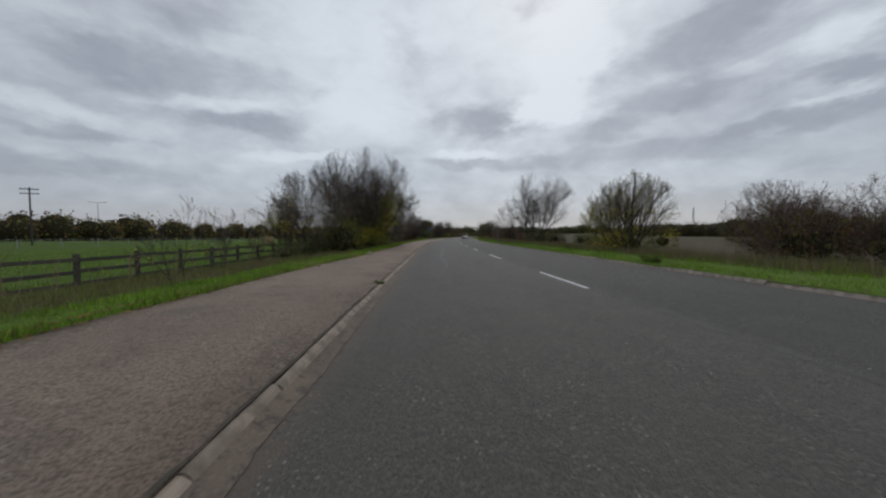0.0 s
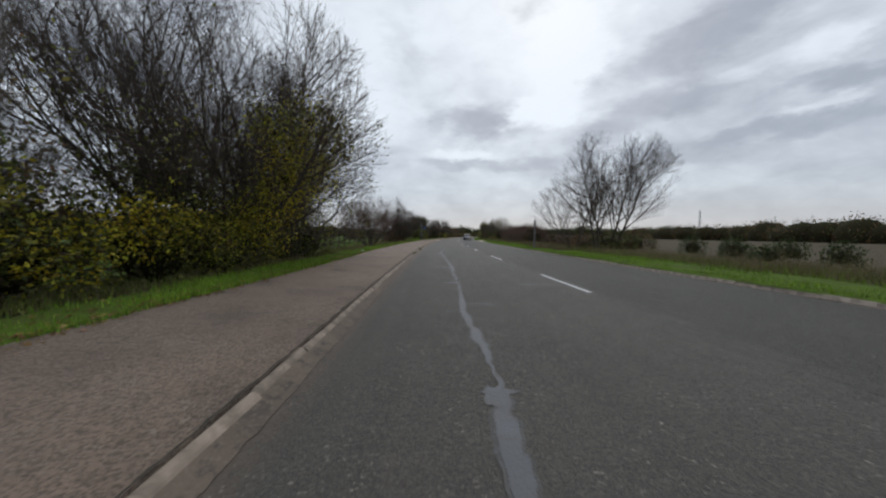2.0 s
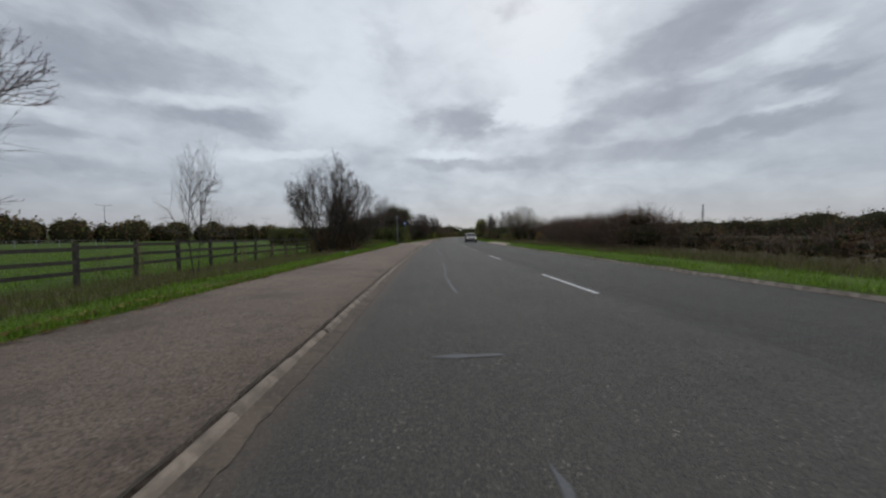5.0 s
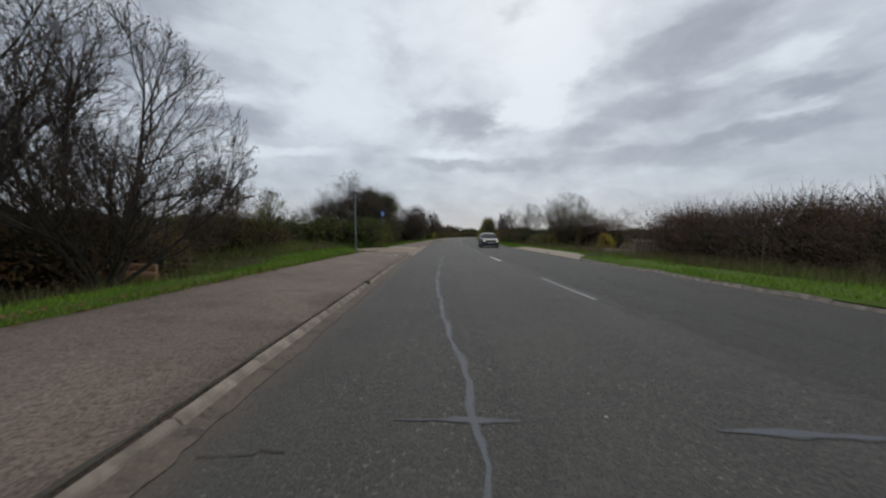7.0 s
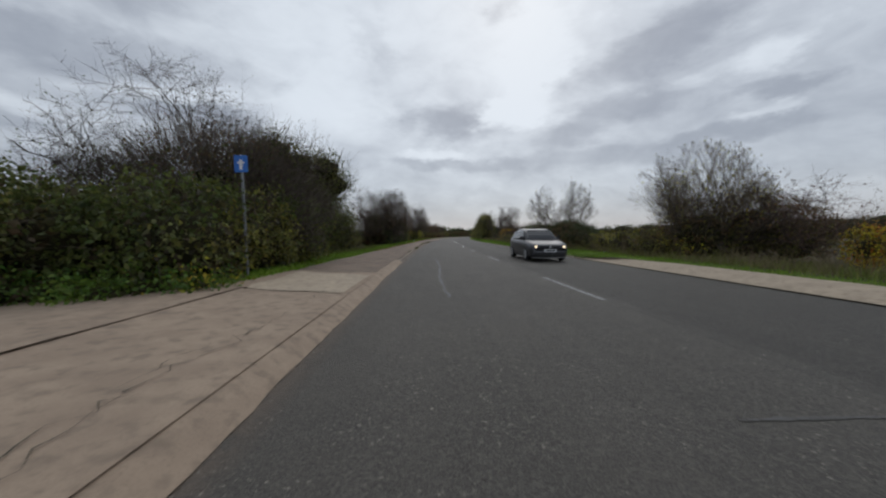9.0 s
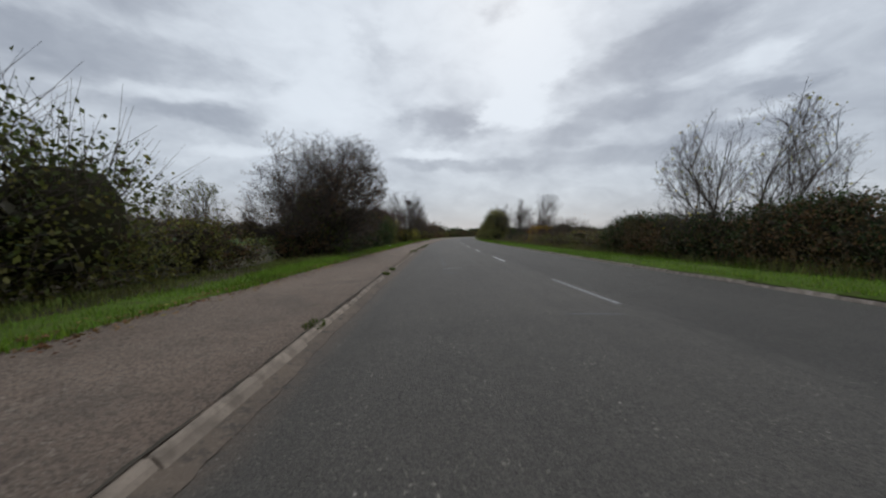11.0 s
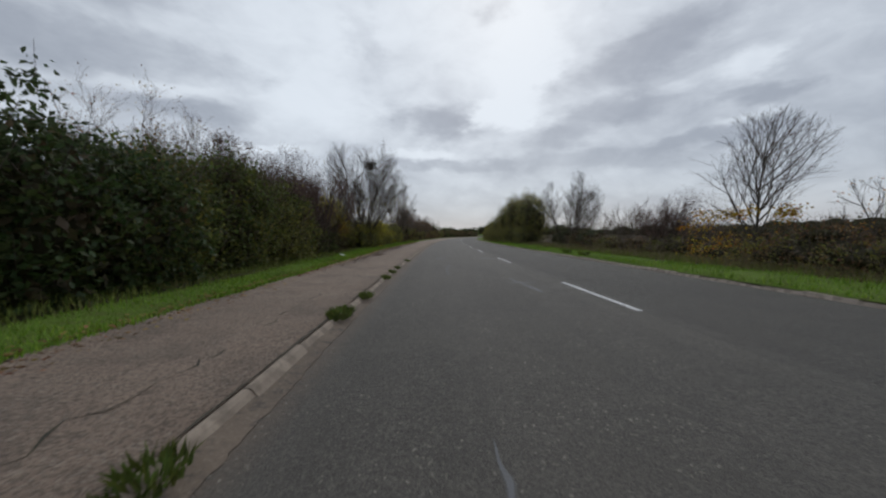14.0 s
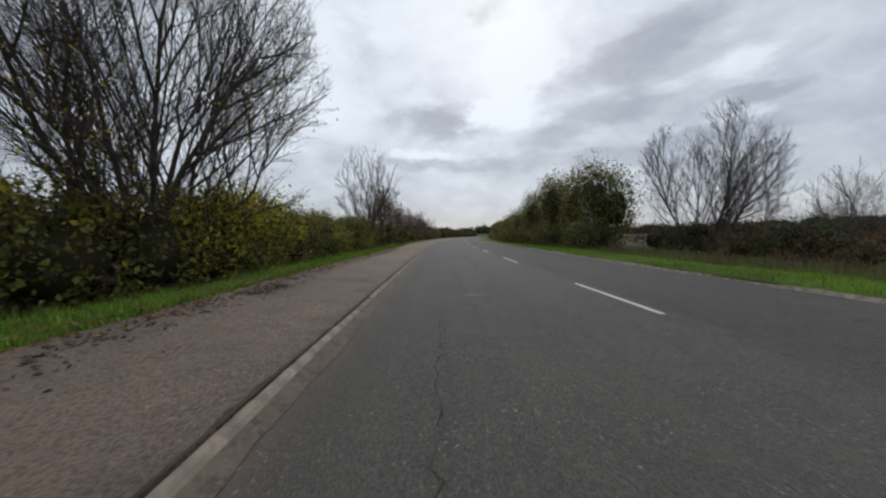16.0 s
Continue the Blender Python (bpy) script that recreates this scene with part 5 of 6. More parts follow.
# --- farther on, both sides
for k, (s, u, h, w) in enumerate([(181, -6.5, 6.2, 5), (188, -7, 5.6, 5), (196, -6.6, 6.0, 5.5), (205, -7.4, 5.4, 5), (216, -7, 6, 6), (228, -7.6, 6, 6), (243, -8, 6.5, 7)]):
    tree("tree", s, u, h, w, 120 + k, 4, kids=(9, 8, 6), leaf=M_LF_BROWN, leaves=1200, leaf_size=0.08, fine=0.008, label="bare roadside tree in a distant row")
thicket("hedge", row_of_lumps(172, 260, -5.4, 3, 2.3, 2.6, 130, step=3.0), 24000, 0.1, M_LF_OLIVE, 130, "distant olive roadside hedge along the bend", "hedge", second=M_LF_BROWN, second_share=0.4)
thicket("hedge", row_of_lumps(260, 410, -6, 4, 3.4, 4.6, 131, step=6.0), 16000, 0.2, M_LF_BROWN, 131, "distant roadside wood", "wood", second=M_LF_IVY, second_share=0.4, kind="stuff")
thicket("hedge", row_of_lumps(215, 410, 11, 4, 2.8, 3.6, 132, side=1, step=6.0), 18000, 0.2, M_LF_OLIVE, 132, "distant roadside thicket", "wood", second=M_LF_BROWN, second_share=0.4, kind="stuff")


def far_wood(s0, s1, u, h, seed, leaf, second, step=9.0, n=15000, size=0.5, label="distant brown autumn wood across the fields"):
    rnd = random.Random(seed)
    lumps = []
    s = s0
    while s < s1:
        k = h * rnd.uniform(0.7, 1.15)
        lumps.append((s, u + rnd.uniform(-5, 5), k * 0.35, step * rnd.uniform(0.8, 1.5), rnd.uniform(3, 6), k * rnd.uniform(0.5, 0.72)))
        s += step * rnd.uniform(0.7, 1.1)
    return lumps


def wood(name, pieces, seed, label, leaf, second, n, size):
    """A far wood: lumps given straight in world metres."""
    rs = np.random.RandomState(seed)
    loc = []
    for s, u, z, rl, ru, rz in pieces:
        v = spot(s, u, z)
        loc.append((v.x, v.y, v.z, ru, rl, rz))
    root = new(name)
    # dark lumps give the wood its shaded depth by colour alone
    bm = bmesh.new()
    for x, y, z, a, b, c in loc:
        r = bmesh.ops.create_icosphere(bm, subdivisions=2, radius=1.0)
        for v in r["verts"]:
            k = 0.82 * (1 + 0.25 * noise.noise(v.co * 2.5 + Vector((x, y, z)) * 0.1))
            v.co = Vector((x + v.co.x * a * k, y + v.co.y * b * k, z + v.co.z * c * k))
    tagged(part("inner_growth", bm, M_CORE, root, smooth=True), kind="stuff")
    p, d = lump_points(loc, n, rs, 0.35)
    p = p[p[:, 2] > -1.5]
    half = len(p) * 3 // 5
    put("leaves", fast_mesh("leaves", *leaf_quads(p[:half], size, rs), leaf), root)
    put("turned_leaves", fast_mesh("turned_leaves", *leaf_quads(p[half:], size, rs), second), root)
    return tagged(root, label, "wood", kind="stuff")


wood("far_wood", far_wood(-60, 330, -118, 8.4, 1, None, None, step=3.6), 140, "distant autumn wood beyond the pasture", M_LF_BROWN, M_LF_OLIVE, 46000, 0.42)
wood("far_wood", far_wood(-80, 420, 128, 8.2, 2, None, None, step=6.0), 141, "distant dark hedge and wood beyond the stubble", M_LF_BROWN, M_LF_DARK, 46000, 0.3)
wood("far_wood", [(900 + 40 * math.sin(i), -420 + 42 * i, 8, 40, 34, 15 + 4 * math.sin(i * 1.7)) for i in range(28)], 142, "wooded ridge on the horizon", M_LF_IVY, M_LF_DARK, 12000, 2.2)

# the crow's nest, a ball of sticks
g = Growth(200)
for i in range(260):
    a = Vector([g.rnd.gauss(0, .17), g.rnd.gauss(0, .17), g.rnd.gauss(0, .13)])
    d = Vector([g.rnd.gauss(0, 1), g.rnd.gauss(0, 1), g.rnd.gauss(0, .4)]).normalized()
    g.tube([a - d * .2, a + d * .2], .008, .006, 3, True)
nest = link("nest", g.twig_v, g.twig_f, M_BARK)
nest.location = spot(152.0, -4.8, 6.15)
tagged(nest, "dark round crow's nest of sticks in a bare tree", "nest")

# ---------------------------------------------------------------- the side track's mouth and the right-hand entrance
def patch(name, corners, mat, label, category, z, grid=8, up=None):
    """A paved patch between four (s, u) corners, gently uneven."""
    a, b, c, d = [Vector(q) for q in corners]
    verts, faces = [], []
    for i in range(grid + 1):
        for j in range(grid + 1):
            p = a.lerp(b, i / grid).lerp(d.lerp(c, i / grid), j / grid)
            verts.append(tuple(spot(p.x, p.y, (up(p.x, p.y) if up else 0) + z + 0.01 * n1(p.x * 1.3 + p.y, 8))))
    k = grid + 1
    for i in range(grid):
        for j in range(grid):
            q = i * k + j
            faces.append((q, q + 1, q + k + 1, q + k))
    return tagged(link(name, verts, faces, mat, smooth=True), label, category, kind="structure")


M_TAN_PALE = concrete("pale_tan_concrete", (0.46, 0.37, 0.27), (0.38, 0.305, 0.225), (0.27, 0.215, 0.16))
M_TAN = concrete("tan_concrete", (0.37, 0.278, 0.2), (0.3, 0.222, 0.16), (0.2, 0.152, 0.112))
patch("side_track", [(83.0, -3.2), (88.4, -3.2), (87.6, -30.0), (83.4, -30.0)], M_TAN, "tan concrete side track leaving the road", "track", 0.225, 24, lambda s, u: -0.2 * min(1, max(0, (-4.2 - u) / 2.5)))


def crossing(s0, s1, far, near, label, mat, z, seed):
    """Worn concrete laid over the footway, with broken edges."""
    n, k = round((s1 - s0) / 0.2), 9
    verts, faces = [], []
    for i in range(n + 1):
        s = s0 + (s1 - s0) * i / n
        for j in range(k):
            f = j / (k - 1)
            u = near + (far - near) * f
            ds = (0.35 * n1(u * 1.1, seed) + 0.12 * n1(u * 4, seed + 1)) * (1 if i in (0, n) else 0)
            du = (0.2 * n1(s * 0.9, seed + 2) + 0.08 * n1(s * 3.7, seed + 3)) if j == k - 1 else 0
            uu = u + du
            verts.append(tuple(spot(s + ds, uu, path_z(s, uu) + z + 0.003 * n1(s * 0.7 + uu, 8))))
    for i in range(n):
        for j in range(k - 1):
            q = i * k + j
            faces.append((q, q + 1, q + k + 1, q + k))
    return tagged(link("crossing", verts, faces, mat, smooth=True), label, "paving", kind="structure")


crossing(82.9, 91.2, -3.9, -1.2, "tan concrete crossing worn into the footway", M_TAN, 0.022, 3)
crossing(88.05, 90.8, -3.2, -1.3, "pale worn concrete patch in the footway", M_TAN_PALE, 0.032, 9)
crack([(83.4, -1.75), (86.0, -1.62), (88.8, -1.7)], 0.012, z=lambda s, u: path_z(s, u) + 0.036)
crack([(83.2, -1.45), (84.6, -1.85), (85.6, -1.7)], 0.01, z=lambda s, u: path_z(s, u) + 0.036)
crack([(87.95, -3.3), (88.1, -2.2), (88.05, -1.2)], 0.03, z=lambda s, u: path_z(s, u) + 0.036)
tagged(strip("flush_edging", 82.5, 96.5, [(EDGE_L - .26, 0.125), (EDGE_L - .16, 0.105), (EDGE_L - .03, 0.04), (EDGE_L + .03, 0.002)], M_TAN, 0.12, lambda s, j: (0.035 * n1(s * 1.3, j) + 0.02 * n1(s * 5, j + 4) if j in (0, 3) else 0, 0.006 * n1(s * 3, j))), "tan flush concrete edging at the mouth", "edging", kind="structure")
tagged(strip("entrance", 80.5, 99, [(EDGE_R + 0.0, 0.012), (EDGE_R + 0.15, 0.04), (8.2, 0.15), (8.8, 0.18)], M_TAN_PALE, 0.5, lambda s, j: ((-1.1 * (1 - hump(s, 83.5, 93, 5)) + 0.1 * n1(s * 1.1, 4)) if j == 3 else 0, -0.1 * (1 - hump(s, 83.5, 95, 4)) if j > 1 else 0)), "pale gravel and concrete entrance beside the road", "entrance", kind="structure")
mound = thicket("soil_heap", [(81.3, 8.9, 0.12, .8, .5, .14), (80.6, 8.6, .1, .5, .4, .1)], 350, 0.04, M_LITTER, 300, "low heap of soil and dead weeds at the entrance", "soil heap", core=0.95)
mound.children[0].data.materials[0] = M_SILT

# ---------------------------------------------------------------- kerbs
def kerb_mesh(seed):
    """One kerb stone 0.9 m long, along y; its back at x = 0, face towards +x."""
    rnd = random.Random(seed)
    prof = [(0.0, -0.12), (0.0, 0.094), (0.01, 0.1), (0.04, 0.099), (0.062, 0.083), (0.108, 0.02), (0.112, -0.12)]
    L = 0.452
    ys = [-L, -L + 0.012, L - 0.012, L]
    verts, faces = [], []
    for i, y in enumerate(ys):
        k = 0.985 if i in (0, 3) else 1.0
        for x, z in prof:
            verts.append((0.056 + (x - 0.056) * k + rnd.gauss(0, .0025), y, z * (k if z > 0 else 1) + rnd.gauss(0, .002)))
    n = len(prof)
    for i in range(3):
        for j in range(n - 1):
            a = i * n + j
            faces.append((a, a + n, a + n + 1, a + 1))
    faces += [tuple(range(n)), tuple(reversed(range(3 * n, 4 * n)))]
    me = bpy.data.meshes.new("kerb_stone")
    me.from_pydata(verts, [], faces)
    me.materials.append(M_KERB)
    return me


KERBS = [kerb_mesh(k) for k in range(5)]
M_KERB_PALE = concrete("pale_kerb_concrete", (0.36, 0.3, 0.25), (0.27, 0.225, 0.185), (0.13, 0.105, 0.08))
KERBS_R = [kerb_mesh(10 + k) for k in range(5)]
for me in KERBS_R:
    me.materials[0] = M_KERB_PALE


def kerb_line(name, side, spans, seed, label, sink):
    rnd = random.Random(seed)
    root = new(name)
    tagged(root, label, "kerb", kind="structure")
    for a, b in spans:
        s = a + 0.45
        while s < b:
            ob = new("kerb_stone", (KERBS if side < 0 else KERBS_R)[rnd.randrange(5)])
            ob.parent = root
            low = sink(s)
            if side < 0:
                ob.matrix_world = pose(*spot(s, EDGE_L - 0.19 + rnd.gauss(0, .006), -low + rnd.gauss(0, .004)), rnd.gauss(0, .25), rnd.gauss(0, 1.2), heading(s) + rnd.gauss(0, .35))
            else:
                ob.matrix_world = pose(*spot(s, EDGE_R + 0.125 + rnd.gauss(0, .012), -low + rnd.gauss(0, .01)), rnd.gauss(0, .6), rnd.gauss(0, 3), heading(s) + 180 + rnd.gauss(0, .8))
            s += 0.905
    return root


kerb_line("kerb_left", -1, [(-3, 82.2), (96.5, 176)], 1, "weathered concrete kerb between footway and road", lambda s: 0.02 + 0.02 * n1(s * 0.2, 2) + 0.02 * hump(s, 113, 124, 4))
kerb_line("kerb_right", 1, [(1, 80.5), (99, 176)], 2, "weathered concrete kerb below the grass verge", lambda s: 0.035 + 0.02 * n1(s * 0.23, 7))
for nm, u0, u1, a, b in (("kerb_left", EDGE_L - .205, EDGE_L - .09, 176, FAR), ("kerb_right", EDGE_R, EDGE_R + .155, 176, FAR)):
    tagged(strip(nm, a, b, [(u0, 0.085), (u1, 0.085), (u1 + .004, -0.02)] if nm == "kerb_left" else [(u0 - .004, -0.02), (u0, 0.085), (u1, 0.085)], M_KERB, 2.0), "weathered concrete kerb far along the road", "kerb", kind="structure")

# quadrant kerb at the side track's mouth
bm = bmesh.new()
ring = []
for i in range(15):
    a = radians(90 * i / 14)
    c = (81.9, EDGE_L - 1.35)
    for r, z in ((1.2, -0.1), (1.2, 0.085), (1.325, 0.085), (1.36, 0.0), (1.36, -0.1)):
        ring.append(bm.verts.new(spot(c[0] + math.sin(a) * r, c[1] + math.cos(a) * r, z + 0.02 * math.sin(a))))
for i in range(14):
    for j in range(4):
        q = i * 5 + j
        bm.faces.new((ring[q], ring[q + 1], ring[q + 6], ring[q + 5]))
for q in (0, 70):
    bm.faces.new(ring[q:q + 5])
tagged(part("quadrant_kerb", bm, M_APRON), "pale rounded concrete kerb at the side track", "kerb", kind="structure")

# surveyors' paint on the footway
rnd = random.Random(5)
for k, (s, u, ln, wd, turn) in enumerate([(81.17, -3.38, .16, .05, 70), (80.76, -1.76, .16, .07, 60), (80.82, -2.63, .2, .05, 62), (80.71, -1.5, .1, .05, 70), (79.99, -1.95, .1, .05, 85), (80.22, -1.94, .07, .04, 60), (80.14, -1.64, .07, .05, 75), (79.97, -1.69, .05, .04, 60), (81.91, -1.88, .06, .06, 50), (81.42, -2.63, .06, .04, 80), (81.87, -1.38, .08, .06, 80), (81.73, -3.35, .06, .05, 60)]):
    bm = bmesh.new()
    wd *= 0.55
    box(bm, (-wd, -ln, 0), (wd, ln, 0.003))
    if k == 1:
        box(bm, (-wd * 4, -wd * 0.6, 0.0035), (wd * 4, wd * 0.6, 0.0055))
    ob = part("spray_mark", bm, M_SPRAY)
    ob.matrix_world = pose(*spot(s, u, path_z(s, u) + 0.004), 0, 0, heading(s) + turn)
    tagged(ob, "white sprayed utility mark on the footway", "paint mark", "utility marks", "structure")
bm = bmesh.new()
bmesh.ops.create_circle(bm, cap_ends=True, segments=12, radius=0.06)
ob = part("spray_mark", bm, M_SPRAY_Y)
ob.matrix_world = pose(*spot(81.42, -1.66, path_z(81.4, -1.66) + 0.006), 0, 0, 0)
tagged(ob, "small yellow sprayed dot on the footway", "paint mark", "utility marks", "structure")


# ---------------------------------------------------------------- the paddock fence
def fence(s0, s1, u, step=1.83):
    rnd = random.Random(3)
    n = round((s1 - s0) / step)
    root = new("fence")
    root.location = spot(s0, u, 0)
    bm = bmesh.new()
    box(bm, (-0.05, -0.055, -0.3), (0.05, 0.055, 1.08), 0.008)
    post_me = bpy.data.meshes.new("post")
    bm.to_mesh(post_me)
    bm.free()
    post_me.materials.append(M_WOOD)
    bm = bmesh.new()
    box(bm, (-0.019, -step / 2 - .02, -0.05), (0.019, step / 2 + .02, 0.05), 0.006)
    rail_me = bpy.data.meshes.new("rail")
    bm.to_mesh(rail_me)
    bm.free()
    rail_me.materials.append(M_WOOD)
    inv = root.matrix_world.inverted()
    base = Matrix.Translation(root.location)
    for i in range(n + 1):
        s = s0 + step * i
        z = -0.18 - 0.2 * hump(s, -20, 12, 20) + 0.2 * hump(s, 58, 80, 8) + 0.03 * n1(s * .2)
        ob = put("post", post_me, root)
        ob.matrix_local = base.inverted() @ pose(*spot(s, u, z), rnd.gauss(0, 1.2), rnd.gauss(0, 1.4), heading(s) + rnd.gauss(0, 2))
        if i < n:
            for h in (0.3, 0.62, 0.95):
                ob = put("rail", rail_me, root)
                ob.matrix_local = base.inverted() @ pose(*spot(s + step / 2, u + 0.069, z + h + rnd.gauss(0, .012)), rnd.gauss(0, .7), 0, heading(s) + rnd.gauss(0, .2))
    return tagged(root, "weathered dark three-rail wooden paddock fence", "fence")


fence(-9, 78.5, -9.6)


def wire_fence(s0, s1, u, n, label):
    root = new("field_fence")
    root.location = spot(s0, u, -0.15)
    base = root.location.copy()
    bm = bmesh.new()
    rod(bm, (0, 0, -.2), (0, 0, 1.1), 0.05, 0.05, 6)
    me = bpy.data.meshes.new("post")
    bm.to_mesh(me)
    bm.free()
    me.materials.append(M_TAPE)
    for i in range(n):
        ob = put("post", me, root)
        ob.location = spot(s0 + (s1 - s0) * i / (n - 1), u, -0.15) - base
    for h in (0.6, 1.0):
        bm = bmesh.new()
        for i in range(n - 1):
            a, b = [spot(s0 + (s1 - s0) * k / (n - 1), u, h - 0.15) - base for k in (i, i + 1)]
            rod(bm, a, b, 0.014, 0.014, 4)
        part("tape", bm, M_TAPE, root)
    return tagged(root, label, "fence")


M_TAPE = plain("white_tape", (0.3, 0.31, 0.3), (0.2, 0.21, 0.2), 3)
wire_fence(0, 96, -52, 22, "white tape fence across the pasture")
wire_fence(8, 120, -72, 22, "white tape fence across the far pasture")


# ---------------------------------------------------------------- posts, signs, lamps
def marker_post(s, u, h):
    root = new("marker_post")
    root.matrix_world = pose(*spot(s, u, 0.1), 0, 0.6, heading(s))
    bm = bmesh.new()
    box(bm, (-.06, -.05, -.2), (.06, .05, h - .1), 0.006)
    part("post", bm, M_GREYWOOD, root)
    bm = bmesh.new()
    box(bm, (-.066, -.056, h - .1), (.066, .056, h - .06), 0.008)
    part("cap", bm, M_STEEL, root)
    return tagged(root, "plain grey upright post in tall grass", "post")


M_GREYWOOD = plain("grey_wood", (0.2, 0.19, 0.18), (0.14, 0.135, 0.13), 5, 0.9, 0.4, 30)
marker_post(45.8, 8.25, 2.48)

M_SIGN_BACK = plain("sign_back", (0.16, 0.165, 0.17), (0.11, 0.115, 0.12), 6, 0.6, metal=0.3)
M_BLUE = plain("sign_blue", (0.02, 0.16, 0.55), (0.02, 0.12, 0.45), 8, 0.4)
M_WHITE = plain("sign_white", (0.75, 0.76, 0.78), (0.65, 0.66, 0.68), 8, 0.4)


def round_sign(s, u, h):
    root = new("road_sign")
    root.matrix_world = pose(*spot(s, u, 0.36), 0, -1.0, heading(s))
    bm = bmesh.new()
    rod(bm, (0, 0, -.3), (0, 0, h), 0.044, 0.044, 12)
    part("pole", bm, M_STEEL, root)
    bm = bmesh.new()
    rod(bm, (0, 0.05, h - .13), (0, 0.068, h - .13), 0.17, 0.17, 28)
    disc = part("disc", bm, M_SIGN_BACK, root, "dark grey back of a round sign")
    bm = bmesh.new()
    for z in (h - .2, h - .06):
        box(bm, (-.12, .036, z - .015), (.12, .05, z + .015), 0.003)
        box(bm, (-.055, -.05, z - .02), (.055, .05, z + .02), 0.004)
    part("clamp", bm, M_STEEL, root)
    return tagged(root, "round traffic sign on a steel pole, seen from behind", "road sign")


round_sign(81.1, -3.81, 2.9)


def blue_sign(s, u, h):
    root = new("cycle_sign")
    root.matrix_world = pose(*spot(s, u, 0.2), 0, -1.5, heading(s) + 8)
    bm = bmesh.new()
    rod(bm, (0, 0, -.3), (0, 0, h), 0.03, 0.03, 10)
    part("pole", bm, M_STEEL, root)
    bm = bmesh.new()
    box(bm, (-.14, -.05, h - .36), (.14, -.035, h + .02), 0.006)
    plate = part("plate", bm, M_BLUE, root, "blue sign plate")
    bm = bmesh.new()
    box(bm, (-.03, -.0545, h - .3), (.03, -.051, h - .08))
    box(bm, (-.07, -.0545, h - .17), (.07, -.051, h - .13))
    part("symbol", bm, M_WHITE, plate, "white symbol on the sign plate")
    return tagged(root, "small blue footway sign on a thin steel pole", "road sign")


blue_sign(89.9, -3.95, 2.75)


def lamp(s, u, h, arms=2):
    root = new("street_lamp")
    root.matrix_world = pose(*spot(s, u, 0), 0, 0, 25)
    bm = bmesh.new()
    rod(bm, (0, 0, 0), (0, 0, h), 0.14, 0.08, 8)
    part("column", bm, M_STEEL, root)
    for k in ((-1, 1) if arms == 2 else (1,)):
        bm = bmesh.new()
        rod(bm, (0, 0, h), (k * 2.2, 0, h + .25), 0.06, 0.05, 6)
        arm = part("arm", bm, M_STEEL, root)
        bm = bmesh.new()
        box(bm, (k * 2.2 - .4, -.15, h + .2), (k * 2.2 + .4, .15, h + .36), 0.05)
        part("lantern", bm, M_STEEL, arm)
    return tagged(root, "distant double-armed street lamp beyond the fields", "street lamp", "distant street lamps")


for s, u in [(86, -140), (118, -137), (170, -142), (215, -146), (60, -130), (265, -150)]:
    lamp(s, u, 14.5)


def telegraph_pole(s, u, h):
    root = new("telegraph_pole")
    root.matrix_world = pose(*spot(s, u, -.1), 0, 0, 20)
    bm = bmesh.new()
    rod(bm, (0, 0, 0), (0, 0, h), 0.14, 0.1, 8)
    part("pole", bm, M_BARK, root)
    for z in (h - .3, h - 1.0):
        bm = bmesh.new()
        box(bm, (-1.1, -.06, z - .06), (1.1, .06, z + .06), 0.01)
        arm = part("crossarm", bm, M_BARK, root)
        for x in (-1, -.5, .5, 1):
            bm = bmesh.new()
            rod(bm, (x, 0, z + .06), (x, 0, z + .22), 0.04, 0.03, 6)
            part("insulator", bm, M_STEEL, arm)
    return tagged(root, "distant wooden telegraph pole with two crossarms", "telegraph pole")


telegraph_pole(52, -64.6, 9.2)


def mast(s, u, h):
    root = new("mast")
    root.matrix_world = pose(*spot(s, u, 0), 0, 0, 10)
    w = 2.4
    for k, (x, y) in enumerate(((-1, -1), (1, -1), (1, 1), (-1, 1))):
        bm = bmesh.new()
        rod(bm, (x * w / 2, y * w / 2, 0), (x * .3, y * .3, h), .16, .1, 4)
        part("leg", bm, M_STEEL, root)
    bm = bmesh.new()
    for i in range(12):
        z0, z1 = h * i / 12, h * (i + 1) / 12
        a, b = w / 2 + (.3 - w / 2) * i / 12, w / 2 + (.3 - w / 2) * (i + 1) / 12
        for p, q in (((-a, -a), (b, -b)), ((a, -a), (b, b)), ((a, a), (-b, b)), ((-a, a), (-b, -b))):
            rod(bm, (*p, z0), (*q, z1), .06, .06, 4)
    part("bracing", bm, M_STEEL, root)
    return tagged(root, "distant steel lattice mast on the horizon", "mast")


mast(430, 190, 28)


# ---------------------------------------------------------------- straw bale, logs, rail fence at the entrance
M_STRAW = plain("straw", (0.36, 0.27, 0.14), (0.26, 0.19, 0.1), 8, 0.95, 1.0, 60)
bm = bmesh.new()
box(bm, (-1.1, -.6, 0), (1.1, .6, 1.25), 0.09)
bmesh.ops.subdivide_edges(bm, edges=bm.edges[:], cuts=2, use_grid_fill=True)
for v in bm.verts:
    v.co += Vector((noise.noise(v.co * 2.3), noise.noise(v.co * 2.3 + Vector((5, 0, 0))), noise.noise(v.co * 2.3 + Vector((0, 7, 0))))) * 0.06
bale = part("straw_bale", bm, M_STRAW, smooth=True)
bale.matrix_world = pose(*spot(62.5, -33.0, -0.16), 0, 0, 20)
tagged(bale, "large golden straw bale lying in the pasture", "straw bale")

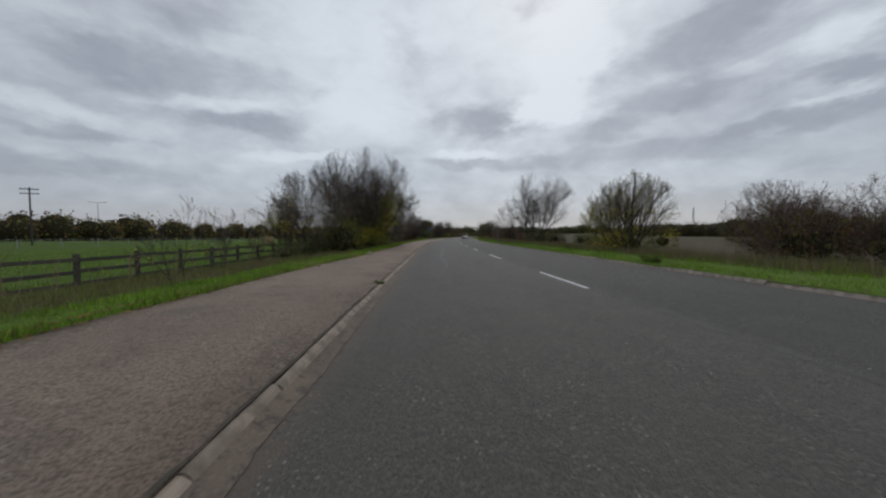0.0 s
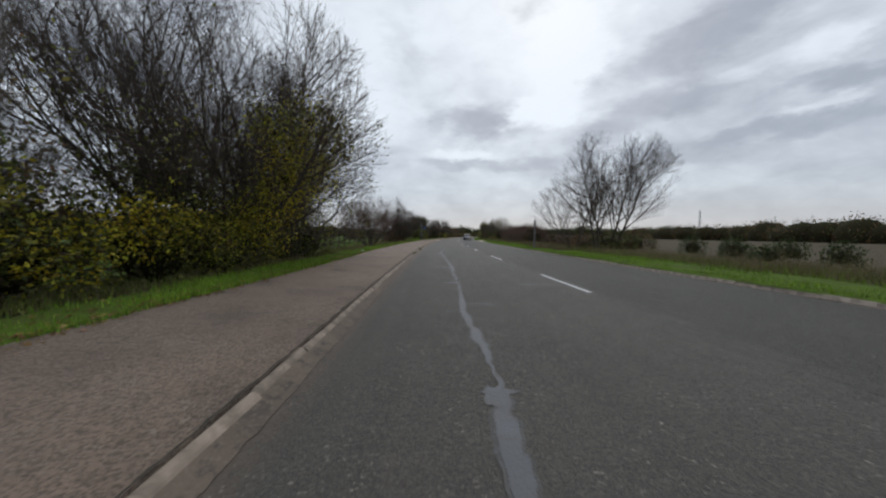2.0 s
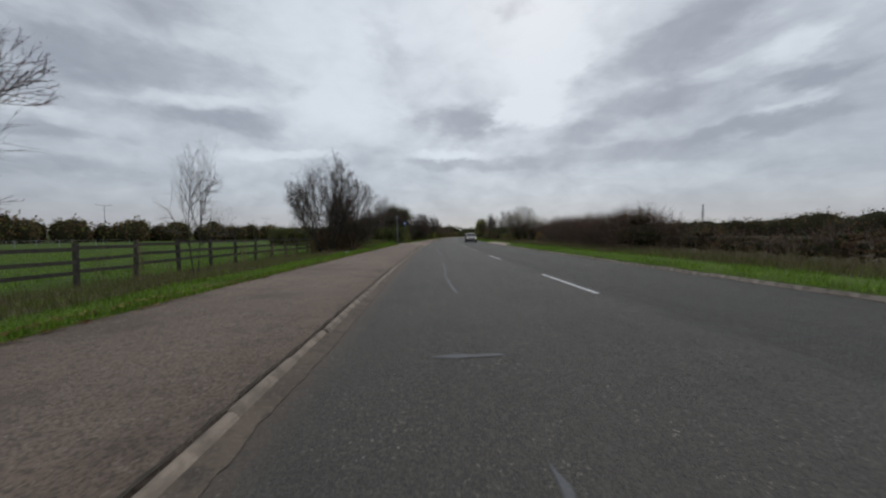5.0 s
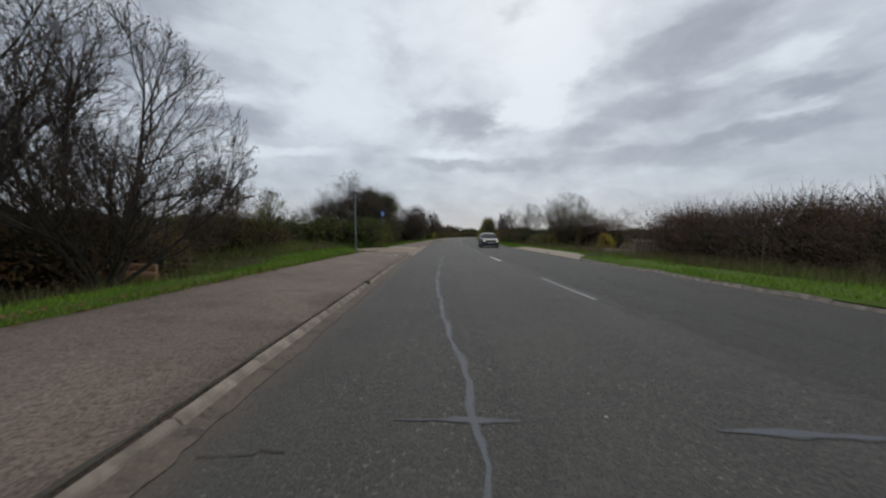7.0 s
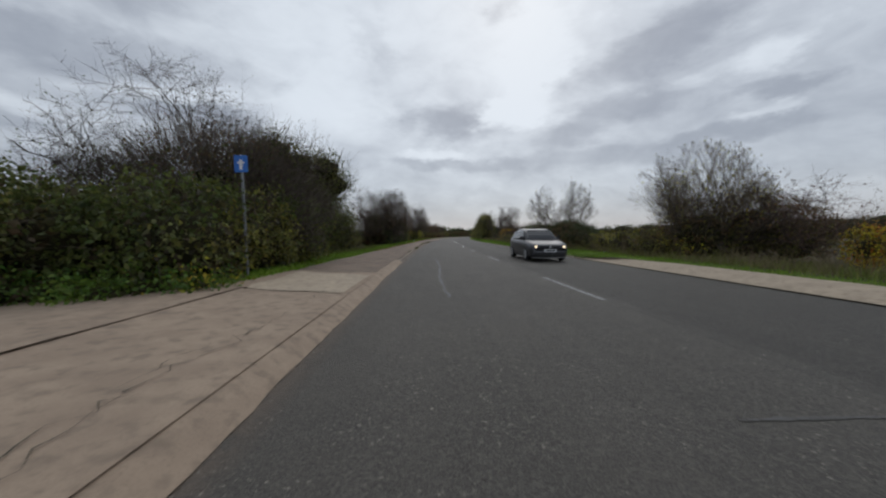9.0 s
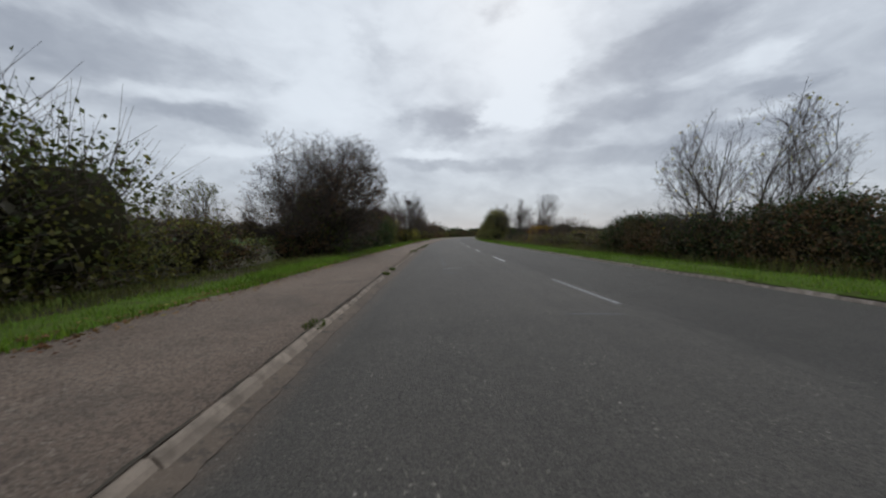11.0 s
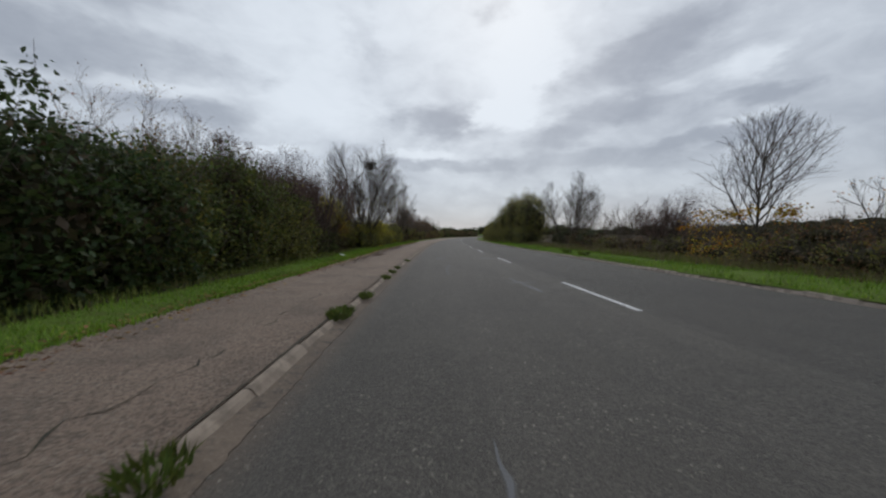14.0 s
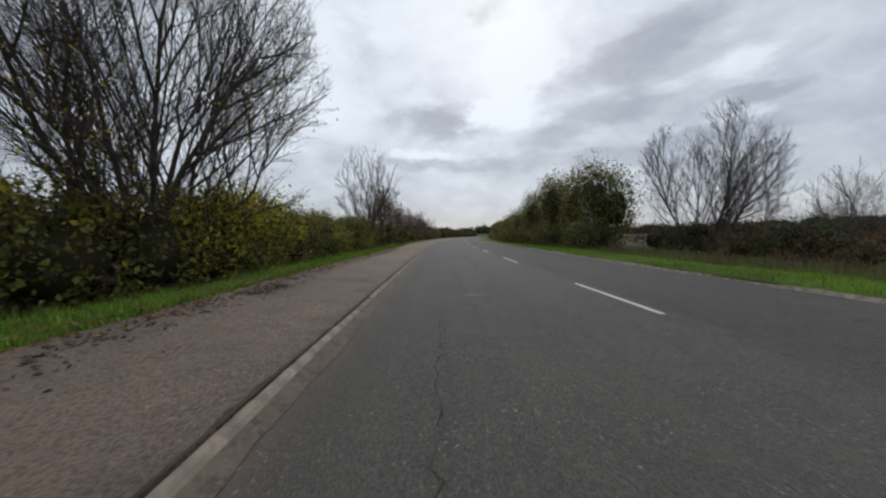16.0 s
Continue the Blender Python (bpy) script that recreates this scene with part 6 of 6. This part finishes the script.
M_CUT = plain("cut_wood", (0.38, 0.22, 0.11), (0.27, 0.16, 0.085), 10, 0.9, 0.4, 40)
for k, (s, u, ln, r, turn) in enumerate([(70.85, -5.75, .6, .13, 20), (71.1, -6.05, .7, .14, 35), (70.8, -6.3, .6, .11, 10), (71.0, -5.9, .6, .11, 28)]):
    bm = bmesh.new()
    rod(bm, (-ln / 2, 0, 0), (ln / 2, 0, 0), r, r * .9, 12)
    bmesh.ops.bevel(bm, geom=bm.edges[:], offset=.012, segments=1, affect="EDGES")
    ob = part("log", bm, M_CUT)
    ob.matrix_world = pose(*spot(s, u, lay(s, u) + r - .02 + (.2 if k == 3 else 0)), 0, 4, heading(s) + turn)
    tagged(ob, "cut orange-brown log lying in the grass", "log", "cut logs")


def rail_barrier(s, u, turn, n):
    root = new("wooden_barrier")
    root.matrix_world = pose(*spot(s, u, -.05), 0, 0, heading(s) + turn)
    for i in range(n):
        bm = bmesh.new()
        box(bm, (1.8 * i - .06, -.05, -.2), (1.8 * i + .06, .05, .85), .008)
        part("post", bm, M_WOOD, root)
        if i < n - 1:
            for z in (.42, .74):
                bm = bmesh.new()
                box(bm, (1.8 * i - .05, -.085, z - .05), (1.8 * (i + 1) + .05, -.051, z + .05), .006)
                part("rail", bm, M_WOOD, root)
    return tagged(root, "low two-rail wooden barrier beside the entrance", "fence")


rail_barrier(94.6, 18.6, 8, 4)
for k, (s, u) in enumerate([(86.6, 12.6), (88.0, 12.9), (85.4, 12.9)]):
    bm = bmesh.new()
    box(bm, (-.5, -.3, -.1), (.5, .3, .42), .06)
    for v in bm.verts:
        v.co += Vector((n1(v.co.x * 5, k), n1(v.co.y * 5, k + 3), n1(v.co.z * 5, k + 6))) * .06
    ob = part("concrete_block", bm, M_KERB)
    ob.matrix_world = pose(*spot(s, u, lay(s, u)), 0, 3, 20 * k)
    tagged(ob, "rough grey concrete block at the entrance", "block", "concrete blocks")


# ---------------------------------------------------------------- the dark hatchback
M_PAINT = Mat("car_paint", 0.3, 0.2)
M_PAINT.over(M_PAINT.span(M_PAINT.grain(40, 2.0), 0.3, 0.7), (0.05, 0.051, 0.056), (0.04, 0.041, 0.046))
M_PAINT.b.inputs["Coat Weight"].default_value = 0.15
M_PAINT = M_PAINT.done()
M_GLASS_DARK = plain("car_glass", (0.012, 0.014, 0.016), (0.02, 0.022, 0.024), 3, 0.06, gloss=0.8)
M_BLACK = plain("black_plastic", (0.014, 0.014, 0.015), (0.022, 0.022, 0.023), 20, 0.7)
M_RUBBER = plain("rubber", (0.02, 0.02, 0.021), (0.032, 0.031, 0.03), 15, 0.9)
M_RIM = plain("alloy", (0.42, 0.43, 0.44), (0.3, 0.31, 0.32), 12, 0.35, metal=0.9)
M_LAMP_ON = bpy.data.materials.new("lit_headlamp")
M_LAMP_ON.use_nodes = True
M_LAMP_ON.node_tree.nodes["Principled BSDF"].inputs["Base Color"].default_value = (0.9, 0.8, 0.6, 1)
M_LAMP_ON.node_tree.nodes["Principled BSDF"].inputs["Emission Color"].default_value = (1.0, 0.78, 0.5, 1)
M_LAMP_ON.node_tree.nodes["Principled BSDF"].inputs["Emission Strength"].default_value = 1.3


def loft(bm, sections):
    """Skin a closed tube over (y, [(x, z) ...]) half sections mirrored in x."""
    rings = []
    for y, half in sections:
        pts = [(x, z) for x, z in half] + [(-x, z) for x, z in reversed(half)]
        rings.append([bm.verts.new((x, y, z)) for x, z in pts])
    n = len(rings[0])
    for a, b in zip(rings, rings[1:]):
        for j in range(n):
            bm.faces.new((a[j], a[(j + 1) % n], b[(j + 1) % n], b[j]))
    bm.faces.new(rings[0])
    bm.faces.new(list(reversed(rings[-1])))
    bmesh.ops.recalc_face_normals(bm, faces=bm.faces)


def hatchback(s, u):
    root = new("car")
    root.matrix_world = pose(*spot(s, u, 0.02), 0, 0, heading(s))
    # the nose looks along -y
    bm = bmesh.new()

    def sec(y, w, z0, zb, zt):
        return (y, [(w * .86, z0), (w * .97, z0 + .1), (w, z0 + .3), (w * .985, zb), (w * .93, zt - .02), (w * .7, zt)])
    loft(bm, [sec(-2.02, .60, .3, .48, .56), sec(-1.97, .74, .2, .56, .68), sec(-1.82, .81, .18, .62, .76), sec(-1.4, .835, .17, .7, .86), sec(-.95, .84, .17, .78, .94), sec(0, .84, .17, .84, .95), sec(1.2, .84, .17, .88, .98), sec(1.75, .82, .2, .9, 1.0), sec(1.93, .76, .28, .88, .98), sec(1.97, .66, .36, .8, .9)])
    body = part("body", bm, M_PAINT, root, smooth=True)
    bm = bmesh.new()

    def cab(y, w0, w1, z0, z1):
        return (y, [(w0, z0), (w0 * .6 + w1 * .4, z0 + (z1 - z0) * .5), (w1, z1 - .04), (w1 * .8, z1)])
    loft(bm, [cab(-.98, .74, .72, .93, .97), cab(-.3, .76, .6, .94, 1.38), cab(.1, .77, .6, .95, 1.45), cab(.8, .77, .6, .96, 1.45), cab(1.45, .76, .57, .97, 1.36), cab(1.86, .72, .56, .98, 1.06)])
    part("cabin", bm, M_PAINT, root, smooth=True)

    def panel(name, pts, mat, parent, label=""):
        bm = bmesh.new()
        top = [bm.verts.new(p) for p in pts]
        f = bm.faces.new(top)
        f.normal_update()
        n = f.normal.copy()
        r = bmesh.ops.extrude_face_region(bm, geom=[f])
        for v in r["geom"]:
            if isinstance(v, bmesh.types.BMVert):
                v.co -= n * 0.02
        bmesh.ops.recalc_face_normals(bm, faces=bm.faces)
        return part(name, bm, mat, parent, label)
    panel("windscreen", [(-.66, -.93, .985), (.66, -.93, .985), (.545, -.33, 1.385), (-.545, -.33, 1.385)], M_GLASS_DARK, root)
    for k in (-1, 1):
        for a, b in (((-.66, .12), (-.26, .12)), ((.18, 1.05), (.18, .95)), ((1.1, 1.5), (1.0, 1.3))):
            panel("side_window", [(k * .772, a[0], .99), (k * .775, a[1], .995), (k * .638, b[1], 1.33), (k * .638, b[0], 1.33)], M_GLASS_DARK, root)
        panel("headlight", [(k * .5, -2.0, .585), (k * .74, -1.9, .6), (k * .775, -1.78, .73), (k * .5, -1.925, .70)], M_GLASS_DARK, root, "clear headlight")
        bm = bmesh.new()
        bmesh.ops.create_uvsphere(bm, u_segments=12, v_segments=8, radius=.055)
        for v in bm.verts:
            v.co = Vector((v.co.x + k * .6, v.co.y * .5 - 1.985, v.co.z + .64))
        part("headlamp_bulb", bm, M_LAMP_ON, root, "glowing warm headlamp")
        bm = bmesh.new()
        box(bm, (k * .86 - .07, -.72, .98), (k * .86 + .07, -.58, 1.1), .03)
        rod(bm, (k * .76, -.62, .99), (k * .86, -.65, 1.02), .025, .025, 6)
        part("mirror", bm, M_PAINT, root)
    bm = bmesh.new()
    box(bm, (-.44, -2.035, .58), (.44, -1.96, .68), .015)
    part("grille", bm, M_BLACK, root)
    bm = bmesh.new()
    box(bm, (-.6, -2.045, .25), (.6, -1.95, .4), .02)
    part("lower_grille", bm, M_BLACK, root)
    bm = bmesh.new()
    box(bm, (-.26, -2.06, .43), (.26, -2.035, .54), .004)
    plate = part("number_plate", bm, M_WHITE, root, "white plate with a dark bar")
    bm = bmesh.new()
    box(bm, (-.2, -2.0645, .46), (.2, -2.0605, .51))
    part("lettering_bar", bm, M_BLACK, plate)
    bm = bmesh.new()
    rod(bm, (0, -2.05, .63), (0, -2.035, .63), .055, .055, 20)
    part("badge", bm, M_RIM, root)
    bm = bmesh.new()
    box(bm, (-.74, -1.99, .17), (.74, -1.8, .2), .01)
    part("splitter", bm, M_RIM, root)
    for y in (-1.25, 1.22):
        for k in (-1, 1):
            bm = bmesh.new()
            rod(bm, (k * .66, y, .3), (k * .85, y, .3), .3, .3, 28)
            bmesh.ops.bevel(bm, geom=[e for e in bm.edges if abs(e.verts[0].co.x - e.verts[1].co.x) < 1e-5], offset=.03, segments=2, affect="EDGES")
            wheel = part("tyre", bm, M_RUBBER, root, smooth=True)
            bm = bmesh.new()
            rod(bm, (k * .84, y, .3), (k * .857, y, .3), .195, .19, 24)
            for i in range(5):
                a = 2 * math.pi * i / 5
                rod(bm, (k * .86, y, .3), (k * .862, y + math.cos(a) * .18, .3 + math.sin(a) * .18), .025, .02, 6)
            part("rim", bm, M_RIM, wheel)
    return tagged(root, "dark grey hatchback with its headlamps lit", "car")


hatchback(98.0, 5.3)


# ---------------------------------------------------------------- litter
M_CAN = plain("red_carton", (0.6, 0.05, 0.06), (0.7, 0.6, 0.58), 14, 0.5)
bm = bmesh.new()
box(bm, (-.09, -.06, 0), (.09, .06, .035), .012)
for v in bm.verts:
    v.co.z += 0.03 * n1(v.co.x * 20, 2) + .01
    v.co.x += 0.02 * n1(v.co.y * 20, 4)
ob = part("crushed_carton", bm, M_CAN)
ob.matrix_world = pose(*spot(127.4, -0.87, 0.012), 0, 6, 40)
tagged(ob, "crushed red and white carton in the gutter", "litter")
for k, (s, u) in enumerate([(64.2, -4.6), (142.4, -4.0), (128.5, -3.7), (36.9, -3.9), (101, 10.2), (18.0, -3.4)]):
    bm = bmesh.new()
    bmesh.ops.create_grid(bm, x_segments=4, y_segments=4, size=0.09)
    for v in bm.verts:
        v.co.z = 0.05 + 0.06 * n1(v.co.x * 16 + k, v.co.y * 16)
    r = bmesh.ops.solidify(bm, geom=bm.faces[:], thickness=0.002)
    ob = part("paper_scrap", bm, M_SPRAY)
    ob.matrix_world = pose(*spot(s, u, lay(s, u) + .02), 10, 0, 50 * k)
    tagged(ob, "crumpled white paper scrap in the grass", "litter", "paper scraps")


# ---------------------------------------------------------------- grass, weeds, fallen leaves
def bend_xy(s, u):
    a = s / BEND
    return BEND * (1 - np.cos(a)) + u * np.cos(a), BEND * np.sin(a) - u * np.sin(a)


def smooth_noise(s, u, seed):
    return np.sin(s * 1.7 + seed) * np.sin(u * 2.3 + seed * 2) + np.sin(s * 0.53 + u + seed * 3) + 0.6 * np.sin(s * 4.1 - u * 3.3 + seed)


def blades(name, n, s0, s1, u_of, h0, h1, mat, seed, label, category="grass", lean=0.45, width=0.009, base_z=None, drop=None):
    rs = np.random.RandomState(seed)
    s = rs.uniform(s0, s1, n)
    u = u_of(s, rs.rand(n))
    keep = smooth_noise(s, u, seed) > rs.normal(size=n) * 0.7 - 1.1
    if drop is not None:
        keep &= ~drop(s, u)
    s, u = s[keep], u[keep]
    n = len(s)
    x, y = bend_xy(s, u)
    z = base_z(s, u) if base_z else np.array([lay(a, b) for a, b in zip(s, u)]) + 0.01
    h = rs.uniform(h0, h1, n) * (1 + 0.25 * smooth_noise(s * .7, u, seed + 4))
    a = rs.uniform(0, 2 * np.pi, n)
    w = width * rs.uniform(0.7, 1.5, n)
    dx, dy = np.cos(a) * w, np.sin(a) * w
    b = rs.uniform(0, 2 * np.pi, n)
    l = np.abs(rs.normal(size=n)) * lean * h
    p0 = np.stack([x - dx, y - dy, z - .02], 1)
    p1 = np.stack([x + dx, y + dy, z - .02], 1)
    p3 = np.stack([x + np.cos(b) * l, y + np.sin(b) * l, z + h], 1)
    v = np.stack([p0, p1, p3], 1).reshape(-1, 3)
    t = np.arange(n)[:, None] * 3 + np.array([[0, 1, 2]])
    ob = put(name, fast_mesh(name, v, t, mat))
    return tagged(ob, label, category, kind="stuff")


M_ROUGH = plain("rough_grass_blades", (0.16, 0.21, 0.04), (0.15, 0.14, 0.05), 0.7, 0.8, island=0.4, hue=0.03, gloss=0.2)
BACK = np.array([back_edge(-12 + 0.5 * i) for i in range(900)])
back_of = lambda s: np.interp(s, -12 + 0.5 * np.arange(900), BACK)
in_mouth = lambda s, u: (s > 83.0) & (s < 88.6)
blades("verge_grass", 150000, -2, 180, lambda s, r: back_of(s) + 0.07 - 1.1 * r ** 1.2, 0.04, 0.12, M_GRASS, 1, "short bright green verge grass", drop=in_mouth)
blades("verge_grass", 100000, 2, 185, lambda s, r: EDGE_R + 0.08 + 2.3 * r ** 1.3, 0.04, 0.12, M_GRASS, 2, "short bright green verge grass", drop=lambda s, u: (s > 81) & (s < 97) & (u < 9.0))
blades("rough_grass", 42000, -2, 82, lambda s, r: back_of(s) - 0.9 - 4.6 * r, 0.1, 0.3, M_DRY, 3, "tall dead brown grass and stems before the fence", "rough grass", width=0.003, lean=0.3)
blades("rough_grass", 60000, -2, 82, lambda s, r: -4.6 - 5.2 * r, 0.05, 0.2, M_ROUGH, 4, "rough green grass before the fence", "rough grass", width=0.006)
blades("rough_grass", 90000, 4, 180, lambda s, r: 10.0 + 5.5 * r, 0.18, 0.62, M_DRY, 5, "dead brown grass beyond the verge", "rough grass", width=0.0045, lean=0.3)
blades("rough_grass", 60000, 4, 180, lambda s, r: 9.7 + 6 * r ** 1.4, 0.1, 0.38, M_ROUGH, 9, "rough olive grass beyond the verge", "rough grass", width=0.008)
blades("rough_grass", 16000, 77, 82.9, lambda s, r: -4.5 - 8.5 * r, 0.16, 0.42, M_ROUGH, 10, "tall rough grass beside the side track", "rough grass", width=0.007)
blades("rough_grass", 5000, 78, 82.9, lambda s, r: -5.0 - 8 * r, 0.2, 0.5, M_DRY, 11, "tall straw-coloured grass beside the side track", "rough grass", width=0.005, lean=0.35)
blades("rough_grass", 9000, 42, 50, lambda s, r: 8.8 + 1.8 * r, 0.1, 0.4, M_DRY, 6, "tall dead grass round a post", "rough grass", width=0.004, lean=0.3)
blades("rough_grass", 40000, 98, 180, lambda s, r: back_of(s) - 0.8 - 2.2 * r, 0.05, 0.16, M_ROUGH, 7, "rough grass below the hedges", "rough grass", width=0.006)
blades("pasture_grass", 60000, 0, 90, lambda s, r: -9.8 - 26 * r ** 1.4, 0.04, 0.12, M_GRASS, 8, "grazed green pasture grass", "grass", width=0.014)


def weed(s, u, r, n, h, seed, label="green weed tuft growing in the kerb joint", z=0.05, mat=None):
    rs = np.random.RandomState(seed)
    a, k = rs.uniform(0, 2 * np.pi, n), np.sqrt(rs.rand(n)) * r
    px, py = np.cos(a) * k * .5, np.sin(a) * k
    hh = h * rs.uniform(.4, 1.1, n)
    out = rs.uniform(.2, .9, n) * hh
    w = rs.uniform(.006, .014, n)
    b = a + rs.normal(size=n) * .6
    v = np.stack([np.stack([px - w, py, np.zeros(n)], 1), np.stack([px + w, py, np.zeros(n)], 1), np.stack([px + np.cos(b) * out * .4 + w * .7, py + np.sin(b) * out * .4, hh * .65], 1), np.stack([px + np.cos(b) * out, py + np.sin(b) * out, hh], 1)], 1).reshape(-1, 3)
    q = np.arange(n)[:, None] * 4
    t = np.concatenate([q + np.array([[0, 1, 2]]), q + np.array([[0, 2, 3]])], 1).reshape(-1, 3)
    ob = put("weed", fast_mesh("weed", v, t, mat or M_GRASS))
    ob.matrix_world = pose(*spot(s, u, z), 0, 0, heading(s))
    return tagged(ob, label, "weed", "kerb weeds", "stuff")


M_WEED = plain("weed_leaves", (0.14, 0.185, 0.035), (0.1, 0.12, 0.035), 3, 0.8, island=0.45, hue=0.03, gloss=0.2)
for k, (s, u, r, n, h) in enumerate([(39.0, -1.34, .14, 70, .08), (38.4, -1.33, .15, 80, .08), (129.1, -1.3, .3, 220, .14), (132.15, -1.32, .35, 300, .15), (133.5, -1.25, .25, 160, .14), (136.1, -1.3, .3, 160, .13), (7.6, -1.4, .25, 120, .1), (122.9, -1.45, .45, 330, .13), (124.1, -1.5, .3, 200, .12), (126.2, -1.46, .22, 130, .12), (127.6, -1.47, .2, 120, .12), (120.0, -1.5, .14, 150, .1), (120.9, -1.49, .07, 40, .2), (137.4, -1.3, .25, 120, .13), (138.6, -1.3, .2, 120, .12), (141.8, -1.28, .3, 160, .1), (104.3, -1.4, .25, 120, .1), (105.2, -1.75, .22, 110, .09), (110.9, -1.3, .2, 110, .12), (109.7, -1.32, .25, 150, .1), (43.6, -1.25, .12, 60, .22), (71.3, -1.35, .15, 90, .08), (86, 7.75, .15, 70, .1), (132.5, -1.3, .15, 80, .12), (118.6, -1.5, .12, 60, .08)]):
    weed(s, u + (0.2 if u < 0 else 0), r * .8, n, h * .7, 400 + k, z=0.06, mat=M_WEED)
for k, (s, u) in enumerate([(11.9, 8.05), (12.3, 8.2), (147.8, 8.0), (145.4, 8.0)]):
    weed(s, u, .26, 300, .3, 440 + k, "dark leafy weed clump growing over the kerb", 0.06, M_WEED)


M_WET_LEAF = foliage("wet_leaf_litter", (0.11, 0.065, 0.04), (0.075, 0.045, 0.03), vary=0.5, gloss=0.4, rough=0.5)


def litter(n, s0, s1, u_of, size, seed, label, drop=None, mat=None):
    rs = np.random.RandomState(seed)
    s = rs.uniform(s0, s1, n)
    u = u_of(s, rs)
    if drop is not None:
        k = ~drop(s, u)
        s, u = s[k], u[k]
    n = len(s)
    x, y = bend_xy(s, u)
    edge = back_of(s)
    z = np.where(u > edge + .03, 0.103 + 0.095 * np.clip((-1.3 - u) / 2.45, 0, 1) + .012, np.array([lay(a, b) for a, b in zip(s, u)]) + .05)
    c = np.stack([x, y, z], 1)
    a = rs.uniform(0, 2 * np.pi, n)
    k = (size * rs.uniform(.5, 1.4, n))[:, None]
    A = np.stack([np.cos(a), np.sin(a), rs.normal(size=n) * .25], 1) * k
    B = np.stack([-np.sin(a), np.cos(a), rs.normal(size=n) * .25], 1) * k * .6
    v = np.stack([c - A, c + B + [0, 0, .006], c + A, c - B + [0, 0, .006]], 1).reshape(-1, 3)
    q = np.arange(n)[:, None] * 4
    t = np.concatenate([q + np.array([[0, 1, 2]]), q + np.array([[0, 2, 3]])], 1).reshape(-1, 3)
    return tagged(put("fallen_leaves", fast_mesh("fallen_leaves", v, t, mat or M_LITTER)), label, "fallen leaves", kind="stuff")


litter(5200, 0, 82, lambda s, rs: back_of(s) + rs.normal(size=len(s)) * .1, 0.032, 1, "yellow and brown leaves along the footway's edge")
litter(7500, 103, 175, lambda s, rs: back_of(s) + .06 + rs.normal(size=len(s)) * .14, 0.03, 2, "brown leaves along the footway's edge", in_mouth)
litter(2600, 138, 170, lambda s, rs: back_of(s) + .25 + np.abs(rs.normal(size=len(s))) * .3, 0.03, 3, "red-brown leaves lying on the footway", mat=M_WET_LEAF)
litter(420, 143.6, 144.8, lambda s, rs: -2.75 + rs.normal(size=len(s)) * .11, 0.03, 5, "clump of wet brown leaves on the footway", mat=M_WET_LEAF)
litter(260, 151.4, 152.6, lambda s, rs: -3.0 + rs.normal(size=len(s)) * .15, 0.03, 6, "clump of wet brown leaves on the footway", mat=M_WET_LEAF)
litter(900, 10, 34, lambda s, rs: back_of(s) - .4 + rs.normal(size=len(s)) * .3, 0.035, 4, "yellow leaves fallen below hawthorns")


# ---------------------------------------------------------------- dead weed stems along the fence and beyond the right verge
def stalk_mesh(seed, h):
    g = Growth(seed)
    for i in range(5):
        w = g.rnd.uniform(0, 6.28)
        g.grow(Vector((math.cos(w) * .06, math.sin(w) * .06, -.03)), Vector((math.cos(w) * .2, math.sin(w) * .2, 1)).normalized(), h * g.rnd.uniform(.7, 1), 0.007, 1, dict(TREE, levels=2, kids=(0, 7), bare=(0, .3), angle=(20, 50), ratio=(.25, .4), fine=.003))
    me = bpy.data.meshes.new("stalks")
    nv = len(g.limb_v)
    me.from_pydata(g.limb_v + g.twig_v, [], g.limb_f + [tuple(i + nv for i in f) for f in g.twig_f])
    me.materials.append(M_DRY)
    return me


STALKS = [stalk_mesh(700 + k, .75 + .12 * k) for k in range(5)]
rnd = random.Random(77)
for k in range(150):
    if k < 80:
        s, u = rnd.uniform(0, 80), rnd.choice((-1, 1)) * rnd.uniform(0, .9) - 8.3
    else:
        s, u = rnd.uniform(8, 165), rnd.uniform(10.2, 13.5)
    ob = new("weed_stalk", STALKS[k % 5])
    ob.matrix_world = pose(*spot(s, u, lay(s, u)), 0, 0, rnd.uniform(0, 360)) @ Matrix.Scale(rnd.uniform(.7, 1.3), 4)
    tagged(ob, "tall dead brown weed stalks in rough grass", "weed", "dead weed stalks")
